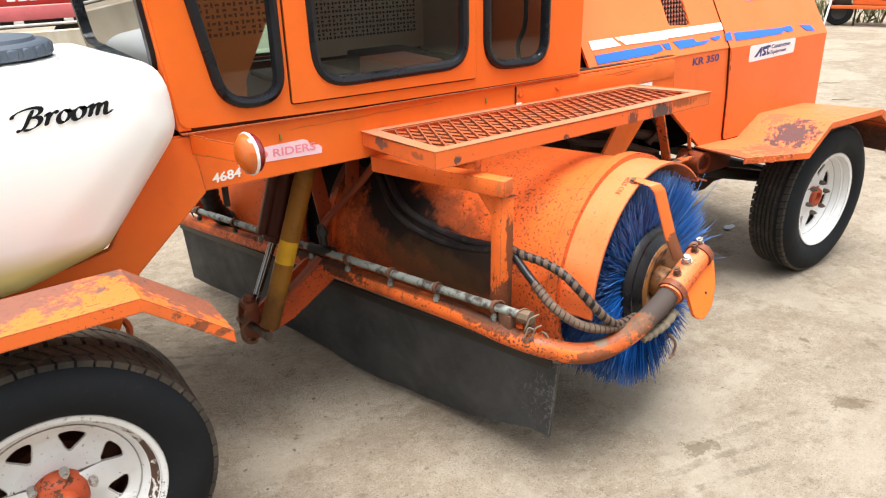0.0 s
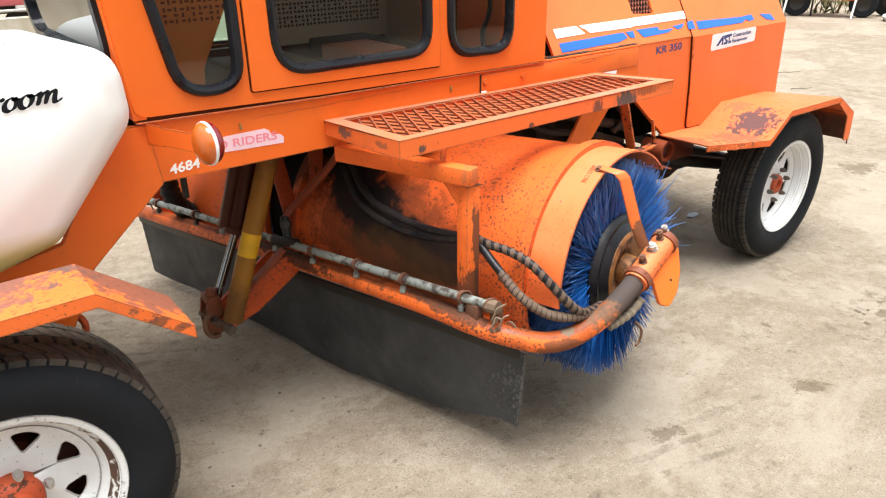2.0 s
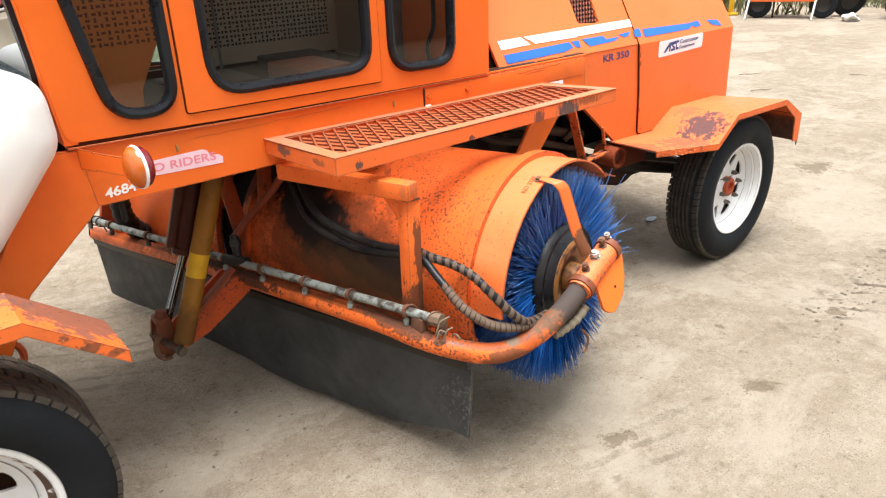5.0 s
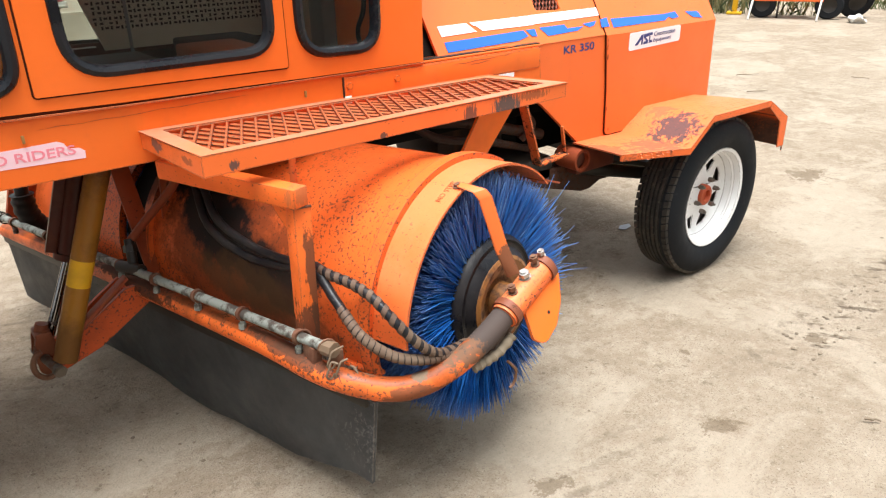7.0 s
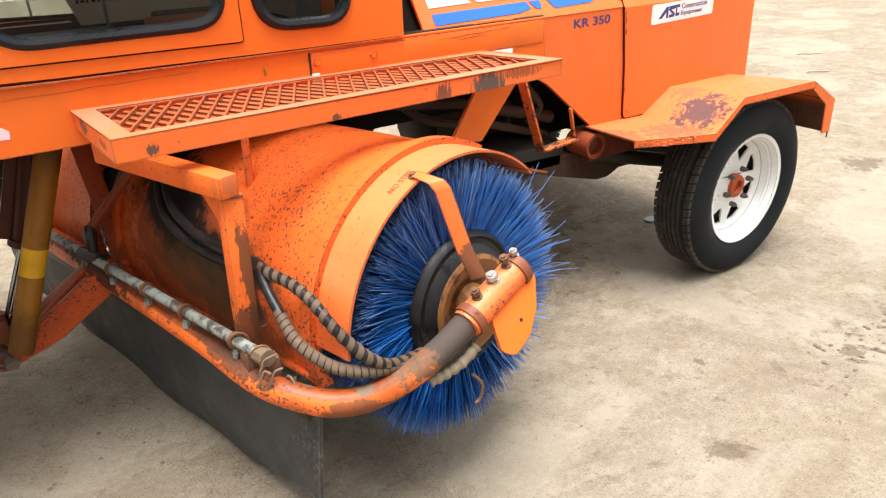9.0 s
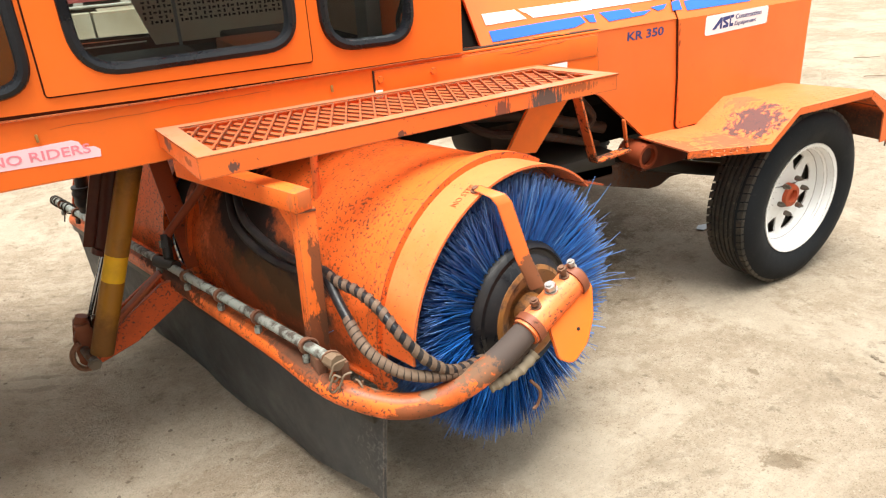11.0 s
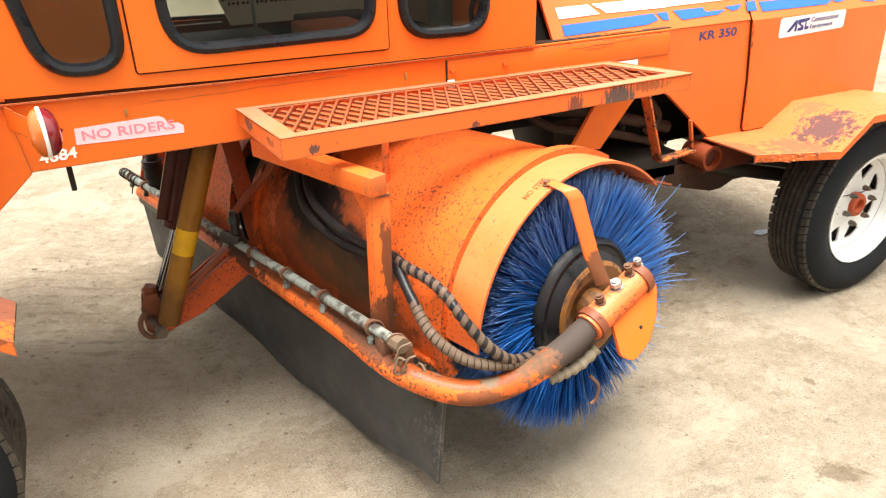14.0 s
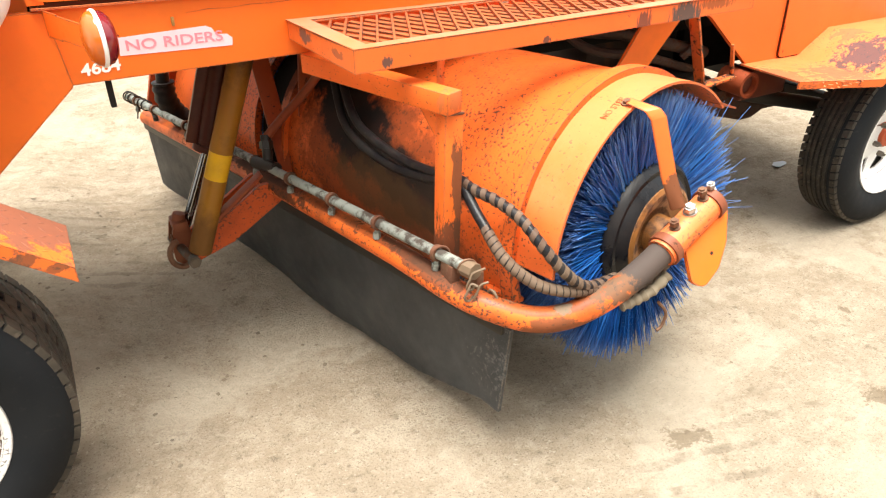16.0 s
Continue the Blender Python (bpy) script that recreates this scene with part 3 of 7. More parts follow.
def smooth_path(pts, n=8):
    pts = [Vector(p) for p in pts]
    out = []
    for i in range(len(pts) - 1):
        a, b, c, d = pts[max(i - 1, 0)], pts[i], pts[i + 1], pts[min(i + 2, len(pts) - 1)]
        for k in range(n):
            t = k / n
            out.append(0.5 * (2 * b + (c - a) * t + (2 * a - 5 * b + 4 * c - d) * t * t + (3 * b - a - 3 * c + d) * t ** 3))
    return out + [pts[-1]]


def sweep(bm, pts, r, seg=12, ripple=None):
    """A round bar along a line of points; ripple(i) gives a factor of its radius."""
    normal = None
    rings = []
    for i, p in enumerate(pts):
        d = (pts[min(i + 1, len(pts) - 1)] - pts[max(i - 1, 0)]).normalized()
        if normal is None:
            normal = d.orthogonal().normalized()
        normal = (normal - d * normal.dot(d)).normalized()
        side = d.cross(normal)
        rr = r * (ripple(i) if ripple else 1.0)
        rings.append([bm.verts.new(p + rr * (math.cos(2 * math.pi * k / seg) * normal + math.sin(2 * math.pi * k / seg) * side)) for k in range(seg)])
    for a, b in zip(rings, rings[1:]):
        for k in range(seg):
            bm.faces.new((a[k], a[(k + 1) % seg], b[(k + 1) % seg], b[k]))
    bm.faces.new(rings[0][::-1])
    bm.faces.new(rings[-1])


def slab(bm, outline, holes, put, thick, bevel=0.0):
    """A plate with holes: outline and holes in the plate's own plane, put(a, b, depth) gives the world's place."""
    loops = [outline, *holes]
    edges = []
    for loop in loops:
        vs = [bm.verts.new(put(a, b, 0.0)) for a, b in loop]
        edges += [bm.edges.new((vs[i], vs[(i + 1) % len(vs)])) for i in range(len(vs))]
    before = set(bm.faces)
    bmesh.ops.triangle_fill(bm, use_beauty=True, use_dissolve=False, edges=edges)
    faces = [f for f in bm.faces if f not in before]
    ext = bmesh.ops.extrude_face_region(bm, geom=faces)
    shift = Vector(put(outline[0][0], outline[0][1], thick)) - Vector(put(outline[0][0], outline[0][1], 0.0))
    for v in (g for g in ext["geom"] if isinstance(g, bmesh.types.BMVert)):
        v.co += shift


def rounded(corners, r, n=6):
    """A polygon with rounded corners; r one radius or one for each corner."""
    out = []
    k = len(corners)
    for i, c in enumerate(corners):
        c = V(*c)
        a, b = V(*corners[i - 1]) - c, V(*corners[(i + 1) % k]) - c
        rad = r[i] if isinstance(r, (list, tuple)) else r
        if rad <= 0:
            out.append(tuple(c))
            continue
        half = a.angle(b) / 2
        cut = min(rad / math.tan(half), a.length * 0.48, b.length * 0.48)
        p0, p1 = c + a.normalized() * cut, c + b.normalized() * cut
        for j in range(n + 1):
            t = j / n
            out.append(tuple((1 - t) ** 2 * p0 + 2 * t * (1 - t) * c + t * t * p1))
    return out


def inset(loop, d):
    """The loop shrunk by d towards its middle, along its edges' normals."""
    k = len(loop)
    area = sum(loop[i][0] * loop[(i + 1) % k][1] - loop[(i + 1) % k][0] * loop[i][1] for i in range(k))
    s = 1 if area > 0 else -1
    out = []
    for i in range(k):
        p0, p, p1 = (V(*loop[j]) for j in (i - 1, i, (i + 1) % k))
        e0, e1 = (p - p0).normalized(), (p1 - p).normalized()
        n = (V(-e0.y, e0.x) + V(-e1.y, e1.x)).normalized() * s
        out.append(tuple(p + n * d))
    return out


def side(y):
    """Plates that face the camera's side: a is x, b is z, depth goes inwards."""
    return lambda a, b, d: V(a, y + d, b)


def lettering(name, text, width, m, material, parent, label="", shear=0.0, bold=0.0, height=None, spacing=1.0):
    """Built-in font, laid flat at m: its x runs along the words, its z stands off the surface."""
    cu = bpy.data.curves.new(name, "FONT")
    cu.body, cu.offset, cu.extrude, cu.space_character = text, bold, 0.0004, spacing
    cu.resolution_u = 3
    tmp = new(name, cu)
    bpy.context.view_layer.update()
    me = bpy.data.meshes.new_from_object(tmp.evaluated_get(bpy.context.evaluated_depsgraph_get()))
    bpy.data.objects.remove(tmp)
    for v in me.vertices:
        v.co.x += shear * v.co.y
    xs, ys = [v.co.x for v in me.vertices], [v.co.y for v in me.vertices]
    sx = width / (max(xs) - min(xs))
    sy = height / (max(ys) - min(ys)) if height else sx
    for v in me.vertices:
        v.co = m @ V((v.co.x - min(xs)) * sx, (v.co.y - min(ys)) * sy, v.co.z)
    me.materials.clear()
    me.materials.append(material)
    ob = new(name, me)
    ob.parent = parent
    if parent.data is None:
        ob.matrix_parent_inverse = Matrix.Translation(-parent.matrix_basis.translation)
    return tagged(ob, label)


def facing(x, y, z, tilt=0.0, lean=0.0):
    """A sheet's pose on the near side: x along, y up, z towards -y; tilt turns it in its plane, lean tips its top away (degrees)."""
    return pose(x, y, z, 90 - lean, 0, 0) @ pose(0, 0, 0, 0, 0, tilt)


def arc(bm, put, a0, a1, r0, r1, th0, th1, n=40):
    """A bent sheet between the radii r0 and r1 from th0 to th1 degrees, from a0 to a1 along the axis."""
    rows = []
    for k in range(n + 1):
        th = radians(th0 + (th1 - th0) * k / n)
        rows.append([bm.verts.new(put(r * math.cos(th), a, r * math.sin(th))) for r, a in ((r0, a0), (r0, a1), (r1, a1), (r1, a0))])
    for a, b in zip(rows, rows[1:]):
        for i in range(4):
            bm.faces.new((a[i], a[(i + 1) % 4], b[(i + 1) % 4], b[i]))
    bm.faces.new(rows[0][::-1])
    bm.faces.new(rows[-1])


# ---- ground ----
def ramped(v, *pts):
    """Straight lines between (v, value) pairs, level outside them."""
    for (v0, a), (v1, b) in zip(pts, pts[1:]):
        if v <= v0:
            return a
        if v < v1:
            t = (v - v0) / (v1 - v0)
            return a + (b - a) * t * t * (3 - 2 * t)
    return pts[-1][1]


def lie(x, y):
    """Height of the uneven yard: a shallow dip between the wheels, a low swell beside the sweeper."""
    dip = ramped(y, (-0.45, 0.0), (0.3, 1.0), (1.7, 1.0), (2.6, 0.0)) * ramped(x, (-1.35, 0.0), (-0.85, 1.0), (0.85, 1.0), (1.3, 0.0))
    swell = ramped(y, (-7.0, 0.0), (-3.0, 1.0), (-1.3, 1.0), (-0.4, 0.0)) * ramped(x, (-3.5, 0.0), (-1.8, 1.0), (2.2, 1.0), (5.0, 0.0))
    return 0.06 * swell - 0.078 * dip - 0.003


def make_ground():
    bm = bmesh.new()
    xs = [-400, -60, -20, -8, *[-4 + 0.1 * k for k in range(101)], 10, 22, 60, 400]
    ys = [-400, -60, -20, -8, *[-4 + 0.1 * k for k in range(91)], 9, 20, 60, 400]
    grid = [[bm.verts.new((x, y, lie(x, y) + (0.004 * noise.noise(V(x * 1.3, y * 1.3, 3)) if abs(x) < 6 and abs(y) < 6 and abs(x) < 1.2 else 0))) for y in ys] for x in xs]
    for i in range(len(xs) - 1):
        for j in range(len(ys) - 1):
            bm.faces.new((grid[i][j], grid[i + 1][j], grid[i + 1][j + 1], grid[i][j + 1]))
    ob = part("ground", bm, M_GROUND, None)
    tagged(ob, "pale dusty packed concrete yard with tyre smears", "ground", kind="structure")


make_ground()

# ---- the road sweeper ----
sweeper = thing("road_sweeper", (0, 0.47, 0), "orange ride-on road sweeper with a blue rotary broom, worn paint", "road sweeper")
NEAR, FAR = -0.008, 0.96


def make_frame():
    for name, y0, y1 in (("frame_rail", 0.0, 0.05), ("frame_rail", FAR - 0.05, FAR)):
        bm = bmesh.new()
        s = 1 if y0 < 0.5 else -1
        outer = y0 if s > 0 else y1
        slab(bm, [(-1.075, 1.0320), (-1.052, 0.878), (0.810, 0.878), (0.797, 1.0135), (0.282, 1.0135), (0.282, 1.0205), (-0.02, 1.0205), (-0.6, 1.0230)], [], lambda a, b, d, o=outer, s=s: V(a, o + s * d, b), 0.008)
        ya, yb = sorted((outer + s * 0.0075, outer + s * 0.06))
        box(bm, (-1.05, ya, 0.881), (0.80, yb, 0.888))
        box(bm, (-1.05, ya, 1.003), (0.795, yb, 1.010))
        part(name, bm, M_RAIL, sweeper)
        bm = bmesh.new()
        slab(bm, rounded([(-1.15, 1.028), (-1.062, 1.026), (-1.046, 0.876), (-1.245, 0.70), (-1.32, 0.56), (-2.05, 0.56), (-2.05, 0.76), (-1.40, 0.76), (-1.30, 0.78)], 0.01, 2), [],
             lambda a, b, d, o=outer, s=s: V(a, o - s * 0.003 + s * d, b), 0.02)
        part("frame_neck", bm, M_RAIL, sweeper)
    for x in (-1.0, -0.35, 0.2, 0.8):
        bm = bmesh.new()
        box(bm, (x - 0.04, 0.05, 0.90), (x + 0.04, FAR - 0.05, 0.98), 0.006)
        part("cross_member", bm, M_DARKORANGE, sweeper)
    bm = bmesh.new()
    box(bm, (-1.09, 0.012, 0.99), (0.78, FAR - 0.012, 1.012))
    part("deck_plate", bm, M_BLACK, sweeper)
    # seam plate with its bolts between cab and step
    bm = bmesh.new()
    box(bm, (-0.004, -0.004, 0.945), (0.797, 0.0, 1.0115), 0.0015)
    part("side_strip", bm, M_RAIL, sweeper)
    bm = bmesh.new()
    box(bm, (-0.0085, -0.0035, 0.930), (-0.0045, 0.002, 1.012))
    part("strip_gap", bm, M_GREASE, sweeper)
    for x, z in ((0.011, 0.986), (0.180, 0.985)):
        bm = bmesh.new()
        rod(bm, (x, -0.003, z), (x, -0.011, z), 0.0115, 0.010, 6)
        part("bolt", bm, M_RAIL, sweeper)
    for x in (-0.83, -0.13):
        bm = bmesh.new()
        box(bm, (x - 0.003, -0.007, 0.974), (x + 0.003, -0.0005, 0.992), 0.0015)
        part("clip", bm, M_BRASS, sweeper)
    bm = bmesh.new()
    box(bm, (-0.006, -0.0085, 0.936), (0.016, -0.004, 0.958), 0.001)
    part("hinge_pin", bm, M_CHALK, sweeper)


make_frame()


def make_cab():
    y = NEAR
    zt = 1.98
    front = lambda z: -1.088 - (z - 1.03) * 0.085
    cab = sweeper
    wins = {
        "front": rounded([(-1.075 - 0.0, 1.62), (-0.976, 1.077), (-0.805, 1.077), (-0.805, 1.62)], [0.06, 0.11, 0.10, 0.06], 8),
        "door": rounded([(-0.728, 1.62), (-0.722, 1.096), (-0.207, 1.098), (-0.207, 1.62)], [0.07, 0.11, 0.09, 0.07], 8),
        "rear": rounded([(-0.142, 1.62), (-0.142, 1.079), (0.122, 1.074), (0.122, 1.62)], [0.06, 0.10, 0.085, 0.06], 8),
    }
    outline = rounded([(front(zt) + 0.004, zt), (front(1.04) + 0.004, 1.046), (-0.6, 1.0325), (-0.02, 1.0260), (0.278, 1.0245), (0.278, zt)], [0, 0.035, 0, 0, 0, 0], 5)
    for yy, s in ((y, 1), (FAR + 0.008, -1)):
        if s < 0:
            wins = dict(wins, door=rounded([(-0.728, 1.62), (-0.722, 1.046), (-0.207, 1.036), (-0.207, 1.62)], [0.07, 0.11, 0.09, 0.07], 8))
            outline = [(front(zt) + 0.004, zt), (front(1.04) + 0.004, 1.010), (0.278, 1.010), (0.278, zt)]
        holes = [inset(w, 0.012) for w in wins.values()]
        bm = bmesh.new()
        slab(bm, outline, holes, lambda a, b, d, yy=yy, s=s: V(a, yy + s * d, b), 0.03)
        wall = part("cab_side", bm, M_CAB, cab)
        for w in wins.values():
            bm = bmesh.new()
            n = len(w)
            # rubber: a rounded bead round the opening
            prof = [(0.000, -0.002), (0.004, -0.010), (0.014, -0.014), (0.024, -0.010), (0.028, 0.0), (0.028, 0.012), (0.0, 0.012)]
            rings = []
            for off, dep in prof:
                lp = inset(w, off - 0.004)
                rings.append([bm.verts.new((a, yy + s * dep, b)) for a, b in lp])
            rings.append(rings[0])
            for r0, r1 in zip(rings, rings[1:]):
                for k in range(n):
                    bm.faces.new((r0[k], r0[(k + 1) % n], r1[(k + 1) % n], r1[k]))
            part("window_rubber", bm, M_SEAL, wall, "black rubber window seal")
            bm = bmesh.new()
            slab(bm, inset(w, 0.020), [], lambda a, b, d, yy=yy, s=s: V(a, yy + s * (0.004 + d), b), 0.004)
            g = part("window_pane", bm, M_GLASS, wall)
            g.visible_shadow = False
        # door: a proud panel with a shadow gap
        if s > 0:
            door = rounded([(-0.786, 1.93), (-0.789, 1.069), (-0.178, 1.062), (-0.180, 1.93)], 0.006, 2)
            bm = bmesh.new()
            slab(bm, door, [inset(wins["door"], -0.001)], side(y - 0.006), 0.005)
            dpart = part("cab_door", bm, M_CAB, cab)
            bm = bmesh.new()
            slab(bm, inset(door, -0.0042), [inset(door, -0.0005)], side(y - 0.0012), 0.001)
            part("door_gap", bm, M_GAP, dpart, "dark shadow gap round the door")
            bm = bmesh.new()
            box(bm, (-0.255, y - 0.03, 1.635), (-0.200, y - 0.006, 1.655), 0.004)
            part("door_handle", bm, M_GREASE, dpart)
    # a rolled lip under the cab, painted paler for the sun on its edge
    bm = bmesh.new()
    slab(bm, [(-1.085, 1.0350), (-0.6, 1.0265), (-0.02, 1.0232), (0.28, 1.0225), (0.28, 1.0200), (-0.02, 1.0205), (-0.6, 1.0228), (-1.085, 1.0315)], [], side(y - 0.003), 0.03)
    part("cab_sill", bm, M_FLANGE, cab, "lip along the sill, in paler paint for the light it catches")
    bm = bmesh.new()
    slab(bm, [(-1.07, 1.0465), (-0.6, 1.0330), (0.27, 1.0250), (0.27, 1.0215), (-0.6, 1.0250), (-1.07, 1.0330)], [], side(y + 0.004), 0.02)
    part("sill_gap", bm, M_GAP, cab)
    bm = bmesh.new()
    rng = random.Random(8)
    line = [V(-0.80 + 0.046 * k, -0.0003, 0.998 + 0.0006 * k + rng.uniform(-0.0018, 0.0018)) for k in range(12)]
    sweep(bm, line, 0.0005, 5, lambda i: 0.35 + 0.9 * abs(math.sin(1.7 * i)))
    part("paint_crack", bm, M_DARKORANGE, cab, "dark crack in the paint along the rail")
    # front with windscreen
    bm = bmesh.new()
    ws = rounded([(0.035, 1.92), (0.035, 1.155), (FAR - 0.035, 1.155), (FAR - 0.035, 1.92)], 0.10, 8)
    putf = lambda a, b, d: V(front(b) + d, a, b)
    slab(bm, [(y + 0.003, zt), (y + 0.003, 1.04), (FAR + 0.005, 1.04), (FAR + 0.005, zt)], [ws], putf, 0.03)
    fw = part("cab_front", bm, M_CAB, cab)
    bm = bmesh.new()
    slab(bm, inset(ws, -0.012), [inset(ws, 0.018)], lambda a, b, d: V(front(b) - 0.012 + d, a, b), 0.03)
    part("window_rubber", bm, M_SEAL, fw, "black rubber windscreen seal")
    bm = bmesh.new()
    slab(bm, inset(ws, 0.004), [], lambda a, b, d: V(front(b) + 0.004 + d, a, b), 0.004)
    part("windscreen", bm, M_TINTED, fw).visible_shadow = False
    # back wall with a rear window, roof
    bm = bmesh.new()
    slab(bm, [(0.0, zt), (0.0, 1.02), (FAR, 1.02), (FAR, zt)], [rounded([(0.12, 1.85), (0.12, 1.35), (FAR - 0.12, 1.35), (FAR - 0.12, 1.85)], 0.05)], lambda a, b, d: V(0.276 - d, a, b), 0.03)
    part("cab_back", bm, M_CAB, cab)
    bm = bmesh.new()
    box(bm, (front(zt) - 0.05, -0.04, zt), (0.32, FAR + 0.04, zt + 0.05), 0.015)
    part("cab_roof", bm, M_CAB, cab)


make_cab()


def make_hood():
    """Engine cover: upright sides that lean in above the bend line, three panels on each."""
    y0 = 0.045
    zb = 1.010
    lean = 0.55
    for s in (1, -1):
        base = y0 if s > 0 else FAR - y0
        flat = lambda off: (lambda a, b, d: V(a, base + s * (off + d), b))
        slope = lambda off: (lambda a, b, d: V(a, base + s * (off + d + (b - zb) * lean), b))
        bm = bmesh.new()
        slab(bm, [(0.80, 1.010), (0.80, 0.83), (0.872, 0.79), (1.09, 0.606), (1.985, 0.606), (1.962, 1.010)], [], flat(0.004), 0.02)
        part("engine_side", bm, M_HOOD, sweeper)
        bm = bmesh.new()
        slab(bm, [(0.285, 1.40), (0.285, 1.012), (0.85, 1.012), (0.85, 1.40)], [], slope(0.02), 0.006)
        part("hood_inner", bm, M_BLACK, sweeper)
        bm = bmesh.new()
        slab(bm, rounded([(0.345, 1.40), (0.374, 1.022), (0.835, 1.022), (0.812, 1.40)], 0.006, 2), [], slope(-0.012), 0.012)
        part("hood_door", bm, M_HOOD, sweeper)
        vent = rounded([(0.875, 1.30), (0.878, 1.122), (1.008, 1.114), (1.008, 1.30)], 0.008, 2)
        bm = bmesh.new()
        slab(bm, [(0.822, 1.40), (0.842, 1.012), (1.208, 1.012), (1.190, 1.40)], [vent], slope(0.0), 0.012)
        mid = part("hood_panel", bm, M_HOOD, sweeper)
        if s > 0:
            bm = bmesh.new()
            put = slope(0.006)
            step = 0.018
            for i in range(-14, 22):
                for sg in (1, -1):
                    pts = []
                    for j in range(40):
                        z = 1.10 + j * 0.006
                        x = 0.86 + i * step + sg * (z - 1.1) * 0.55
                        if 0.872 < x < 1.012 and 1.112 < z < 1.305:
                            pts.append((x, z))
                    if len(pts) > 1:
                        p0, p1 = put(*pts[0], 0.003 * (sg > 0)), put(*pts[-1], 0.003 * (sg > 0))
                        beam(bm, p0, p1, 0.0045, 0.003, 0)
            part("vent_mesh", bm, M_DARKORANGE, mid, "expanded metal vent mesh", smooth=False)
            bm = bmesh.new()
            slab(bm, inset(vent, -0.01), [], slope(0.03), 0.002)
            part("vent_backing", bm, M_BLACK, mid)
        leaf = [(1.212, zb), (1.236, 0.80), (1.246, 0.610), (1.98, 0.610), (1.962, zb)]
        # rear door: a leaning upper leaf and an upright lower leaf in one folded sheet
        bm = bmesh.new()
        slab(bm, [(1.194, 1.40), (1.212, zb), (1.962, zb), (1.905, 1.40)], [], slope(-0.004), 0.012)
        slab(bm, rounded(leaf, [0, 0, 0.022, 0, 0], 5), [], flat(-0.006), 0.012)
        part("engine_door", bm, M_HOOD, sweeper)
        bm = bmesh.new()
        slab(bm, [(1.1905, 1.40), (1.2085, zb), (1.2125, zb), (1.1945, 1.40)], [], lambda a, b, d: V(a, base + s * (-0.0035 + d + max(0, b - zb) * lean), b), 0.006)
        slab(bm, rounded([(1.2085, zb), (1.2325, 0.80), (1.2425, 0.6065), (1.40, 0.6065), (1.40, zb)], [0, 0, 0.025, 0, 0], 5), [], flat(-0.0030), 0.006)
        part("door_gap", bm, M_GAP, sweeper)
        if s > 0:
            # paint flaked off along the folded edge
            rng = random.Random(31)
            for x, z, w, h in ((1.2215, 0.965, 0.006, 0.030), (1.2255, 0.925, 0.009, 0.026), (1.219, 0.990, 0.004, 0.014), (1.243, 0.720, 0.005, 0.022), (1.262, 0.632, 0.008, 0.012)):
                ring = [(x + w * 0.5 * math.cos(t) * rng.uniform(0.6, 1.2), z + h * 0.5 * math.sin(t) * rng.uniform(0.6, 1.2)) for t in [0.5236 * k for k in range(12)]]
                bm = bmesh.new()
                slab(bm, ring, [], flat(-0.0066), 0.0004)
                part("paint_chip", bm, M_EYE, sweeper, "bare rusty chip on the door edge", smooth=False)
    bm = bmesh.new()
    yi = y0 + 0.39 * lean
    slab(bm, [(0.30, yi), (1.91, yi), (1.91, FAR - yi), (0.30, FAR - yi)], [], lambda a, b, d: V(a, b, 1.395 + d), 0.012)
    part("hood_top", bm, M_HOOD, sweeper)
    bm = bmesh.new()
    slab(bm, [(y0, 0.606), (y0, zb), (yi, 1.40), (FAR - yi, 1.40), (FAR - y0, zb), (FAR - y0, 0.606)], [], lambda a, b, d: V(1.975 - max(0, b - zb) * 0.16 - d, a, b), 0.012)
    part("hood_rear", bm, M_HOOD, sweeper)
    # ledge under the hinged hood door, with its latch
    bm = bmesh.new()
    box(bm, (0.285, 0.010, 1.0135), (0.822, 0.07, 1.0205), 0.002)
    part("hood_ledge", bm, M_RAIL, sweeper)
    # dark strip in place of the shaded gap below the hood door
    bm = bmesh.new()
    box(bm, (0.290, 0.020, 1.0208), (0.820, 0.05, 1.0238), 0.0005)
    part("ledge_shadow_gap", bm, M_GREASE, sweeper, "dark strip that draws the shaded gap under the hood door")
    bm = bmesh.new()
    box(bm, (0.56, 0.022, 1.018), (0.66, 0.034, 1.030), 0.003)
    rod(bm, (0.54, 0.026, 1.022), (0.70, 0.026, 1.024), 0.004, seg=8)
    part("latch", bm, M_RAIL, sweeper)
    for x0, x1, z in ((0.40, 0.62, 0.999), (0.46, 0.57, 0.990), (0.62, 0.66, 1.003)):
        rng = random.Random(int(x0 * 100))
        bm = bmesh.new()
        sweep(bm, [V(x0 + (x1 - x0) * k / 9, -0.0041, z + 0.006 * k / 9 + rng.uniform(-0.0015, 0.0015)) for k in range(10)], 0.0008, 5, lambda i: 0.4 + 1.1 * math.sin(math.pi * min(i, 9) / 9))
        part("grime_streak", bm, M_EYE, sweeper, "dark grimy streaks under the ledge")
    # engine and drive line under the cover
    bm = bmesh.new()
    box(bm, (0.35, 0.30, 0.70), (1.25, 0.72, 1.0), 0.04)
    box(bm, (0.60, 0.34, 0.50), (0.98, 0.66, 0.72), 0.06)
    rod(bm, (0.2, 0.47, 0.76), (0.40, 0.47, 0.72), 0.10, seg=20)
    rod(bm, (0.30, 0.16, 0.80), (0.62, 0.20, 0.74), 0.022, seg=10)
    rod(bm, (0.62, 0.20, 0.74), (0.98, 0.15, 0.64), 0.022, seg=10)
    sweep(bm, smooth_path([(0.80, 0.10, 0.86), (0.83, 0.11, 0.78), (0.90, 0.12, 0.70), (0.86, 0.14, 0.64)], 6), 0.014, 8)
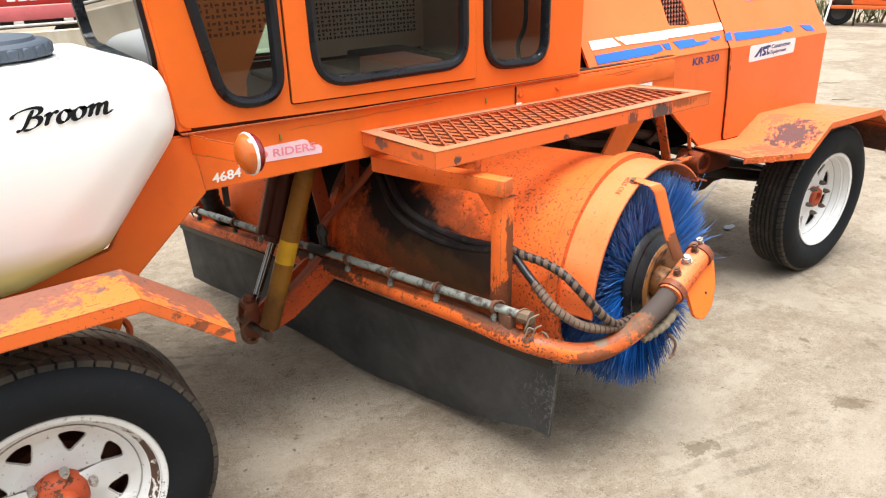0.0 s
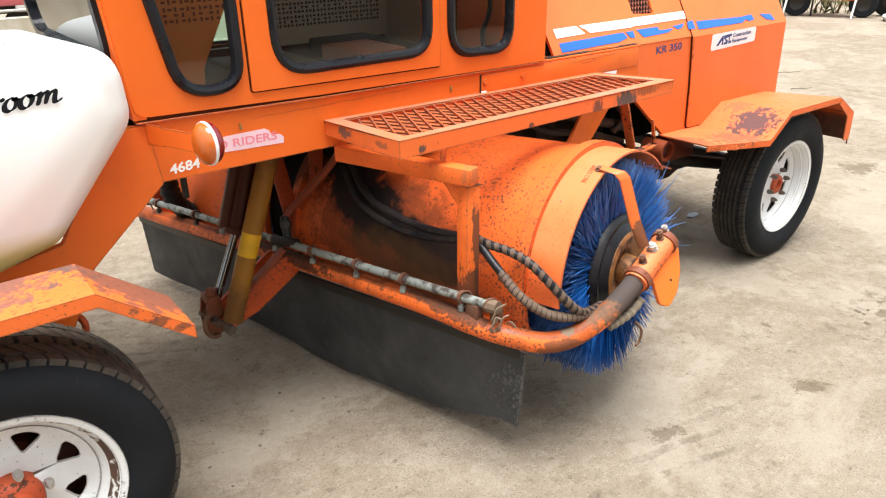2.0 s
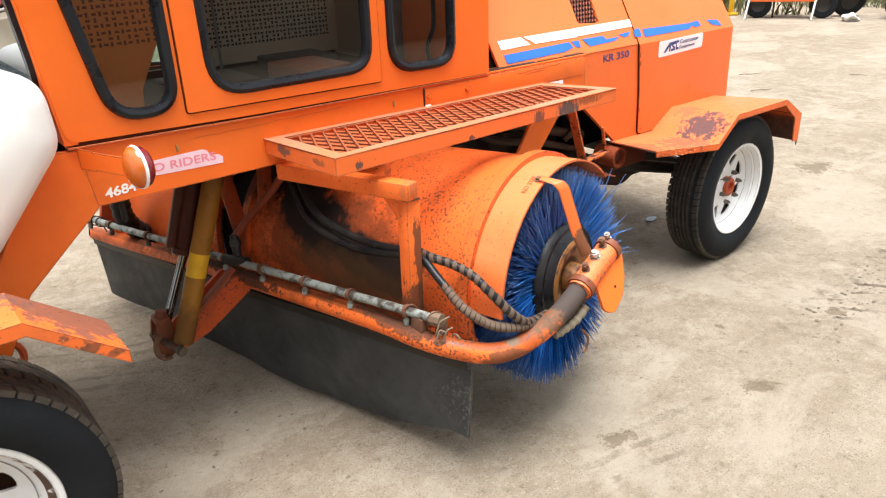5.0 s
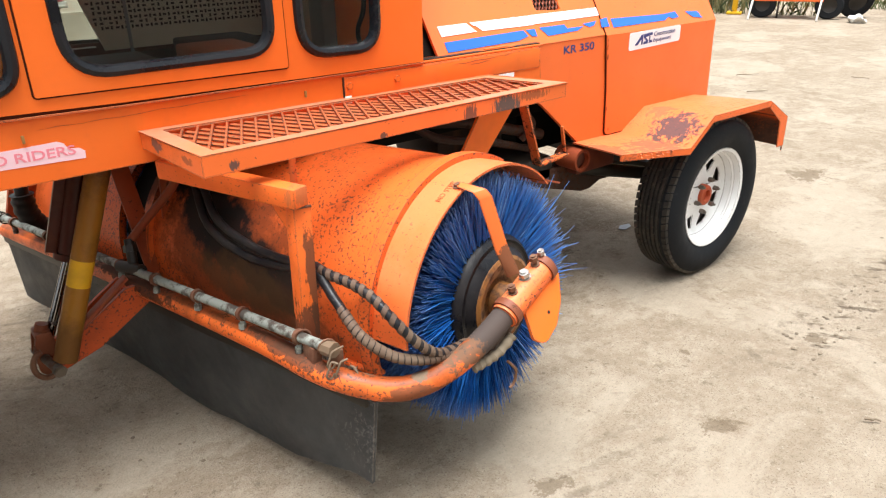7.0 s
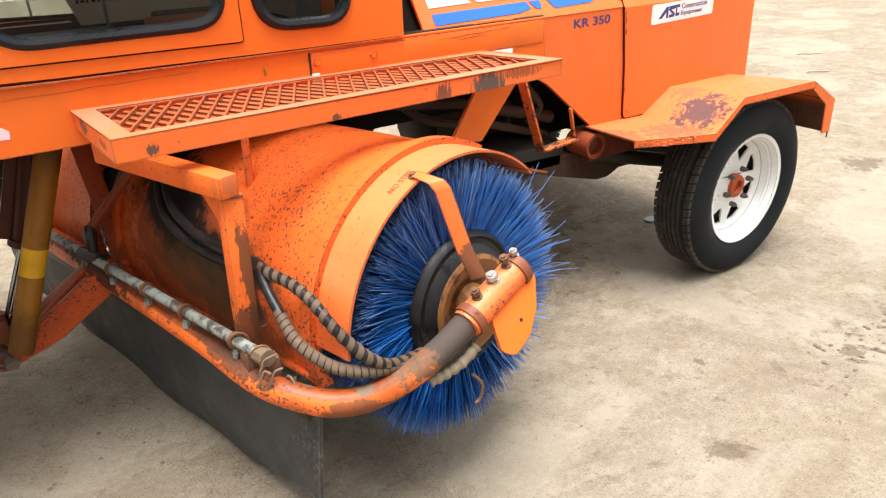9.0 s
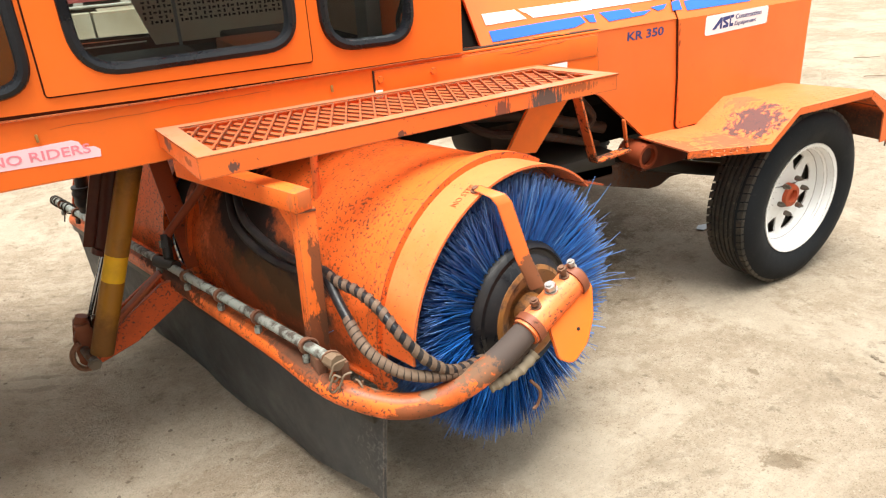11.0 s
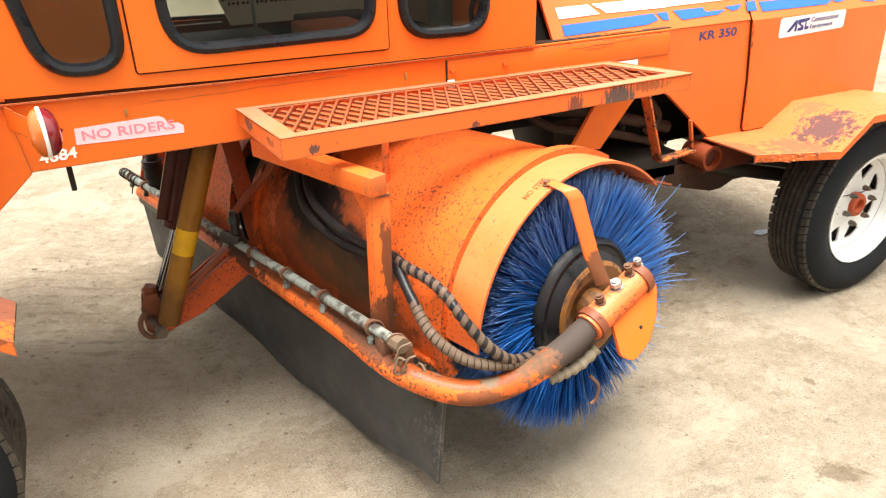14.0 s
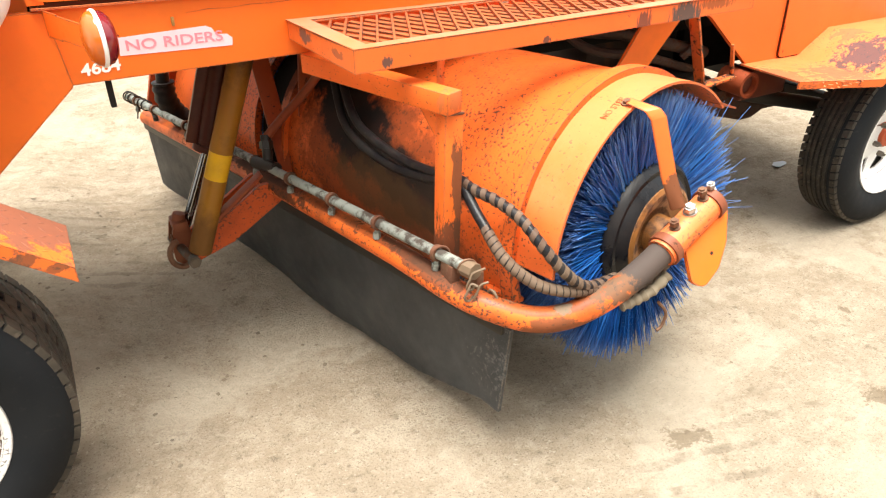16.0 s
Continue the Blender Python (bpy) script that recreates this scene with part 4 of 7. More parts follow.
    sweep(bm, smooth_path([(0.30, 0.25, 0.86), (0.45, 0.18, 0.72), (0.70, 0.16, 0.66), (1.0, 0.2, 0.56)], 6), 0.016, 8)
    part("engine_block", bm, M_UNDER, sweeper)


make_hood()


def make_step():
    z1, z0 = 0.968, 0.924
    out0, out1 = V(-0.571, -0.356, 0), V(0.575, -0.326, 0)
    in0, in1 = V(-0.583, 0.0, 0), V(0.555, -0.004, 0)
    step = sweeper
    w = 0.048

    def fall(c):
        """How far the tread dips towards the cab."""
        return max(0.0, min(1.0, (c.y + 0.34) / 0.336)) * (0.015 + 0.006 * max(-1.0, min(1.0, c.x / 0.55)))
    corners = [out0, out1, in1, in0]
    inner = [V(out0.x + w, out0.y + w, 0), V(out1.x - w, out1.y + w, 0), V(in1.x - w, in1.y - w * 0.7, 0), V(in0.x + w, in0.y - w * 0.7, 0)]
    bm = bmesh.new()
    for i in range(4):
        p, q, pi, qi = corners[i], corners[(i + 1) % 4], inner[i], inner[(i + 1) % 4]
        lvl = lambda c, z: bm.verts.new((c.x, c.y, z - fall(c)))
        top = [lvl(p, z1), lvl(q, z1), lvl(qi, z1), lvl(pi, z1)]
        und = [lvl(p.lerp(pi, 0.12), z1 - 0.006), lvl(q.lerp(qi, 0.12), z1 - 0.006), lvl(qi, z1 - 0.006), lvl(pi, z1 - 0.006)]
        low = [lvl(p, z0), lvl(q, z0), lvl(q.lerp(qi, 0.12), z0), lvl(p.lerp(pi, 0.12), z0)]
        bm.faces.new(top)
        bm.faces.new((top[3], top[2], und[2], und[3]))
        bm.faces.new((und[0], und[1], und[2], und[3]))
        bm.faces.new((top[0], top[1], low[1], low[0]))
        bm.faces.new((low[0], low[1], low[2], low[3]))
        bm.faces.new((low[3], low[2], und[1], und[0]))
    bmesh.ops.remove_doubles(bm, verts=bm.verts, dist=0.0005)
    es = [e for e in bm.edges if len(e.link_faces) == 2 and e.calc_face_angle(0) > 1.0 and e.verts[0].co.z > z1 - fall(e.verts[0].co) - 0.003 and e.verts[1].co.z > z1 - fall(e.verts[1].co) - 0.003]
    bmesh.ops.bevel(bm, geom=es, offset=0.0035, segments=2, affect="EDGES")
    part("step_frame", bm, M_STEP, step, "orange angle-iron step frame with scraped edges", angle=50)
    # expanded metal: slanting strands that meet in diamonds
    bm = bmesh.new()
    x0, x1, ya, yb = -0.545, 0.545, -0.325, -0.035
    pitch, zm = 0.0385, 0.957
    slope_ = 0.45
    for i in range(-5, 36):
        for sg in (1, -1):
            pts = [(x0 + i * pitch + sg * slope_ * (yy - ya), yy) for yy in (ya, yb)]
            (xa, y_a), (xb, y_b) = pts
            if max(xa, xb) < x0 or min(xa, xb) > x1:
                continue
            ta = 0 if x0 <= xa <= x1 else ((x0 if xa < x0 else x1) - xa) / (xb - xa)
            tb = 1 if x0 <= xb <= x1 else ((x0 if xb < x0 else x1) - xa) / (xb - xa)
            p = V(xa + (xb - xa) * ta, y_a + (y_b - y_a) * ta, zm + 0.003 * sg)
            p.z -= fall(p)
            q = V(xa + (xb - xa) * tb, y_a + (y_b - y_a) * tb, zm + 0.003 * sg)
            q.z -= fall(q)
            if sg > 0:
                beam(bm, p, q, 0.0058, 0.0058, 0)
            else:
                beam(bm, p, q, 0.0110, 0.0036, 0, up=(-0.1, -0.2, 0.9))
    part("step_mesh", bm, M_MESH, step, "rusty expanded metal tread", smooth=False)
    # brackets under the step
    bm = bmesh.new()
    slab(bm, [(0.590, 0.879), (0.765, 0.879), (0.575, 0.655), (0.452, 0.668)], [], side(0.03), 0.012)
    part("brace", bm, M_RAIL, sweeper)
    bm = bmesh.new()
    for p, q, wd in (((0.668, -0.04, 0.88), (0.757, -0.05, 0.605), 0.042), ((0.757, -0.05, 0.605), (0.945, -0.014, 0.602), 0.038), ((0.945, -0.014, 0.602), (0.922, -0.012, 0.712), 0.014)):
        beam(bm, p, q, 0.008, wd, 0.001, up=(0, 1, 0))
    part("hanger_frame", bm, M_LEG, sweeper)


make_step()


def wheel(name, m, label, front):
    """A tyre on a white eight-spoke rim; m's z points outwards from the car, its origin lies in the rim's outer lip plane's middle."""
    hold = sweeper
    R, w = 0.342, 0.205
    prof = [(0.204, -0.002), (0.221, 0.003), (0.232, 0.012), (0.268, 0.020), (0.295, 0.018), (0.318, 0.010), (0.331, -0.002)]
    grooves = [-0.022, -0.052, -0.078, -0.104, -0.130, -0.156, -0.180]
    tread = [(0.337, -0.012)]
    for i, g in enumerate(grooves):
        tread += [(R, g + 0.010), (R, g + 0.004), (R - 0.007, g + 0.003), (R - 0.007, g - 0.003), (R, g - 0.004)]
    tread += [(R, -0.190), (0.328, -0.205), (0.29, -0.226), (0.22, -0.222), (0.20, -0.205)]
    slim = 1.0 if front else 0.76
    if not front:
        tread = [(r, z * slim) for r, z in tread]
    bm = bmesh.new()
    lathe(bm, prof + tread, m, 72, closed=True)
    ob = part(name, bm, M_TYRE, hold, label)
    # shoulder blocks with notches between them, and the ribs' sipes
    n = 58 if front else 66
    pitch = 2 * math.pi / n
    verts, faces = [], []

    def block(a0, a1, z0, z1, r0, r1, skew):
        b = len(verts)
        for rr in (r0, r1):
            for aa, zz in ((a0, z0), (a1, z0), (a1 + skew, z1), (a0 + skew, z1)):
                verts.append(m @ V(rr * math.cos(aa), rr * math.sin(aa), zz * slim + (0.0 if rr == r1 or zz != z0 else 0.003)))
        for f in ((0, 3, 2, 1), (4, 5, 6, 7), (0, 1, 5, 4), (1, 2, 6, 5), (2, 3, 7, 6), (3, 0, 4, 7)):
            faces.append(tuple(b + i for i in f))
    for k in range(n):
        a = k * pitch
        crown = R + (0.003 if front else 0.001)
        block(a, a + pitch * 0.82, -0.006, -0.034, 0.331, crown, pitch * 0.2)
        block(a, a + pitch * 0.80, -0.206, -0.180, 0.318, crown, -pitch * 0.2)
        if not front:
            for g0, g1 in zip(grooves[1:], grooves[2:]):
                block(a + pitch * 0.25, a + pitch * 1.19, g0 - 0.0055, g1 + 0.0055, R - 0.006, R + 0.0022, pitch * 0.45)
        if front:
            block(a, a + pitch * 0.72, -0.040, -0.085, R - 0.006, R + 0.003, pitch * 0.9)
            block(a + pitch * 0.2, a + pitch * 0.92, -0.089, -0.121, R - 0.006, R + 0.003, 0.0)
            block(a + pitch * 0.4, a + pitch * 1.12, -0.172, -0.126, R - 0.006, R + 0.003, -pitch * 0.9)
    me = bpy.data.meshes.new("tread_block")
    me.from_pydata([tuple(v) for v in verts], [], faces)
    me.materials.append(M_TREAD)
    tb = new("tread_block", me)
    tb.parent = ob
    tagged(tb, "dusty tread blocks", kind="stuff")
    # rim: barrel, lip and spoked disc
    bm = bmesh.new()
    if front:
        lathe(bm, [(0.206, 0.003), (0.2215, 0.006), (0.2245, 0.001), (0.2225, -0.006), (0.209, -0.012), (0.205, -0.016), (0.190, -0.032), (0.179, -0.042), (0.177, -0.19), (0.172, -0.19), (0.172, -0.045), (0.186, -0.030), (0.201, -0.010)], m, 72, closed=True)
    else:
        lathe(bm, [(r * 1.012, zz) for r, zz in [(0.198, 0.001), (0.213, 0.005), (0.2145, -0.002), (0.202, -0.010), (0.199, -0.022), (0.191, -0.030), (0.187, -0.075), (0.178, -0.085), (0.178, -0.15), (0.172, -0.15), (0.172, -0.085), (0.180, -0.072), (0.184, -0.031), (0.193, -0.024), (0.195, -0.006)]], m, 64, closed=True)
    rim = part("rim", bm, M_RIM, ob, "white painted steel rim")
    if front:
        bm = bmesh.new()
        lathe(bm, [(0.2045, -0.0030), (0.2018, -0.0095), (0.1945, -0.0195), (0.1915, -0.0235), (0.1890, -0.0240), (0.1920, -0.0190), (0.1995, -0.0085), (0.2030, -0.0020)], m, 72, closed=True)
        part("bead_seat", bm, M_PEEL, rim, "peeling rusty bead seat")
    bm = bmesh.new()
    holes = []
    for k in range(8):
        a = 2 * math.pi * (k + 0.5) / 8
        half, low_r, top_r = (0.225, 0.098, 0.146) if front else (0.27, 0.092, 0.160)
        holes.append(rounded([(r * math.cos(a + t), r * math.sin(a + t)) for r, t in ((top_r, -half), (top_r + 0.004, 0.0), (top_r, half), (low_r, 0.0))], [0.009, 0.05, 0.009, 0.010], 4))
    edge_r = 0.1735 if front else 0.184
    circle = [(edge_r * math.cos(2 * math.pi * k / 64), edge_r * math.sin(2 * math.pi * k / 64)) for k in range(64)]
    hubhole = [(0.036 * math.cos(2 * math.pi * k / 24), 0.036 * math.sin(2 * math.pi * k / 24)) for k in range(24)]

    deep = -0.040 if front else -0.058

    def dish(a, b, d):
        r = math.hypot(a, b)
        z = deep - 0.018 * max(0, min(1, (edge_r - 0.001 - r) / 0.012)) + 0.030 * max(0, min(1, (0.115 - r) / 0.06))
        return m @ V(a, b, z + d)
    slab(bm, circle, holes + [hubhole], dish, -0.006)
    part("spoke_disc", bm, M_RIM, ob, "white spoked wheel disc")
    bm = bmesh.new()
    back = -0.17 if front else -0.145
    lathe(bm, [(0.06, back), (0.17, back + 0.01), (0.172, back + 0.02), (0.06, back + 0.02)], m, 32, closed=True)
    rod(bm, m @ V(0, 0, back - 0.03), m @ V(0, 0, -0.10), 0.10, seg=24)
    # a dark liner or closed plate fills the barrel behind the disc's holes
    if front:
        lathe(bm, [(0.170, deep - 0.030), (0.178, deep - 0.030), (0.178, back - 0.004), (0.170, back - 0.004)], m, 40, closed=True)
    else:
        lathe(bm, [(0.0, deep - 0.040), (0.1685, deep - 0.040), (0.1700, deep - 0.026), (0.1712, deep - 0.026), (0.1712, back - 0.004), (0.0, back - 0.004)], m, 40)
    part("brake_drum", bm, M_OILY if front else M_GREASE, ob)
    bm = bmesh.new()
    z = deep + 0.012
    if front:
        lathe(bm, [(0.058, z - 0.03), (0.057, z + 0.012), (0.050, z + 0.022), (0.036, z + 0.028), (0.034, z + 0.050), (0.030, z + 0.054)], m, 24)
    else:
        lathe(bm, [(0.046, z - 0.03), (0.046, z + 0.002), (0.041, z + 0.010), (0.026, z + 0.012), (0.022, z - 0.004)], m, 24)
    part("hub", bm, M_HUB, ob, "orange painted hub with bare worn end")
    if front:
        bm = bmesh.new()
        rod(bm, m @ V(0, 0, z + 0.05), m @ V(0, 0, z + 0.085), 0.024, 0.022, 18)
        part("axle_stub", bm, M_STEEL, ob, "bare steel axle end")
    for k in range(6):
        a = 2 * math.pi * (k + 0.25) / 6
        bm = bmesh.new()
        c = m @ V(0.070 * math.cos(a), 0.070 * math.sin(a), z)
        c2 = m @ V(0.070 * math.cos(a), 0.070 * math.sin(a), z + 0.020)
        rod(bm, c, c2, 0.0105, 0.0095, 6)
        rod(bm, c2, m @ V(0.070 * math.cos(a), 0.070 * math.sin(a), z + 0.028), 0.006, 0.005, 8)
        part("lug_nut", bm, M_STEEL if front else M_NUT, ob)
    return ob


def wheel_pose(x, y, z, yaw, flip=False):
    """z of the pose looks out of the car."""
    return pose(x, y, z, 0, 0, yaw) @ pose(0, 0, 0, 90 if not flip else -90, 0, 0)


wheel("wheel", wheel_pose(1.607, -0.281, 0.336, 1.0), "black road tyre, turned slightly", False)
wheel("wheel", wheel_pose(-1.545, -0.300, 0.338, 0), "black road tyre with dusty shoulder blocks", True)
wheel("wheel", wheel_pose(1.625, 1.24, 0.338, 4, True), "black road tyre on the far side", False)
wheel("wheel", wheel_pose(-1.74, 1.20, 0.338, 0, True), "black road tyre on the far side", True)


def make_axles():
    bm = bmesh.new()
    rod(bm, (-1.545, -0.15, 0.335), (-1.545, 1.09, 0.335), 0.04, seg=12)
    part("axle", bm, M_GREASE, sweeper)
    bm = bmesh.new()
    beam(bm, (1.60, -0.10, 0.395), (1.60, 1.05, 0.395), 0.05, 0.05)
    rod(bm, (1.02, 0.16, 0.50), (1.52, -0.02, 0.40), 0.028, seg=10)
    rod(bm, (1.08, 0.13, 0.55), (1.50, 0.02, 0.385), 0.010, seg=8)
    box(bm, (0.66, 0.10, 0.44), (1.02, 0.40, 0.56), 0.03)
    part("axle", bm, M_GREASE, sweeper)
    bm = bmesh.new()
    slab(bm, rounded([(0.74, 0.515), (0.79, 0.485), (0.97, 0.425), (1.19, 0.363), (1.25, 0.363), (1.31, 0.388), (1.42, 0.385), (1.42, 0.455), (1.18, 0.485), (0.98, 0.505)], 0.02, 3), [], side(0.10), 0.16)
    part("axle_carrier", bm, M_UNDER, sweeper)
    # black bars added to keep the space under the engine dark
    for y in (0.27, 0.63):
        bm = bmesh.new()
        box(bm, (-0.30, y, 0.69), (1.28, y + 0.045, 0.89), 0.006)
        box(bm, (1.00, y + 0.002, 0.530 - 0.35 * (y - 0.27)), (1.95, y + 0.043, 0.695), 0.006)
        part("dark_gap_bar", bm, M_BLACK, sweeper)
    bm = bmesh.new()
    m = pose(1.070, 0.012, 0.545, 90, 0, 0)
    lathe(bm, [(0.035, -0.10), (0.046, -0.10), (0.046, 0.012), (0.035, 0.012)], m, 28, closed=True)
    part("spring_eye", bm, M_EYE, sweeper)
    bm = bmesh.new()
    box(bm, (1.06, 0.02, 0.48), (1.30, 0.09, 0.592), 0.01)
    part("spring_hanger", bm, M_OILY, sweeper)


make_axles()


def folded(bm, line, y_in, y_out, thick=0.006, lip=0.0, cut=0.0, skew=(), dip=()):
    """A sheet folded along x: line of (x, z), from y_in to y_out, with a lip hanging at its outer edge; skew and dip shift its inner edge."""
    rows = []
    for i, (x, z) in enumerate(line):
        yo = y_out + (cut if i == 0 else 0.0)
        xi = x + (skew[i] if i < len(skew) else 0.0)
        zi = z - (dip[i] if i < len(dip) else 0.0)
        rows.append([bm.verts.new((xi, y_in, zi)), bm.verts.new((x, yo, z)), bm.verts.new((x, yo, z - max(lip, thick))), bm.verts.new((x, yo + 0.006, z - max(lip, thick))),
                     bm.verts.new((x, yo + 0.006, z - thick)), bm.verts.new((xi, y_in, zi - thick))])
    for a, b in zip(rows, rows[1:]):
        for i in range(6):
            bm.faces.new((a[i], a[(i + 1) % 6], b[(i + 1) % 6], b[i]))
    bm.faces.new(rows[0][::-1])
    bm.faces.new(rows[-1])


RSKEW, RDIP = (0.035, 0.066, 0.075, 0.014), (0.013, 0.023, 0.038, 0.035)


def make_fenders():
    for s in (1, -1):
        def flip(y):
            return y if s > 0 else 0.94 - y
        bm = bmesh.new()
        folded(bm, [(1.035, 0.622), (1.290, 0.626), (1.425, 0.728), (1.850, 0.722), (2.015, 0.630), (2.018, 0.500)], flip(0.06), flip(-0.335), lip=0.026, cut=0.125 * s, skew=RSKEW, dip=RDIP)
        ob = part("rear_fender", bm, M_FEND, sweeper, "orange diamond-plate fender, paint worn to grey")
        bm = bmesh.new()
        slab(bm, [(1.86, 0.716), (2.016, 0.629), (2.019, 0.500), (1.968, 0.500), (1.955, 0.618), (1.85, 0.690)], [], lambda a, b, d: V(a, flip(-0.337) + s * d, b), 0.005)
        part("end_plate", bm, M_FEND, ob)
        if s > 0:
            diamond_plate([(1.05, 0.622), (1.290, 0.626), (1.425, 0.728), (1.850, 0.722)], -0.32, 0.03, ob, RSKEW, RDIP)
        bm = bmesh.new()
        folded(bm, [(-2.0, 0.70), (-1.78, 0.792), (-1.31, 0.795), (-1.13, 0.655)], flip(-0.17), flip(-0.350), lip=0.032)
        ob = part("front_fender", bm, M_FRONTFEND, sweeper, "orange diamond-plate fender with worn grey top")
        if s > 0:
            diamond_plate([(-1.78, 0.792), (-1.31, 0.795), (-1.13, 0.655)], -0.335, -0.18, ob)
    bm = bmesh.new()
    pts = [V(-1.340 + 0.045 * math.cos(t), 0.012, 0.550 + 0.048 * math.sin(t)) for t in [0.2 * k for k in range(-8, 18)]]
    sweep(bm, pts, 0.009, 8)
    part("tow_ring", bm, M_DARKORANGE, sweeper)


def diamond_plate(line, ya, yb, parent, skew=(), dip=()):
    """Raised lens-shaped lugs in alternating directions, on the same sheet as folded()."""
    bm = bmesh.new()
    pitch = 0.030
    skew, dip = tuple(skew) + (0.0,) * len(line), tuple(dip) + (0.0,) * len(line)
    for s, ((x0, z0), (x1, z1)) in enumerate(zip(line, line[1:])):
        n = max(1, int(math.hypot(x1 - x0, z1 - z0) / pitch))
        up = V(-(z1 - z0), 0, x1 - x0).normalized()
        along = V(x1 - x0, 0, z1 - z0).normalized()
        for i in range(n):
            for j in range(int((yb - ya) / pitch)):
                k, f = (i + 0.5) / n, (pitch * (j + 0.5)) / (yb - ya)
                c = V(x0 + (x1 - x0) * k + f * (skew[s] + (skew[s + 1] - skew[s]) * k), ya + pitch * (j + 0.5), z0 + (z1 - z0) * k - f * (dip[s] + (dip[s + 1] - dip[s]) * k))
                sg = 1 if (i + j) % 2 else -1
                d = (along + sg * V(0, 1, 0)).normalized()
                e = up.cross(d)
                vs = [bm.verts.new(c + d * 0.011), bm.verts.new(c + e * 0.0032), bm.verts.new(c - d * 0.011), bm.verts.new(c - e * 0.0032), bm.verts.new(c + up * 0.0012)]
                for k in range(4):
                    bm.faces.new((vs[k], vs[(k + 1) % 4], vs[4]))
    part("tread_pattern", bm, parent.data.materials[0], parent, "raised diamond tread pattern", smooth=False)


make_fenders()

# ---- broom, in its own axes: u ahead to the rear of the car, a along the axle away from the near side, h up ----
AX_A = V(-0.210, 0.976, -0.058).normalized()
AX_U = V(AX_A.y, -AX_A.x, 0).normalized()
AX_H = AX_U.cross(AX_A)
AX_O = V(-0.049, -0.011, 0.465)


def B(u, a, h):
    return AX_O + AX_U * u + AX_A * a + AX_H * h


def S(u, a, h):
    """The hood's axis lies a little behind the broom's."""
    return B(u + 0.015, a, h - 0.004)


def make_broom():
    R = 0.357
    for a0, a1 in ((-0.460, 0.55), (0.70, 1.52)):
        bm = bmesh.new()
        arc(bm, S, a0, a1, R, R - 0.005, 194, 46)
        sh = part("broom_shroud", bm, M_SHROUD, sweeper, "orange curved broom hood with black oil stain, chips and shade-darkened end")
        for c in (a0, a1 - 0.03):
            bm = bmesh.new()
            arc(bm, S, c, c + 0.036, R + 0.020, R - 0.001, 194, 58)
            part("stiffener_band", bm, M_SHROUD, sh)
        # foot strip along the front edge
        bm = bmesh.new()
        th = radians(194)
        p, q = S(R * math.cos(th), a0, R * math.sin(th)), S(R * math.cos(th), a1, R * math.sin(th))
        beam(bm, p, q, 0.03, 0.012)
        part("edge_strip", bm, M_SHROUD, sh)
    # end flange on the near side, and the far one
    for a0, a1 in ((-0.566, -0.457), (1.52, 1.64)):
        bm = bmesh.new()
        arc(bm, S, a0, a1, R + 0.005, R - 0.001, 177, 44)
        fl = part("end_flange", bm, M_FLANGE, sweeper, "pale orange end flange of the broom hood")
        for th, aa in ((109, -0.545), (104, -0.442), (150, -0.442), (70, -0.442)):
            if a0 < 0:
                t = radians(th)
                bm = bmesh.new()
                rod(bm, S(R * math.cos(t), aa, R * math.sin(t)), S((R + 0.008) * math.cos(t), aa, (R + 0.008) * math.sin(t)), 0.013, 0.012, 16)
                rod(bm, S((R + 0.007) * math.cos(t), aa, (R + 0.007) * math.sin(t)), S((R + 0.014) * math.cos(t), aa, (R + 0.014) * math.sin(t)), 0.008, 0.0075, 6)
                part("bolt", bm, M_RUST if aa < -0.5 else M_SHROUD, fl)
    for aa in (-0.4585, -0.4235):
        bm = bmesh.new()
        arc(bm, S, aa, aa + 0.0022, R + 0.007, R, 190, 58)
        part("seam", bm, M_OILY, sweeper)
    # stencil on the flange
    t = radians(118.5)
    nrm = (AX_U * math.cos(t) + AX_H * math.sin(t))
    xx = (AX_U * math.sin(t) - AX_H * math.cos(t)).normalized()
    m = Matrix.Translation(S((R + 0.0065) * math.cos(t), -0.535, (R + 0.0065) * math.sin(t))) @ Matrix((xx, nrm.cross(xx), nrm)).transposed().to_4x4() @ pose(0, 0, 0, 0, 4.5, 0)
    lettering("stencil", "NO STEP", 0.072, m, M_FAINT, sweeper, "faint stencilled lettering", height=0.016)
    # rear deflector lip behind the brush
    bm = bmesh.new()
    rows = []
    th = radians(48)
    for a in (-0.566, 1.62):
        rows.append([bm.verts.new(S(u, a, h)) for u, h in ((R * math.cos(th), R * math.sin(th) + 0.004), (0.325, 0.236), (0.323, 0.232), (R * math.cos(th), R * math.sin(th) - 0.003))])
    for i in range(4):
        bm.faces.new((rows[0][i], rows[0][(i + 1) % 4], rows[1][(i + 1) % 4], rows[1][i]))
    bm.faces.new(rows[0][::-1])
    bm.faces.new(rows[1])
    part("rear_lip", bm, M_DARKORANGE, sweeper)
    # brush: a core and thousands of bristles
    bm = bmesh.new()
    rod(bm, B(0, -0.53, 0), B(0, 1.55, 0), 0.155, seg=32)
    brush = part("broom_core", bm, M_CORE, sweeper)
    rng = random.Random(4)
    verts, faces = [], []

    def bristle(a, th, r0, r1, w, sway, lean_):
        base = len(verts)
        for k, f in enumerate((0.0, 0.55, 1.0)):
            r = r0 + (r1 - r0) * f
            t = th + sway * f * f
            aa = a + lean_ * f
            c = S(r * math.cos(t), aa, r * math.sin(t))
            tang = AX_U * -math.sin(t) + AX_H * math.cos(t)
            ww = w * (1.0 if k < 2 else 0.55)
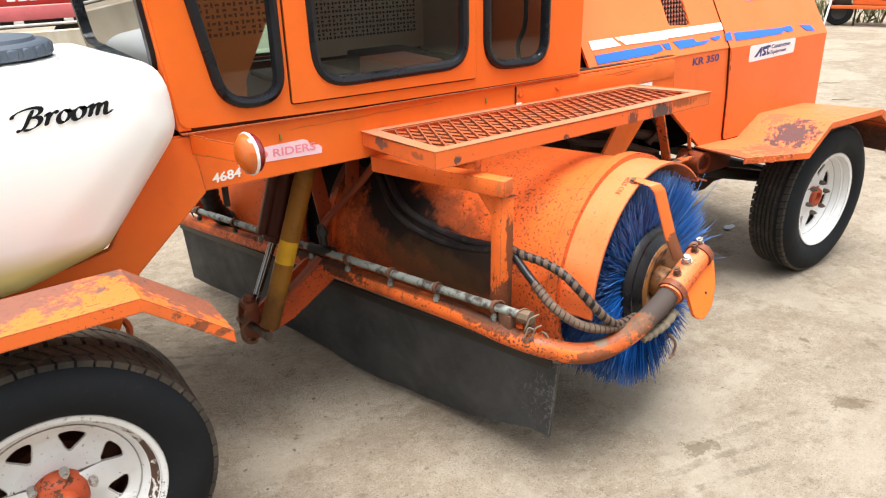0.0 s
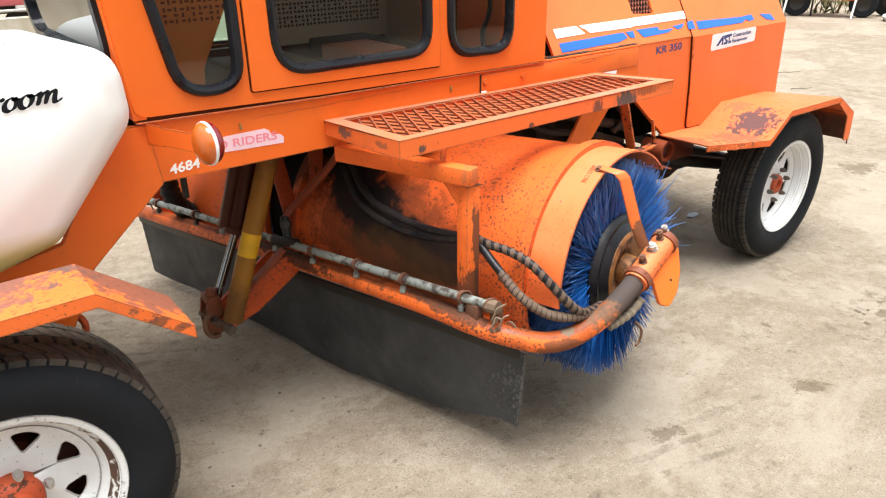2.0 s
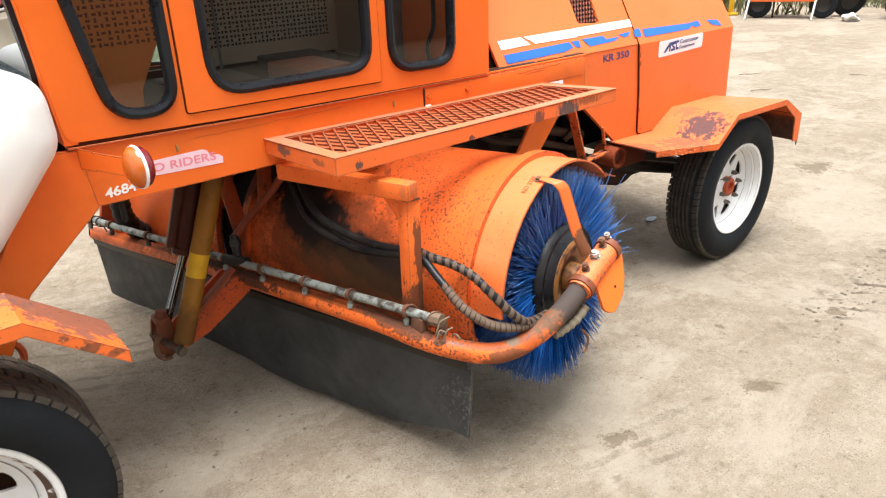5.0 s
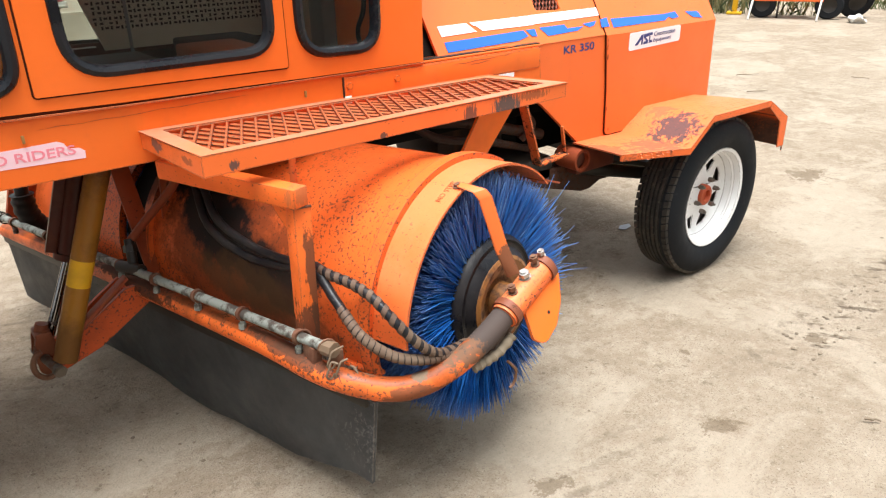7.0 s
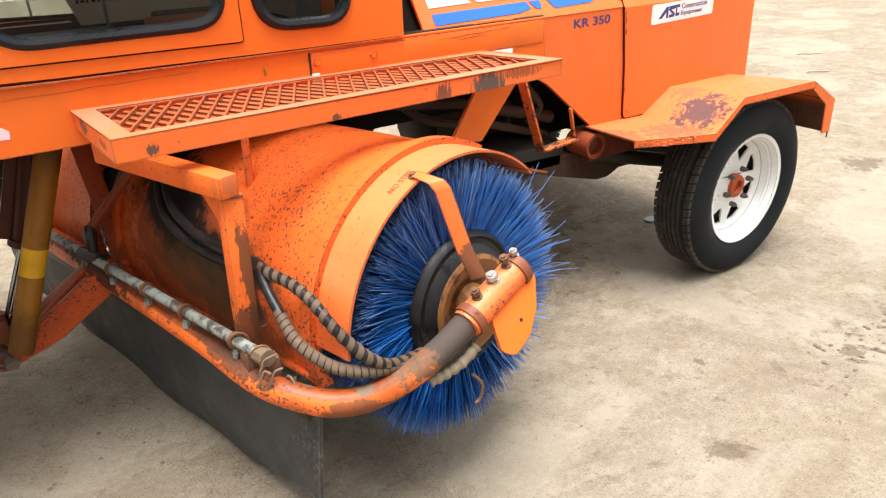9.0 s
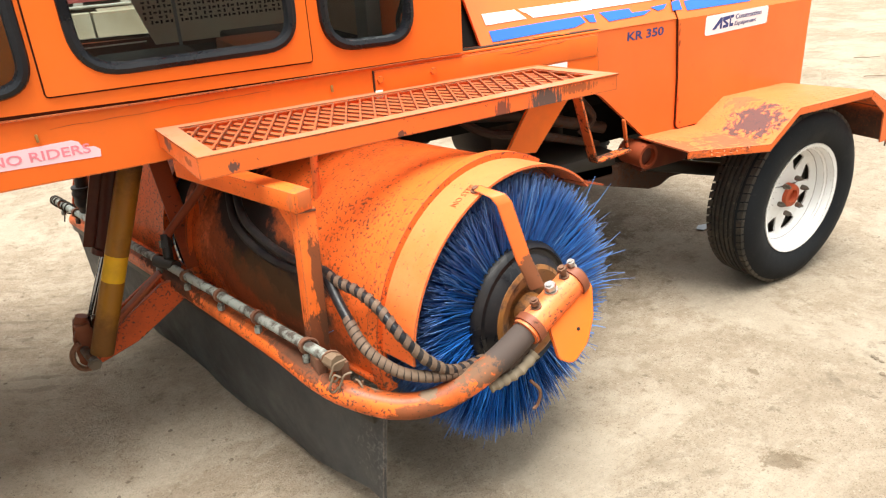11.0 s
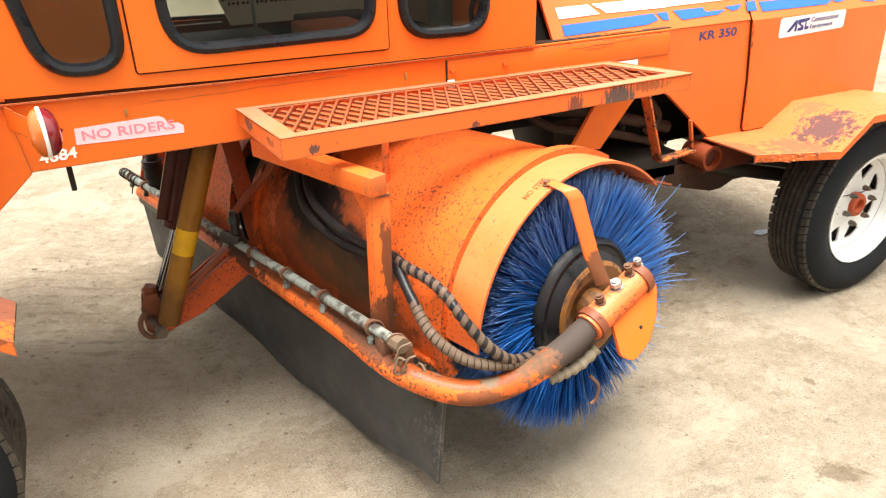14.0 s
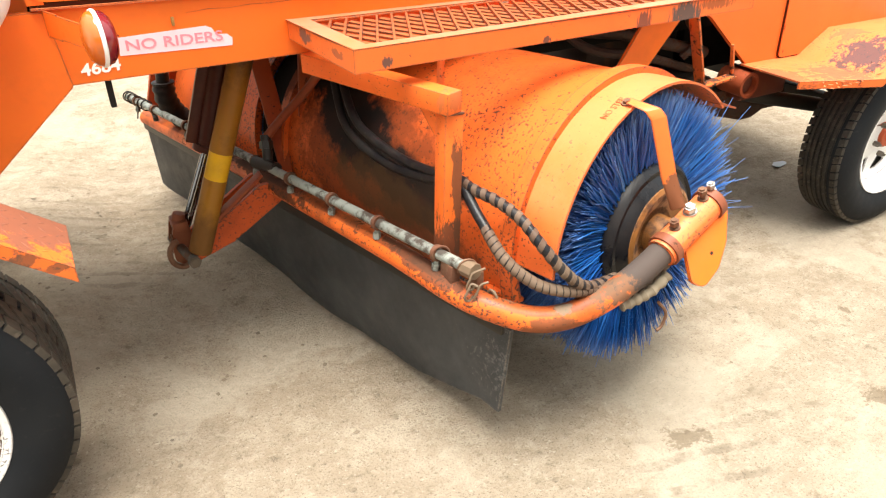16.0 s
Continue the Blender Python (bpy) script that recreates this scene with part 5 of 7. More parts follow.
            verts.extend([c + tang * ww, c - tang * ww * 0.5 + AX_A * ww * 0.87, c - tang * ww * 0.5 - AX_A * ww * 0.87])
        for k in range(2):
            b0, b1 = base + 3 * k, base + 3 * k + 3
            for i in range(3):
                faces.append((b0 + i, b0 + (i + 1) % 3, b1 + (i + 1) % 3, b1 + i))
        faces.append((base + 6, base + 7, base + 8))
    for k in range(13000):
        near = k < 9000
        a = -0.550 + abs(rng.gauss(0, 0.10)) if near else rng.uniform(-0.4, 1.55)
        th = rng.uniform(0, 2 * math.pi)
        low = math.sin(th)
        r1 = 0.318 + rng.gauss(0, 0.011)
        if near and a < -0.5 and math.cos(th) < 0.3 and low > -0.3:
            r1 = min(r1, 0.338)
        bristle(a, th, 0.150, r1, rng.uniform(0.0012, 0.0022), rng.gauss(0, 0.035), rng.gauss(-0.012, 0.02) if near else rng.gauss(0, 0.02))
    # stray ones that stick out behind
    for k in range(26):
        th = radians(rng.uniform(5, 42))
        bristle(-0.57 + rng.uniform(0, 0.1), th, 0.19, rng.uniform(0.33, 0.385), 0.0013, rng.gauss(0, 0.12), rng.gauss(-0.03, 0.03))
    for k in range(7):
        bristle(-0.57 + rng.uniform(0, 0.06), radians(rng.uniform(-14, 14)), 0.24, rng.uniform(0.37, 0.43), 0.0011, rng.gauss(0, 0.05), rng.gauss(-0.02, 0.02))
    me = bpy.data.meshes.new("bristles")
    me.from_pydata([tuple(v) for v in verts], [], faces)
    me.materials.append(M_BRISTLE)
    ob = new("bristles", me)
    ob.parent = brush
    tagged(ob, "dense blue plastic broom bristles", kind="stuff")
    # end disc: black dished ring with a rusty middle
    tilt = AX_U
    m = Matrix.Translation(B(0.012, -0.562, 0.0)) @ Matrix((tilt, AX_H, tilt.cross(AX_H))).transposed().to_4x4()
    bm = bmesh.new()
    lathe(bm, [(0.10, -0.02), (0.170, -0.02), (0.174, -0.012), (0.170, 0.0), (0.160, 0.010), (0.154, 0.004), (0.144, 0.006), (0.134, 0.018), (0.118, 0.028), (0.104, 0.014)], m, 56, closed=True)
    disc = part("end_disc", bm, M_DISC, brush, "scuffed black end disc of the broom")
    bm = bmesh.new()
    lathe(bm, [(0.124, 0.012), (0.122, 0.028), (0.112, 0.033), (0.090, 0.026), (0.066, 0.012), (0.05, 0.012), (0.045, 0.05), (0.0, 0.052)], m, 48)
    part("disc_centre", bm, M_DISCRUST, brush, "brown rusted disc centre")


make_broom()


def make_broom_frame():
    # push tube along the front of the broom, bent round its near end into the bearing tube
    R = 0.0295
    th = radians(194)
    path = [(-0.775, 1.47, 0.288), (-0.60, 0.52, 0.380), (-0.465, -0.22, 0.437), (-0.425, -0.46, 0.447), (-0.385, -0.555, 0.440), (-0.315, -0.617, 0.420), (-0.24, -0.650, 0.419), (-0.155, -0.668, 0.444), (-0.072, -0.676, 0.485), (0.005, -0.675, 0.530)]
    bm = bmesh.new()
    sweep(bm, smooth_path(path, 8), R, 18)
    tube = part("push_tube", bm, M_TUBE, sweeper, "bent orange steel tube, scraped bare at the bend")
    p0, p1 = V(0.012, -0.675, 0.533), V(0.168, -0.646, 0.600)
    d = (p1 - p0).normalized()
    bm = bmesh.new()
    rod(bm, p0 - d * 0.02, p1, 0.035, seg=24)
    bear = part("bearing_tube", bm, M_FLANGE, sweeper, "orange clamp tube that carries the broom bearing")
    for c in (p0 - d * 0.002, p1 - d * 0.012):
        bm = bmesh.new()
        rod(bm, c - d * 0.010, c + d * 0.010, 0.040, seg=24)
        part("collar", bm, M_CLEVIS, bear, "rusty clamp collar")
    bm = bmesh.new()
    rod(bm, p1 - d * 0.002, p1 + d * 0.006, 0.031, seg=20)
    part("end_cap", bm, M_RUST, bear)
    up = (V(0, 0, 1) - d * d.z).normalized()
    for f, r, h, mat in ((0.20, 0.0062, 0.060, M_RUST), (0.52, 0.008, 0.056, M_STEEL), (0.80, 0.0062, 0.066, M_RUST), (0.98, 0.0055, 0.058, M_STEEL)):
        c = p0 + (p1 - p0) * f
        bm = bmesh.new()
        rod(bm, c + up * 0.03, c + up * h, r, seg=10)
        rod(bm, c + up * (h - 0.016), c + up * (h - 0.004), r * 1.75, seg=6)
        rod(bm, c + up * 0.031, c + up * 0.037, r * 2.0, seg=12)
        part("bolt", bm, mat, bear)
    # D-shaped guard plate welded along it
    out_dir = V(0, -0.90, 0.43).normalized()
    down = d.cross(out_dir).normalized()
    bm = bmesh.new()
    loc = lambda a, b, dd: p0 + d * a + down * b + out_dir * (0.004 + dd)
    slab(bm, rounded([(0.035, 0.015), (0.000, 0.100), (0.020, 0.135), (0.083, 0.127), (0.137, 0.094), (0.183, 0.040), (0.183, 0.015)], [0.004, 0.02, 0.03, 0.05, 0.05, 0.02, 0.004], 5), [], loc, 0.010)
    part("guard_plate", bm, M_RAIL, bear, "orange steel guard plate")
    for aa, bb in ((0.085, 0.085),):
        bm = bmesh.new()
        q = loc(aa, bb, 0.010)
        rod(bm, q - out_dir * 0.002, q + out_dir * 0.001, 0.0045, seg=8)
        part("hole", bm, M_GREASE, bear)
    bm = bmesh.new()
    rod(bm, loc(0.035, 0.020, 0.012), loc(0.180, 0.020, 0.012), 0.004, seg=8)
    part("weld", bm, M_TUBE, bear)
    # flat strut from the flange down to the clamp
    bm = bmesh.new()
    pts = [V(-0.040, -0.545, 0.840), V(-0.022, -0.600, 0.834), V(-0.014, -0.612, 0.818), V(0.015, -0.640, 0.690), V(0.040, -0.660, 0.616)]
    w = V(0.019, 0.006, 0.004)
    rows = []
    for i, p in enumerate(pts):
        ww = V(0.0155, -0.005, 0.003) if i else V(0.012, 0.009, 0.002)
        n = V(0.2, -0.9, 0.25).normalized() * 0.006
        rows.append([bm.verts.new(p + ww), bm.verts.new(p - ww), bm.verts.new(p - ww + n), bm.verts.new(p + ww + n)])
    for a, b in zip(rows, rows[1:]):
        for i in range(4):
            bm.faces.new((a[i], a[(i + 1) % 4], b[(i + 1) % 4], b[i]))
    bm.faces.new(rows[0][::-1])
    bm.faces.new(rows[-1])
    bmesh.ops.bevel(bm, geom=[e for e in bm.edges], offset=0.0015, segments=1, affect="EDGES")
    part("strut", bm, M_STRUT, sweeper, "flat orange strut with scraped lower end")
    # rubber skirt
    bm = bmesh.new()
    n = 30
    rows = []
    hem_line = smooth_path([(-0.352, 0.0, 0.124), (-0.384, 0.0, 0.022), (-0.438, 0.0, -0.040), (-0.506, 0.0, -0.058), (-0.592, 0.0, -0.036), (-0.680, 0.0, -0.018), (-0.765, 0.0, -0.012)], 10)
    for k in range(n + 1):
        f = k / n
        p = V(-0.324, -0.572, 0.358).lerp(V(-0.785, 1.46, 0.262), f)
        # the hem hangs lowest in the middle and is drawn up round the far end
        hem = hem_line[round(f * (len(hem_line) - 1))].copy()
        hem.y = p.y
        hem += V(0.006 * math.sin(f * 23 + 1), 0.0, 0.002 * math.sin(f * 61))
        row = []
        for j in range(6):
            g = j / 5
            c = p.lerp(hem, g) + V(-0.018 * math.sin(g * math.pi) * math.sin(f * math.pi), 0, 0)
            row.append(c)
        rows.append(row)
    t = V(-0.010, -0.002, 0)
    fr = [[bm.verts.new(c) for c in row] for row in rows]
    bk = [[bm.verts.new(c - t) for c in row] for row in rows]
    for k in range(n):
        for j in range(5):
            bm.faces.new((fr[k][j], fr[k + 1][j], fr[k + 1][j + 1], fr[k][j + 1]))
            bm.faces.new((bk[k][j], bk[k][j + 1], bk[k + 1][j + 1], bk[k + 1][j]))
        bm.faces.new((fr[k][0], bk[k][0], bk[k + 1][0], fr[k + 1][0]))
        bm.faces.new((fr[k][5], fr[k + 1][5], bk[k + 1][5], bk[k][5]))
    for k in (0, n):
        for j in range(5):
            bm.faces.new((fr[k][j], fr[k][j + 1], bk[k][j + 1], bk[k][j]))
    skirt = part("rubber_skirt", bm, M_SKIRT, sweeper, "scuffed grey-black rubber skirt hanging before the broom")
    bm = bmesh.new()
    p, q = V(-0.335, -0.565, 0.366), V(-0.785, 1.44, 0.268)
    beam(bm, p + V(-0.006, 0, 0.0), q + V(-0.006, 0, 0.0), 0.012, 0.03, 0.002)
    part("clamp_strip", bm, M_GREASE, skirt)
    # spray pipe with clamps and nozzles
    a, b = V(-0.406, -0.532, 0.525), V(-0.832, 1.43, 0.400)
    bm = bmesh.new()
    rod(bm, a, b, 0.0128, seg=14)
    pipe = part("spray_pipe", bm, M_PIPE, sweeper, "grey painted water pipe with scuffs")
    dd = (b - a).normalized()
    bm = bmesh.new()
    rod(bm, a - dd * 0.012, a + dd * 0.022, 0.019, seg=8)
    part("pipe_cap", bm, M_CAP, pipe, "tan hexagonal end cap")
    for f in (0.055, 0.165, 0.265, 0.37, 0.47, 0.63, 0.72, 0.86, 0.95):
        c = a.lerp(b, f)
        bm = bmesh.new()
        rod(bm, c - dd * 0.006, c + dd * 0.006, 0.019, seg=12)
        part("clamp", bm, M_RUST, pipe)
        bm = bmesh.new()
        rod(bm, c, c + V(-0.004, 0, -0.036), 0.007, seg=8)
        rod(bm, c + V(-0.003, 0, -0.026), c + V(-0.005, 0, -0.042), 0.010, seg=6)
        part("nozzle", bm, M_PIPE, pipe)
    rng = random.Random(9)
    for f in (0.004, 0.047, 0.90, 0.92, 0.945, 0.97, 0.985, 0.995):
        c = a.lerp(b, f)
        bm = bmesh.new()
        pts = [c + V(0.02 * math.cos(t), 0.004 * t, 0.022 * math.sin(t) - 0.002) for t in [0.5 * k for k in range(13)]]
        e = V(rng.uniform(-0.03, 0.03), rng.uniform(-0.04, 0.01), rng.uniform(-0.085, 0.02))
        pts += [pts[-1] + e * 0.5, pts[-1] + e]
        sweep(bm, pts, 0.0028, 6)
        part("wire_tie", bm, M_RUST if f < 0.5 else M_GREASE, pipe)
    # brackets between pipe and tube at the near end, with a lynch pin
    bm = bmesh.new()
    box(bm, (-0.432, -0.49, 0.455), (-0.408, -0.44, 0.515), 0.004)
    box(bm, (-0.395, -0.535, 0.44), (-0.375, -0.50, 0.515), 0.004)
    part("pipe_bracket", bm, M_RUST, pipe)
    bm = bmesh.new()
    ring = [V(-0.375 + 0.002 * k, -0.56 + 0.016 * math.cos(0.6 * k), 0.452 + 0.026 * math.sin(0.6 * k)) for k in range(12)]
    sweep(bm, ring, 0.003, 6)
    part("lynch_pin", bm, M_CAP, pipe)
    for q, e in (((-0.412, -0.548, 0.528), (0.022, -0.012, 0.012)), ((-0.418, -0.552, 0.505), (0.010, -0.010, -0.004)), ((-0.398, -0.558, 0.500), (0.016, -0.004, 0.004))):
        bm = bmesh.new()
        q, e = V(*q), V(*e)
        hook = [q + e, q, q + V(-0.008, 0, -0.014), q + V(-0.014, 0.002, -0.030), q + V(-0.010, 0.004, -0.042), q + V(0.0, 0.004, -0.044), q + V(0.006, 0.002, -0.034)]
        sweep(bm, smooth_path(hook, 4), 0.0028, 6)
        part("hook", bm, M_CAP, pipe, "bent tan wire hook")
    # post and beam from the tube up to the frame
    bm = bmesh.new()
    beam(bm, (-0.400, -0.412, 0.455), (-0.385, -0.398, 0.836), 0.044, 0.044, 0.003, up=(0, 1, 0))
    post = part("post", bm, M_POST, sweeper, "chipped orange square post with rust at its foot")
    bm = bmesh.new()
    beam(bm, (-0.3895, -0.428, 0.858), (-0.543, 0.0, 0.858), 0.044, 0.046, 0.003)
    part("post_beam", bm, M_POST, post)
    bm = bmesh.new()
    beam(bm, (-0.3868, -0.3995, 0.829), (-0.3865, -0.3993, 0.8345), 0.0465, 0.0465, 0.001, up=(0, 1, 0))
    part("weld", bm, M_RUST, post, "rusty weld seam below the beam")
    bm = bmesh.new()
    e = (V(-0.535, 0.0, 0.858) - V(-0.382, -0.425, 0.858)).normalized()
    c = V(-0.388, -0.402, 0.85)
    slab(bm, [(0.015, -0.005), (0.085, -0.005), (0.015, -0.095)], [], lambda a, b, d: c + e * a + V(0, 0, b) + V(e.y, -e.x, 0) * (d - 0.012), 0.024)
    part("gusset", bm, M_POST, post)
    bm = bmesh.new()
    rod(bm, (-0.255, -0.115, 0.55), (-0.236, -0.098, 0.92), 0.010, seg=10)
    part("upright_rod", bm, M_FLANGE, sweeper)


make_broom_frame()


def make_lift():
    # lift arm, ram and yellow stop bar
    bm = bmesh.new()
    slab(bm, rounded([(-0.50, 0.415), (-0.62, 0.41), (-0.72, 0.345), (-0.86, 0.25), (-0.845, 0.205), (-0.72, 0.245), (-0.56, 0.345)], 0.015, 3), [], side(0.335), 0.014)
    slab(bm, rounded([(-0.50, 0.415), (-0.62, 0.41), (-0.72, 0.345), (-0.86, 0.25), (-0.845, 0.205), (-0.72, 0.245), (-0.56, 0.345)], 0.015, 3), [], side(0.425), 0.014)
    part("lift_arm", bm, M_ARM, sweeper, "grimy orange lift arm")
    top, mid, low = V(-0.628, 0.375, 0.90), V(-0.738, 0.385, 0.545), V(-0.850, 0.395, 0.285)
    bm = bmesh.new()
    rod(bm, top, mid, 0.036, seg=20)
    rod(bm, mid + (top - mid) * 0.02, mid - (top - mid).normalized() * 0.012, 0.042, seg=20)
    ram = part("hydraulic_ram", bm, M_REDBROWN, sweeper, "oily red-brown hydraulic ram")
    bm = bmesh.new()
    beam(bm, top + V(-0.045, 0, 0), mid + V(-0.045, 0, 0.02), 0.022, 0.03, 0.003)
    part("ram_guard", bm, M_REDBROWN, ram)
    bm = bmesh.new()
    rod(bm, mid, low, 0.014, seg=16)
    part("ram_rod", bm, M_CHROME, ram, "polished steel rod")
    bm = bmesh.new()
    fork = rounded([(-0.884, 0.322), (-0.836, 0.322), (-0.830, 0.25), (-0.838, 0.205), (-0.866, 0.190), (-0.892, 0.215), (-0.894, 0.26)], 0.012, 3)
    for yy in (0.358, 0.414):
        slab(bm, fork, [], side(yy), 0.012)
    box(bm, (-0.882, 0.357, 0.306), (-0.838, 0.427, 0.336), 0.006)
    rod(bm, (-0.860, 0.392, 0.330), (-0.853, 0.392, 0.352), 0.021, 0.018, 12)
    part("clevis", bm, M_CLEVIS, ram)
    bm = bmesh.new()
    arc_pts = [V(-0.874 + 0.034 * math.cos(t), 0.345, 0.243 + 0.045 * math.sin(t)) for t in [1.7 + 0.28 * k for k in range(13)]]
    sweep(bm, arc_pts, 0.0085, 8)
    part("pin_keeper", bm, M_RUST, ram, "bent rusty keeper bar")
    bm = bmesh.new()
    rod(bm, (-0.884, 0.435, 0.255), (-0.853, 0.243, 0.258), 0.0135, seg=12)
    rod(bm, (-0.8560, 0.262, 0.2577), (-0.8535, 0.246, 0.258), 0.019, seg=6)
    part("clevis_pin", bm, M_NUT, ram)
    bm = bmesh.new()
    sweep(bm, [V(-0.89, 0.36 + 0.012 * math.sin(t), 0.285 + 0.018 * math.cos(t)) for t in [0.5 * k for k in range(13)]], 0.003, 6)
    part("pin_ring", bm, M_RUST, ram)
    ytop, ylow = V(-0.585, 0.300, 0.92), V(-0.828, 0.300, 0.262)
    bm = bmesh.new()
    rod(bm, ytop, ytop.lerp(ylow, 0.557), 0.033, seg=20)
    bar = part("stop_bar", bm, M_OCHRE, sweeper, "yellow painted stop bar, oily brown, upper end darkened for rail shade")
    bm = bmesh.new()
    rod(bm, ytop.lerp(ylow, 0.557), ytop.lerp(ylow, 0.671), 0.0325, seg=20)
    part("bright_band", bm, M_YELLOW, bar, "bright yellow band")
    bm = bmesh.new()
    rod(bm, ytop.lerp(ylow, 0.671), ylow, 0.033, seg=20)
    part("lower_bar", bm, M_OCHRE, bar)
    # flat tie bar above the arm
    bm = bmesh.new()
    beam(bm, (-0.795, 0.305, 0.330), (-0.618, 0.305, 0.462), 0.010, 0.034, 0.002, up=(0, 1, 0))
    rod(bm, (-0.790, 0.318, 0.315), (-0.640, 0.318, 0.425), 0.006, seg=8)
    part("tie_bar", bm, M_EYE, sweeper, "grimy flat tie bar over the lift arm")
    # centre frame of the broom: plates, turntable and hoses
    bm = bmesh.new()
    beam(bm, (-0.545, 0.52, 0.90), (-0.50, 0.42, 0.40), 0.055, 0.012, 0.002, up=(0, 1, 0))
    beam(bm, (-0.40, 0.40, 0.90), (-0.445, 0.40, 0.42), 0.05, 0.014, 0.002, up=(0, 1, 0))
    part("hanger_plate", bm, M_DARKORANGE, sweeper)
    # added black arc, so the gap between the two hoods reads as dark
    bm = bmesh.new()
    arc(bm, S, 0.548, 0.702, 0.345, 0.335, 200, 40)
    part("dark_gap_arc", bm, M_BLACK, sweeper)
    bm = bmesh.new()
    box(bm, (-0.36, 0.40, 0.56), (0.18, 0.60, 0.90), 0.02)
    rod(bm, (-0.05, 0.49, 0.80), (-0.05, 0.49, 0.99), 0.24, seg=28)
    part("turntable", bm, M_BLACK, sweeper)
    bm = bmesh.new()
    beam(bm, (-0.74, 1.30, 0.36), (-0.60, 1.28, 0.86), 0.10, 0.03, 0.004, up=(0, 1, 0))
    part("far_post", bm, M_DARKORANGE, sweeper)
    bm = bmesh.new()
    sweep(bm, smooth_path([(-0.62, 0.98, 0.90), (-0.690, 1.08, 0.76), (-0.722, 1.10, 0.62), (-0.732, 1.10, 0.52)], 8), 0.024, 12)
    hose = part("suction_hose", bm, M_HOSE, sweeper)
    bm = bmesh.new()
    boot = smooth_path([(-0.732, 1.10, 0.535), (-0.730, 1.10, 0.465), (-0.695, 1.11, 0.395), (-0.630, 1.13, 0.335), (-0.560, 1.15, 0.290)], 10)
    sweep(bm, boot, 0.040, 14, lambda i: 0.92 + 0.10 * (i % 4 < 2))
    part("boot", bm, M_HOSE, hose, "ribbed black rubber boot")
    bm = bmesh.new()
    sweep(bm, smooth_path([(-0.40, 0.16, 0.86), (-0.45, 0.26, 0.72), (-0.53, 0.34, 0.60), (-0.575, 0.36, 0.545)], 8), 0.013, 10)
    part("red_hose", bm, M_EYE, sweeper)
    bm = bmesh.new()
    rod(bm, (-0.585, 0.33, 0.475), (-0.575, 0.36, 0.555), 0.015, seg=12)
    rod(bm, (-0.612, 0.38, 0.468), (-0.575, 0.28, 0.478), 0.018, seg=12)
    rod(bm, (-0.582, 0.34, 0.520), (-0.579, 0.348, 0.540), 0.020, seg=6)
    part("pipe_tee", bm, M_GREASE, sweeper)
    # hydraulic hoses: from behind the post down to the broom motor
    pathA = [(-0.36, 0.36, 0.80), (-0.385, 0.26, 0.715), (-0.415, 0.13, 0.645), (-0.412, 0.02, 0.612), (-0.390, -0.12, 0.600), (-0.368, -0.26, 0.620), (-0.352, -0.38, 0.650),
             (-0.352, -0.474, 0.608), (-0.345, -0.560, 0.552), (-0.300, -0.615, 0.505), (-0.240, -0.645, 0.483), (-0.170, -0.650, 0.468), (-0.09, -0.645, 0.462)]
    pathB = [(-0.345, 0.34, 0.82), (-0.375, 0.22, 0.725), (-0.400, 0.09, 0.665), (-0.395, -0.02, 0.640), (-0.375, -0.15, 0.628), (-0.358, -0.28, 0.640), (-0.346, -0.37, 0.658), (-0.338, -0.426, 0.653),
             (-0.315, -0.490, 0.645), (-0.300, -0.555, 0.628), (-0.285, -0.610, 0.590), (-0.255, -0.640, 0.543), (-0.215, -0.650, 0.500), (-0.170, -0.648, 0.475), (-0.09, -0.640, 0.468)]
    for path, label, pitch, wide, start in ((pathA, "black hydraulic hose taped with a brown spiral guard", 0.0150, 0.0138, 102), (pathB, "black hydraulic hose with a spaced brown spiral guard", 0.0250, 0.0145, 92)):
        pts = smooth_path(path, 14)
        bm = bmesh.new()
        sweep(bm, pts, 0.0118, 12)
        hose = part("hydraulic_hose", bm, M_HOSE, sweeper, label)
        # the guard is a flat ribbon wound round the hose
        tail = pts[start:]
        rings, ang = [], 0.0
        bm = bmesh.new()
        for i in range(len(tail) - 1):
            step = (tail[i + 1] - tail[i]).length
            d = (tail[i + 1] - tail[i]).normalized()
            n1 = (V(0, 0, 1) - d * d.z).normalized()
            n2 = d.cross(n1)
            turns = max(1, int(step / pitch * 14))
            for k in range(turns):
                p = tail[i].lerp(tail[i + 1], k / turns)
                out = n1 * math.cos(ang) + n2 * math.sin(ang)
                ang += step / turns * 2 * math.pi / pitch
                rings.append([bm.verts.new(p - d * wide / 2 + out * 0.0114), bm.verts.new(p - d * wide * 0.46 + out * 0.0134), bm.verts.new(p + d * wide * 0.46 + out * 0.0134), bm.verts.new(p + d * wide / 2 + out * 0.0114)])
        for r0, r1 in zip(rings, rings[1:]):
            for k in range(3):
                bm.faces.new((r0[k], r0[k + 1], r1[k + 1], r1[k]))
        part("spiral_guard", bm, M_WRAP, hose, "brown plastic spiral guard")
    # wrapped motor hose under the bearing tube
    bm = bmesh.new()
    pts = smooth_path([(-0.12, -0.655, 0.425), (-0.05, -0.668, 0.440), (0.02, -0.668, 0.485), (0.06, -0.65, 0.53)], 12)
    sweep(bm, pts, 0.015, 12, lambda i: 1.0 + 0.08 * math.sin(i * 2.1))
    part("motor_hose", bm, M_WRAP, sweeper)
    # pale strip tied under the tube
    bm = bmesh.new()
    strip = smooth_path([(-0.105, -0.686, 0.420), (-0.070, -0.694, 0.430), (-0.030, -0.700, 0.446), (0.012, -0.700, 0.474)], 7)
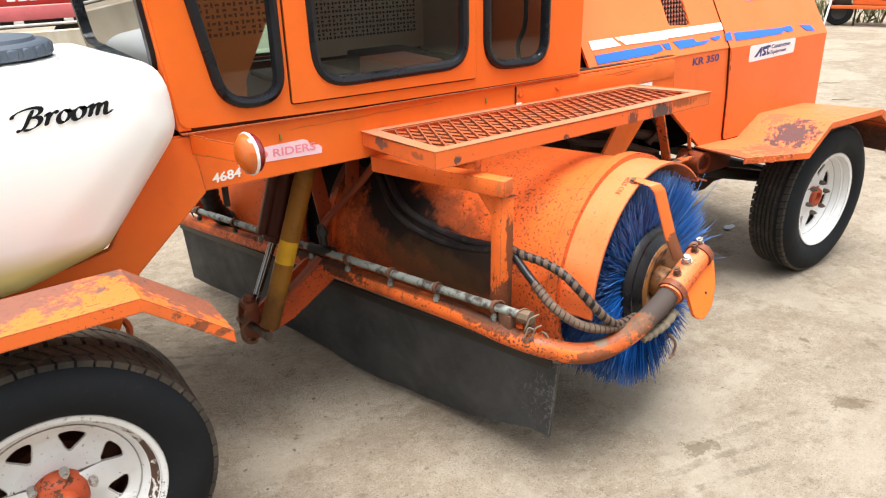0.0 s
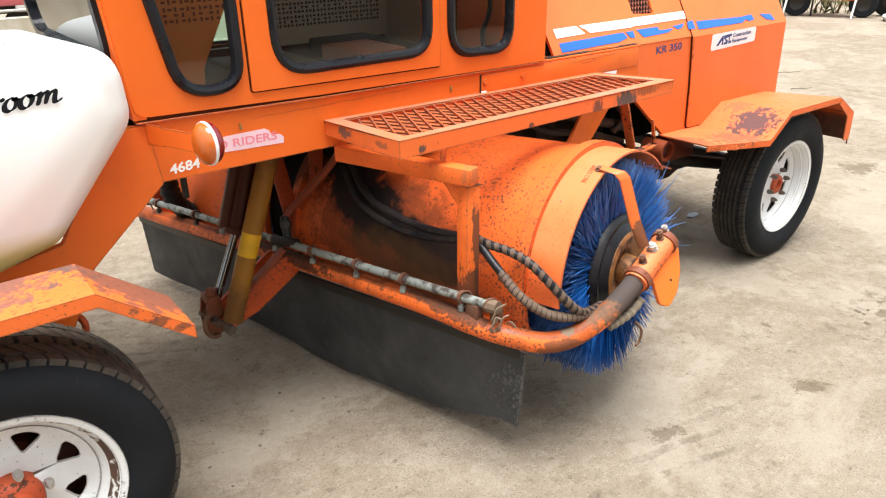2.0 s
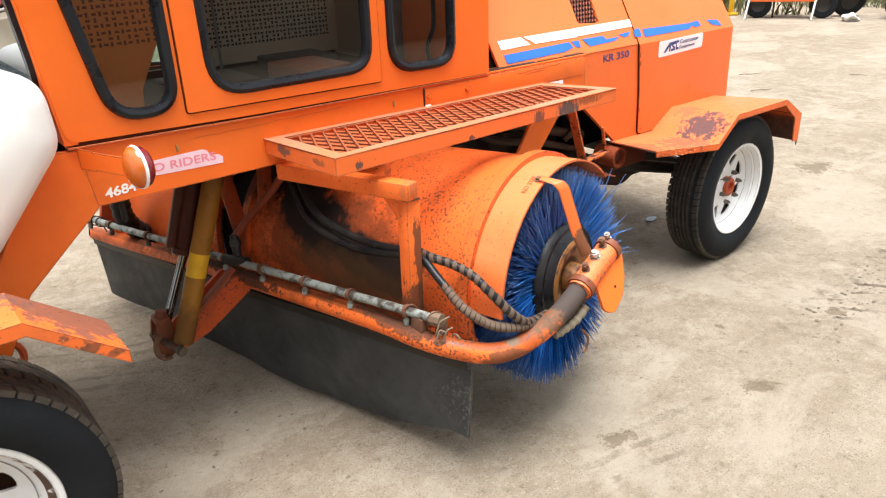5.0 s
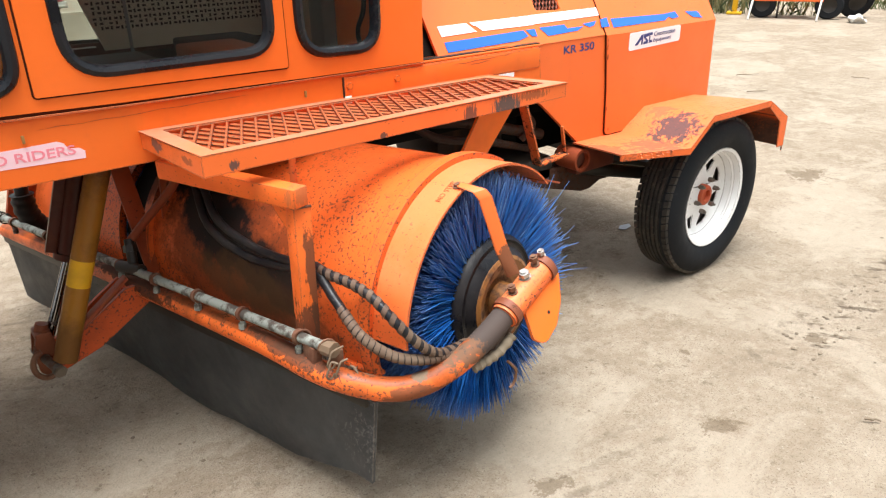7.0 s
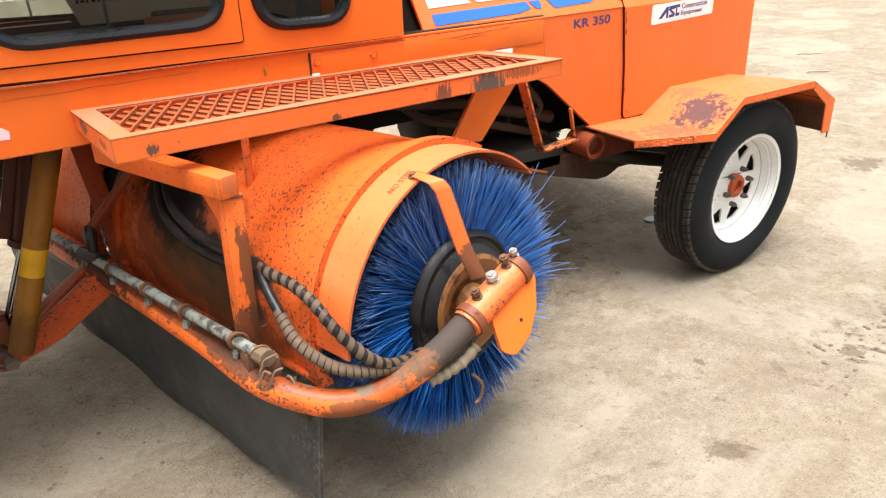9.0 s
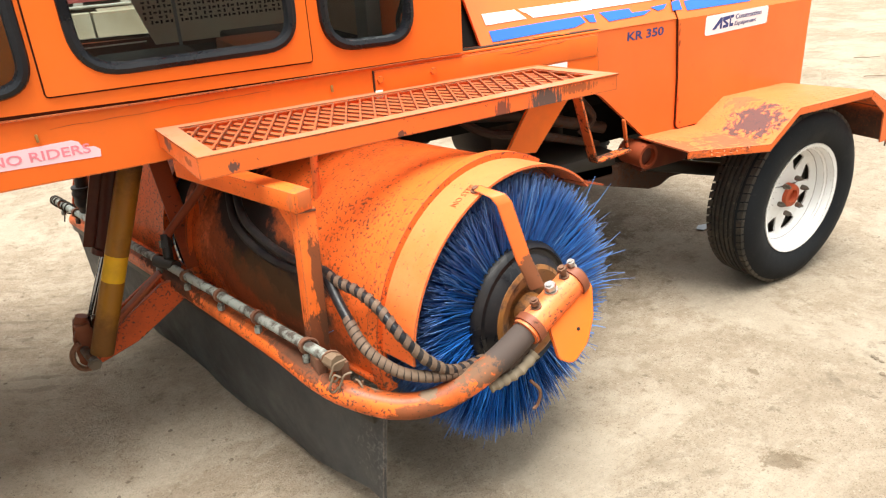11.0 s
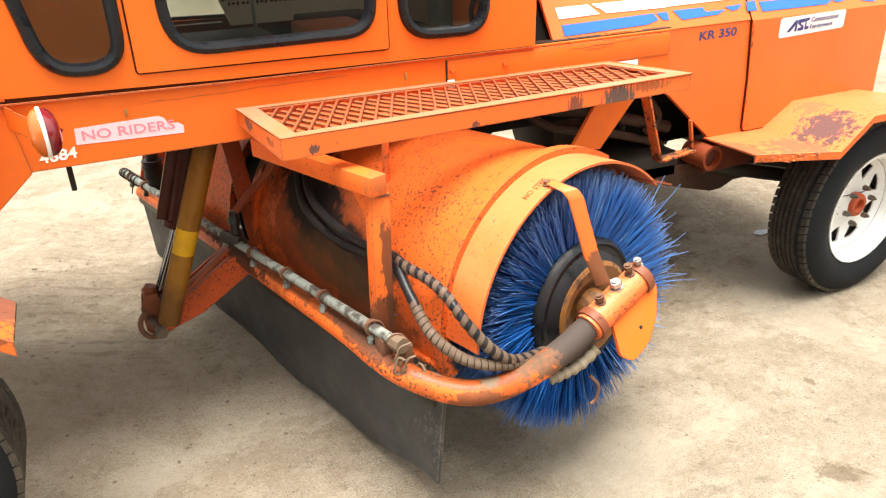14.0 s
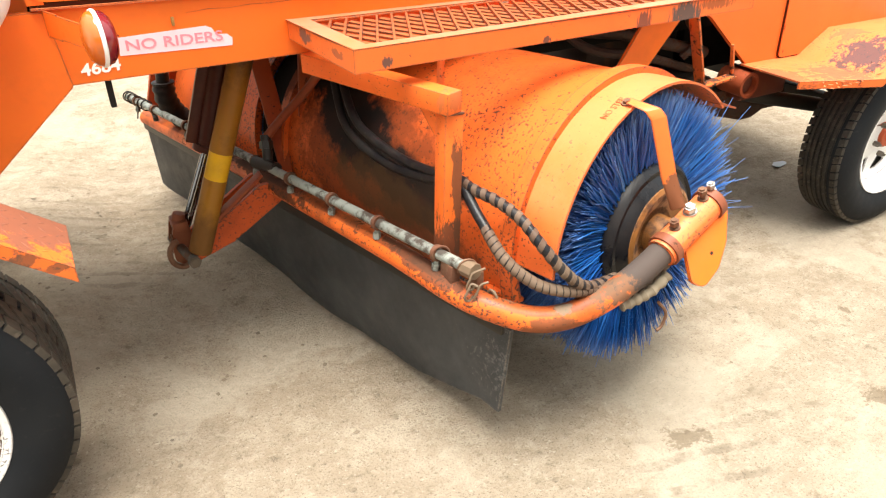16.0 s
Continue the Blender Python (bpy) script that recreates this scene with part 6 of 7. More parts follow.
    sweep(bm, [p + V(0, 0.008, -0.002) for p in strip], 0.013, 10, lambda i: 1.0 + 0.16 * math.sin(i * 1.9))
    part("rag_strip", bm, M_RAG, sweeper, "dirty pale strip tied under the tube")
    bm = bmesh.new()
    sweep(bm, smooth_path([(0.0, -0.69, 0.40), (0.02, -0.70, 0.37), (0.015, -0.70, 0.335), (0.0, -0.70, 0.325)], 6), 0.004, 6)
    part("dangling_tie", bm, M_RUST, sweeper)
    bm = bmesh.new()
    box(bm, (-0.982, 0.06, 0.80), (-0.970, 0.085, 0.885), 0.002)
    part("hanging_strap", bm, M_STRAP, sweeper)


make_lift()


def make_tank():
    y0, y1 = -0.11, 0.90
    prof = rounded([(-1.112, 1.226), (-1.104, 1.06), (-1.31, 0.81), (-1.50, 0.755), (-2.35, 0.70), (-2.45, 0.95), (-2.35, 1.218)], [0.085, 0.10, 0.08, 0.1, 0.1, 0.2, 0.1], 8)
    bm = bmesh.new()
    rings = []
    for f, d in ((0, 0.055), (0.012, 0.025), (0.035, 0.006), (0.07, 0.0), (0.11, 0.0)):
        rings.append([bm.verts.new((a, y0 + f, b)) for a, b in inset(prof, d)])
    for f, d in ((0.07, 0.0), (0.035, 0.006), (0.012, 0.025), (0, 0.055)):
        rings.append([bm.verts.new((a, y1 - f, b)) for a, b in inset(prof, d)])
    for v in bm.verts:
        v.co.z -= 0.11 * max(0.0, min(0.4, v.co.y)) * max(0.0, min(1.0, (v.co.z - 0.9) / 0.3))
    n = len(prof)
    for r0, r1 in zip(rings, rings[1:]):
        for k in range(n):
            bm.faces.new((r0[k], r0[(k + 1) % n], r1[(k + 1) % n], r1[k]))
    bm.faces.new(rings[0][::-1])
    bm.faces.new(rings[-1])
    tank = part("water_tank", bm, M_TANK, sweeper, "white plastic water tank with a yellowed bottom", angle=60)
    # neck and ribbed lid
    m = pose(-1.445, 0.20, 1.232, 0, 0, 0)
    bm = bmesh.new()
    lathe(bm, [(0.160, -0.06), (0.156, -0.008), (0.14, -0.004), (0.0, -0.004)], m, 48)
    part("filler_neck", bm, M_TANK, tank)
    bm = bmesh.new()
    lathe(bm, [(0.147, 0.002), (0.147, 0.028), (0.141, 0.033), (0.118, 0.035), (0.113, 0.043), (0.0, 0.045)], m, 48)
    lid = part("tank_lid", bm, M_LID, tank, "slate blue ribbed tank lid")
    for k in range(26):
        mm = m @ pose(0, 0, 0, 0, 0, 360 / 26 * k)
        bm = bmesh.new()
        box(bm, (0.143, -0.012, 0.004), (0.1505, 0.012, 0.027), 0.003, mm, 1)
        part("lid_rib", bm, M_LID, tank)
    # brush-script word: strokes of a broad slanted nib
    put = facing(-1.440, y0 - 0.001, 1.118, 4)
    strokes = [
        [(0.70, 1.40), (0.56, 1.0), (0.42, 0.55), (0.26, 0.16), (0.04, -0.02), (-0.12, 0.10)],
        [(-0.42, 0.98), (-0.36, 1.22), (0.0, 1.45), (0.58, 1.56), (1.06, 1.46), (1.14, 1.18), (0.90, 0.92), (0.56, 0.82)],
        [(0.56, 0.82), (0.98, 0.80), (1.16, 0.55), (1.00, 0.18), (0.58, -0.04), (0.22, 0.02)],
        [(1.40, 0.72), (1.56, 0.95), (1.60, 0.70), (1.52, 0.32), (1.48, 0.02)],
        [(1.56, 0.45), (1.74, 0.84), (1.96, 0.98), (2.06, 0.80)],
        [(2.62, 0.92), (2.36, 0.90), (2.14, 0.52), (2.20, 0.12), (2.46, 0.00), (2.72, 0.28), (2.78, 0.68), (2.62, 0.92), (2.72, 0.78), (3.02, 0.78)],
        [(3.46, 0.92), (3.20, 0.90), (2.98, 0.52), (3.04, 0.12), (3.30, 0.00), (3.56, 0.28), (3.62, 0.68), (3.46, 0.92), (3.56, 0.78), (3.84, 0.80)],
        [(3.86, 0.72), (4.00, 0.95), (4.04, 0.70), (3.98, 0.32), (3.94, 0.02)],
        [(4.02, 0.45), (4.20, 0.84), (4.36, 0.95), (4.44, 0.76), (4.40, 0.36), (4.36, 0.02)],
        [(4.44, 0.45), (4.62, 0.84), (4.78, 0.95), (4.88, 0.76), (4.84, 0.34), (4.88, 0.06), (5.06, 0.04), (5.28, 0.26)]]
    bm = bmesh.new()
    for layer, st in enumerate(strokes):
        pts = smooth_path([V(a, b, 0) for a, b in st], 8)
        rows = []
        for i, p in enumerate(pts):
            d = (pts[min(i + 1, len(pts) - 1)] - pts[max(i - 1, 0)]).normalized()
            f = i / (len(pts) - 1)
            nib = V(0.105, 0.05, 0) * min(1.0, 0.45 + 4 * f, 0.30 + 5 * (1 - f)) + V(-d.y, d.x, 0) * 0.042 * (1 if d.x * 0.43 - d.y * 0.9 > 0 else -1)
            rows.append([bm.verts.new(put @ V((q.x + 0.24 * q.y + 0.30) * 0.0345, q.y * 0.0262, zz + 0.0003 * layer)) for q, zz in ((p + nib, 0.0), (p - nib, 0.0), (p - nib, 0.0004), (p + nib, 0.0004))])
        for r0, r1 in zip(rows, rows[1:]):
            for k in range(4):
                bm.faces.new((r0[k], r0[(k + 1) % 4], r1[(k + 1) % 4], r1[k]))
        bm.faces.new(rows[0][::-1])
        bm.faces.new(rows[-1])
    part("tank_word", bm, M_INK, tank, "black slanted brush-script lettering", smooth=False)
    bm = bmesh.new()
    for k in range(5):
        x = -1.66 + 0.035 * k
        box(bm, (x, y0 - 0.0015, 1.085 + 0.004 * k), (x + 0.022, y0, 1.125 + 0.004 * k))
    part("script_mark", bm, M_INK, tank, "dark marks of cut-off lettering", smooth=False)
    return tank


make_tank()


def make_small_parts():
    # marker lamp on a flat bracket
    c = V(-0.992, -0.205, 1.012)
    bm = bmesh.new()
    beam(bm, (-1.065, -0.004, 1.005), (-1.045, -0.06, 1.006), 0.003, 0.05, 0)
    beam(bm, (-1.045, -0.06, 1.006), (-1.000, -0.19, 1.008), 0.003, 0.045, 0)
    lamp = part("marker_lamp_bracket", bm, M_RAIL, sweeper)
    m = Matrix.Translation(c) @ turned((-1, -0.12, 0)).to_4x4()
    for name, prof, mat, label in (
        ("amber_lens", [(0.048, 0.004), (0.046, 0.012), (0.036, 0.020), (0.020, 0.025), (0.0, 0.026)], M_AMBER, "amber round lens"),
        ("lamp_ring", [(0.0, -0.003), (0.050, -0.003), (0.051, 0.0), (0.050, 0.004), (0.0, 0.004)], M_WHITE, "white lamp ring"),
        ("red_lens", [(0.048, -0.004), (0.046, -0.014), (0.036, -0.024), (0.020, -0.029), (0.006, -0.030), (0.0, -0.036)], M_REDLENS, "dark red round lens")):
        bm = bmesh.new()
        lathe(bm, prof, m, 32)
        part(name, bm, mat, lamp, label)
    # stickers
    bm = bmesh.new()
    slab(bm, [(-0.943, 0.962), (-0.946, 0.925), (-0.713, 0.918), (-0.711, 0.935), (-0.722, 0.944), (-0.745, 0.946), (-0.752, 0.960), (-0.765, 0.966)], [], side(-0.0012), 0.001)
    st = part("sticker", bm, M_PINK, sweeper, "torn faded pink warning sticker", smooth=False)
    lettering("sticker_text", "NO RIDERS", 0.200, facing(-0.931, -0.0016, 0.933, -0.6), M_RED, st, "faded red block lettering", bold=0.014, height=0.0225)
    lettering("stock_number", "4684", 0.078, facing(-1.026, -0.001, 0.893, 3), M_CHALK, sweeper, "white hand-painted number", shear=0.1, bold=0.025, height=0.026)
    # stripes on the hood: flat vinyl 1.5 mm proud of the leaning sheet
    lean = 0.55
    zb = 1.010
    slope = lambda off: (lambda a, b, d: V(a, 0.045 + off + d + (b - zb) * lean, b))
    def vinyl(name, poly, off, mat, label):
        bm = bmesh.new()
        slab(bm, poly, [], slope(off), 0.001)
        part(name, bm, mat, sweeper, label, smooth=False)
    o1, o2, o3 = -0.0145, -0.0025, -0.0065
    vinyl("white_stripe", [(0.408, 1.108), (0.412, 1.077), (0.566, 1.080), (0.530, 1.109)], o1, M_WHITE, "torn white vinyl stripe")
    vinyl("white_stripe", [(0.545, 1.109), (0.560, 1.098), (0.568, 1.097), (0.592, 1.080), (0.832, 1.079), (0.830, 1.110)], o1, M_WHITE, "white vinyl stripe")
    vinyl("white_stripe", [(0.842, 1.109), (0.843, 1.079), (1.205, 1.082), (1.222, 1.094), (1.215, 1.110)], o2, M_WHITE, "white vinyl stripe")
    vinyl("blue_stripe", [(0.416, 1.060), (0.418, 1.030), (0.74, 1.036), (0.79, 1.046), (0.775, 1.066)], o1, M_BLUE, "torn blue vinyl stripe")
    vinyl("blue_stripe", [(0.788, 1.066), (0.808, 1.044), (0.834, 1.042), (0.833, 1.066)], o1, M_BLUE, "blue vinyl scrap")
    vinyl("blue_stripe", [(0.868, 1.066), (0.90, 1.036), (1.06, 1.040), (1.10, 1.052), (1.01, 1.052), (1.00, 1.066)], o2, M_BLUE, "torn blue vinyl stripe")
    vinyl("blue_stripe", [(1.10, 1.060), (1.13, 1.046), (1.16, 1.050), (1.18, 1.064)], o2, M_BLUE, "blue vinyl scrap")
    vinyl("blue_stripe", [(1.20, 1.068), (1.195, 1.040), (1.242, 1.040), (1.241, 1.072)], o3, M_BLUE, "blue vinyl scrap")
    vinyl("blue_stripe", [(1.262, 1.066), (1.264, 1.034), (1.60, 1.034), (1.63, 1.046), (1.655, 1.036), (1.70, 1.040), (1.685, 1.062), (1.60, 1.058)], o3, M_BLUE, "torn blue vinyl stripe")
    vinyl("blue_stripe", [(1.755, 1.058), (1.80, 1.032), (1.868, 1.024), (1.845, 1.052)], o3, M_BLUE, "blue vinyl scrap")
    lettering("model_letters", "KR 350", 0.172, facing(0.978, 0.0482, 0.962, 0.6), M_NAVY, sweeper, "blue model lettering", bold=0.02, height=0.030)
    bm = bmesh.new()
    slab(bm, rounded([(1.352, 1.005), (1.352, 0.935), (1.698, 0.945), (1.698, 1.010)], 0.012, 4), [], side(0.0375), 0.0015)
    dec = part("dealer_sticker", bm, M_WHITE, sweeper, "white rounded dealer sticker", smooth=False)
    bm = bmesh.new()
    for poly in ([(1.3880, 0.953), (1.4294, 0.993), (1.4397, 0.993), (1.4397, 0.953), (1.4294, 0.953), (1.4294, 0.975), (1.4052, 0.953)],
                 [(1.4453, 0.953), (1.4742, 0.955), (1.4756, 0.968), (1.4549, 0.980), (1.4811, 0.984), (1.4811, 0.996), (1.4425, 0.993), (1.4425, 0.980), (1.4639, 0.965), (1.4453, 0.963)],
                 [(1.4825, 0.985), (1.5018, 0.987), (1.5018, 0.997), (1.4825, 0.996)], [(1.4811, 0.955), (1.5018, 0.957), (1.5018, 0.967), (1.4880, 0.966), (1.4880, 0.984), (1.4811, 0.984)]):
        slab(bm, poly, [], side(0.0368), 0.0006)
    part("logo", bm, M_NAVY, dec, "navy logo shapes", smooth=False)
    lettering("sticker_text", "Construction", 0.146, facing(1.512, 0.0368, 0.979, 1.2), M_NAVY, dec, "small navy lettering", shear=0.08, bold=0.010, height=0.0185)
    lettering("sticker_text", "Equipment", 0.122, facing(1.510, 0.0368, 0.952, 1.2), M_NAVY, dec, "small navy lettering", shear=0.08, bold=0.010, height=0.0195)
    # painted figures high on the engine door, and pink marks
    bm = bmesh.new()
    for k in range(9):
        x = 1.30 + 0.045 * k
        slab(bm, [(x, 1.235), (x + 0.028, 1.235), (x + 0.028, 1.275), (x, 1.275)], [], slope(o3), 0.001)
    part("painted_marking", bm, M_CHALK, sweeper, "white painted marks", smooth=False)
    bm = bmesh.new()
    slab(bm, [(1.31, 1.200), (1.68, 1.205), (1.68, 1.212), (1.31, 1.210)], [], slope(o3), 0.001)
    slab(bm, [(1.42, 1.180), (1.55, 1.183), (1.55, 1.190), (1.42, 1.188)], [], slope(o3), 0.001)
    part("pink_marking", bm, M_LIGHTPINK, sweeper, "smudged pink marks", smooth=False)
    bm = bmesh.new()
    box(bm, (0.590, -0.0078, 0.918), (0.668, -0.0062, 0.9435))
    part("serial_tag", bm, M_WHITE, sweeper, "small white tag", smooth=False)


make_small_parts()


def make_interior():
    bm = bmesh.new()
    slab(bm, [(-1.06, 1.03), (-0.80, 1.03), (-0.795, 1.09), (-0.63, 1.40), (-0.63, 1.9), (-1.10, 1.9)], [], side(0.30), 0.008)
    pan = part("inner_panel", bm, M_INNER, sweeper, "brown-orange lining panel")
    def slots(bm, x0, x1, z0, z1, y, keep):
        """Pressed tiles of three by three slots whose direction alternates."""
        tile = 0.050
        for i in range(int((x1 - x0) / tile)):
            for j in range(int((z1 - z0) / tile)):
                for a in range(3):
                    for b in range(3):
                        x, z = x0 + (i + (a + 0.5) / 3.25) * tile, z0 + (j + (b + 0.5) / 3.25) * tile
                        if (a == 1 and b == 1) or not keep(x, z):
                            continue
                        w, h = (0.0118, 0.0066) if (a + b + i + j) % 2 else (0.0066, 0.0118)
                        box(bm, (x - w / 2, y - 0.0013, z - h / 2), (x + w / 2, y, z + h / 2))
    bm = bmesh.new()
    slots(bm, -1.09, -0.63, 1.215, 1.88, 0.2998, lambda x, z: x < -0.735 + (z - 1.21) * 0.5 and x < -0.645)
    part("perforation", bm, M_SLOT, pan, "dark pressed slots", smooth=False)
    bm = bmesh.new()
    slab(bm, [(-0.395, 1.03), (-0.42, 1.10), (-0.50, 1.35), (-0.54, 1.9), (0.24, 1.9), (0.24, 1.03)], [], side(0.90), 0.01)
    pan = part("inner_panel", bm, M_PANEL, sweeper, "dark perforated lining panel")
    bm = bmesh.new()
    slots(bm, -0.50, 0.22, 1.095, 1.86, 0.8998, lambda x, z: x > -0.42 - (z - 1.15) * 0.25)
    part("perforation", bm, M_BLACK, pan, "dark pressed slots", smooth=False)
    bm = bmesh.new()
    rod(bm, (-0.322, 0.85, 1.015), (-0.318, 0.85, 1.80), 0.006, seg=8)
    part("grey_rod", bm, M_GREY, sweeper, "thin grey upright rod")
    bm = bmesh.new()
    box(bm, (-0.60, 0.50, 1.014), (-0.32, 0.80, 1.034), 0.008)
    part("seat_cushion", bm, M_SEAT, sweeper, "black cloth seat cushion")
    bm = bmesh.new()
    box(bm, (-0.275, 0.30, 1.015), (-0.08, 0.56, 1.075), 0.008)
    part("battery_box", bm, M_BOX, sweeper, "orange box on the cab floor")
    bm = bmesh.new()
    box(bm, (-0.20, 0.60, 1.015), (0.05, 0.80, 1.065), 0.01)
    part("control_box", bm, M_SEAT, sweeper)
    # inside of the back wall: grey upright and dark lining beside the bare orange sheet
    bm = bmesh.new()
    box(bm, (0.19, 0.43, 1.015), (0.243, 0.52, 1.90), 0.004)
    part("grey_upright", bm, M_GREY, sweeper, "grey steel upright")
    bm = bmesh.new()
    box(bm, (0.236, 0.522, 1.015), (0.243, 0.94, 1.34), 0.0)
    part("dark_lining", bm, M_PANEL, sweeper)
    bm = bmesh.new()
    sweep(bm, smooth_path([(0.21, 0.22, 1.02), (0.20, 0.23, 1.10), (0.215, 0.21, 1.18), (0.22, 0.22, 1.34)], 6), 0.008, 8)
    part("cable", bm, M_STRAP, sweeper)
    # lining under the far window with a pale edge
    bm = bmesh.new()
    box(bm, (-1.0, 0.925, 1.013), (0.24, 0.932, 1.056), 0.0)
    part("dark_lining", bm, M_REDBROWN, sweeper)
    bm = bmesh.new()
    box(bm, (-1.0, 0.918, 1.041), (-0.42, 0.933, 1.045), 0.0)
    part("pale_edge", bm, M_PALE, sweeper)
    bm = bmesh.new()
    box(bm, (-1.07, 0.34, 1.02), (-0.98, 0.86, 1.10), 0.02)
    part("dashboard", bm, M_PANEL, sweeper)
    bm = bmesh.new()
    rng = random.Random(5)
    for k in range(9):
        c = V(-0.55 + 0.05 * k + rng.uniform(-0.02, 0.02), 0.16 + rng.uniform(-0.05, 0.07), 1.03)
        r = bmesh.ops.create_icosphere(bm, subdivisions=2, radius=0.05)
        for v in r["verts"]:
            v.co = c + V(v.co.x * 1.3, v.co.y, v.co.z * 0.8 + 0.02 * noise.noise(v.co * 20 + c * 9))
    part("rag", bm, M_CLOTH, sweeper, "crumpled teal rag on the cab floor")


make_interior()


# ---- loose clods and stones ----
def make_gravel():
    rng = random.Random(11)
    bm = bmesh.new()
    spots = [(rng.uniform(-1.6, 2.6), rng.uniform(-1.3, 1.6), rng.uniform(0.002, 0.006)) for _ in range(130)]
    spots += [(rng.gauss(-0.8, 0.35), rng.gauss(0.1, 0.3), rng.uniform(0.003, 0.007)) for _ in range(60)]
    spots += [(rng.uniform(2, 9), rng.uniform(-3, 8), rng.uniform(0.004, 0.010)) for _ in range(70)]
    for k in range(34):
        x = 1.22 + 0.042 * k + rng.uniform(-0.01, 0.01)
        for j in range(rng.randint(1, 4)):
            f = rng.uniform(-1, 1)
            spots.append((x + 0.03 * f, -0.885 + 0.085 * f, rng.uniform(0.003, 0.009)))
    for k in range(26):
        y = 0.75 + 0.035 * k
        for j in range(rng.randint(1, 4)):
            spots.append((rng.uniform(-1.3, -0.8), y + rng.uniform(-0.006, 0.006), rng.uniform(0.003, 0.007)))
    for x, y, r in spots:
        if math.hypot(x + 1.545, y + 0.2) < 0.3 or math.hypot(x - 1.59, y + 0.2) < 0.3:
            continue
        g = bmesh.ops.create_icosphere(bm, subdivisions=1, radius=r)
        sx, sy = rng.uniform(0.7, 1.5), rng.uniform(0.7, 1.3)
        for v in g["verts"]:
            v.co = V(x + v.co.x * sx * rng.uniform(0.8, 1.2), y + v.co.y * sy, lie(x, y) + 0.003 + v.co.z * 0.28)
    tagged(part("loose_clods", bm, M_PEBBLE, None, smooth=False), "scattered dark clods and grit", "gravel", kind="stuff")


make_gravel()


def make_litter():
    bm = bmesh.new()
    slab(bm, rounded([(0, 0), (0.06, 0.01), (0.075, 0.035), (0.02, 0.05), (-0.015, 0.03)], 0.008), [], lambda a, b, d: V(1.70 + a, 0.22 + b, 0.004 + d + 0.02 * a), 0.003)
    tagged(part("paper_scrap", bm, M_SCRAP, None), "flattened white paper scrap on the ground", "litter")
    rng = random.Random(14)
    for p, q in (((5.80, 2.02), (6.02, 1.90)), ((6.52, 1.21), (6.56, 1.05)), ((5.15, 1.53), (5.36, 1.43)), ((0.94, -1.23), (0.968, -1.252)), ((4.3, -0.3), (4.42, -0.42))):
        bm = bmesh.new()
        pts = [V(p[0] + (q[0] - p[0]) * k / 4, p[1] + (q[1] - p[1]) * k / 4 + rng.uniform(-0.008, 0.008), lie(p[0], p[1]) + 0.012 + rng.uniform(-0.002, 0.006)) for k in range(5)]
        sweep(bm, smooth_path(pts, 3), 0.0042, 6, lambda i: 1.2 - 0.05 * i)
        tagged(part("twig", bm, M_PEBBLE, None), "dry brown twig lying on the dusty yard", "twig", "twigs on the yard")


make_litter()


# ---- things at the edge of the yard ----
def far_wheel(x, y, yaw, r, name="old_tyre", tilt=0.0, label="dark worn tyre on its wheel"):
    m = pose(x, y, r, 90 - tilt, 0, yaw)
    t = thing(name, (x, y, 0), label, "tyre")
    bm = bmesh.new()
    w = r * 0.3
    lathe(bm, [(r * 0.55, -w), (r * 0.9, -w), (r, -w * 0.7), (r, w * 0.7), (r * 0.9, w), (r * 0.55, w)], m, 32, closed=True)
    part("tyre", bm, M_TYRE, t)
    bm = bmesh.new()
    lathe(bm, [(r * 0.0, -w * 0.5), (r * 0.54, -w * 0.8), (r * 0.54, w * 0.8), (r * 0.3, w * 0.4), (0.0, w * 0.45)], m, 24)
    part("rim", bm, M_GREASE, t)
    return t


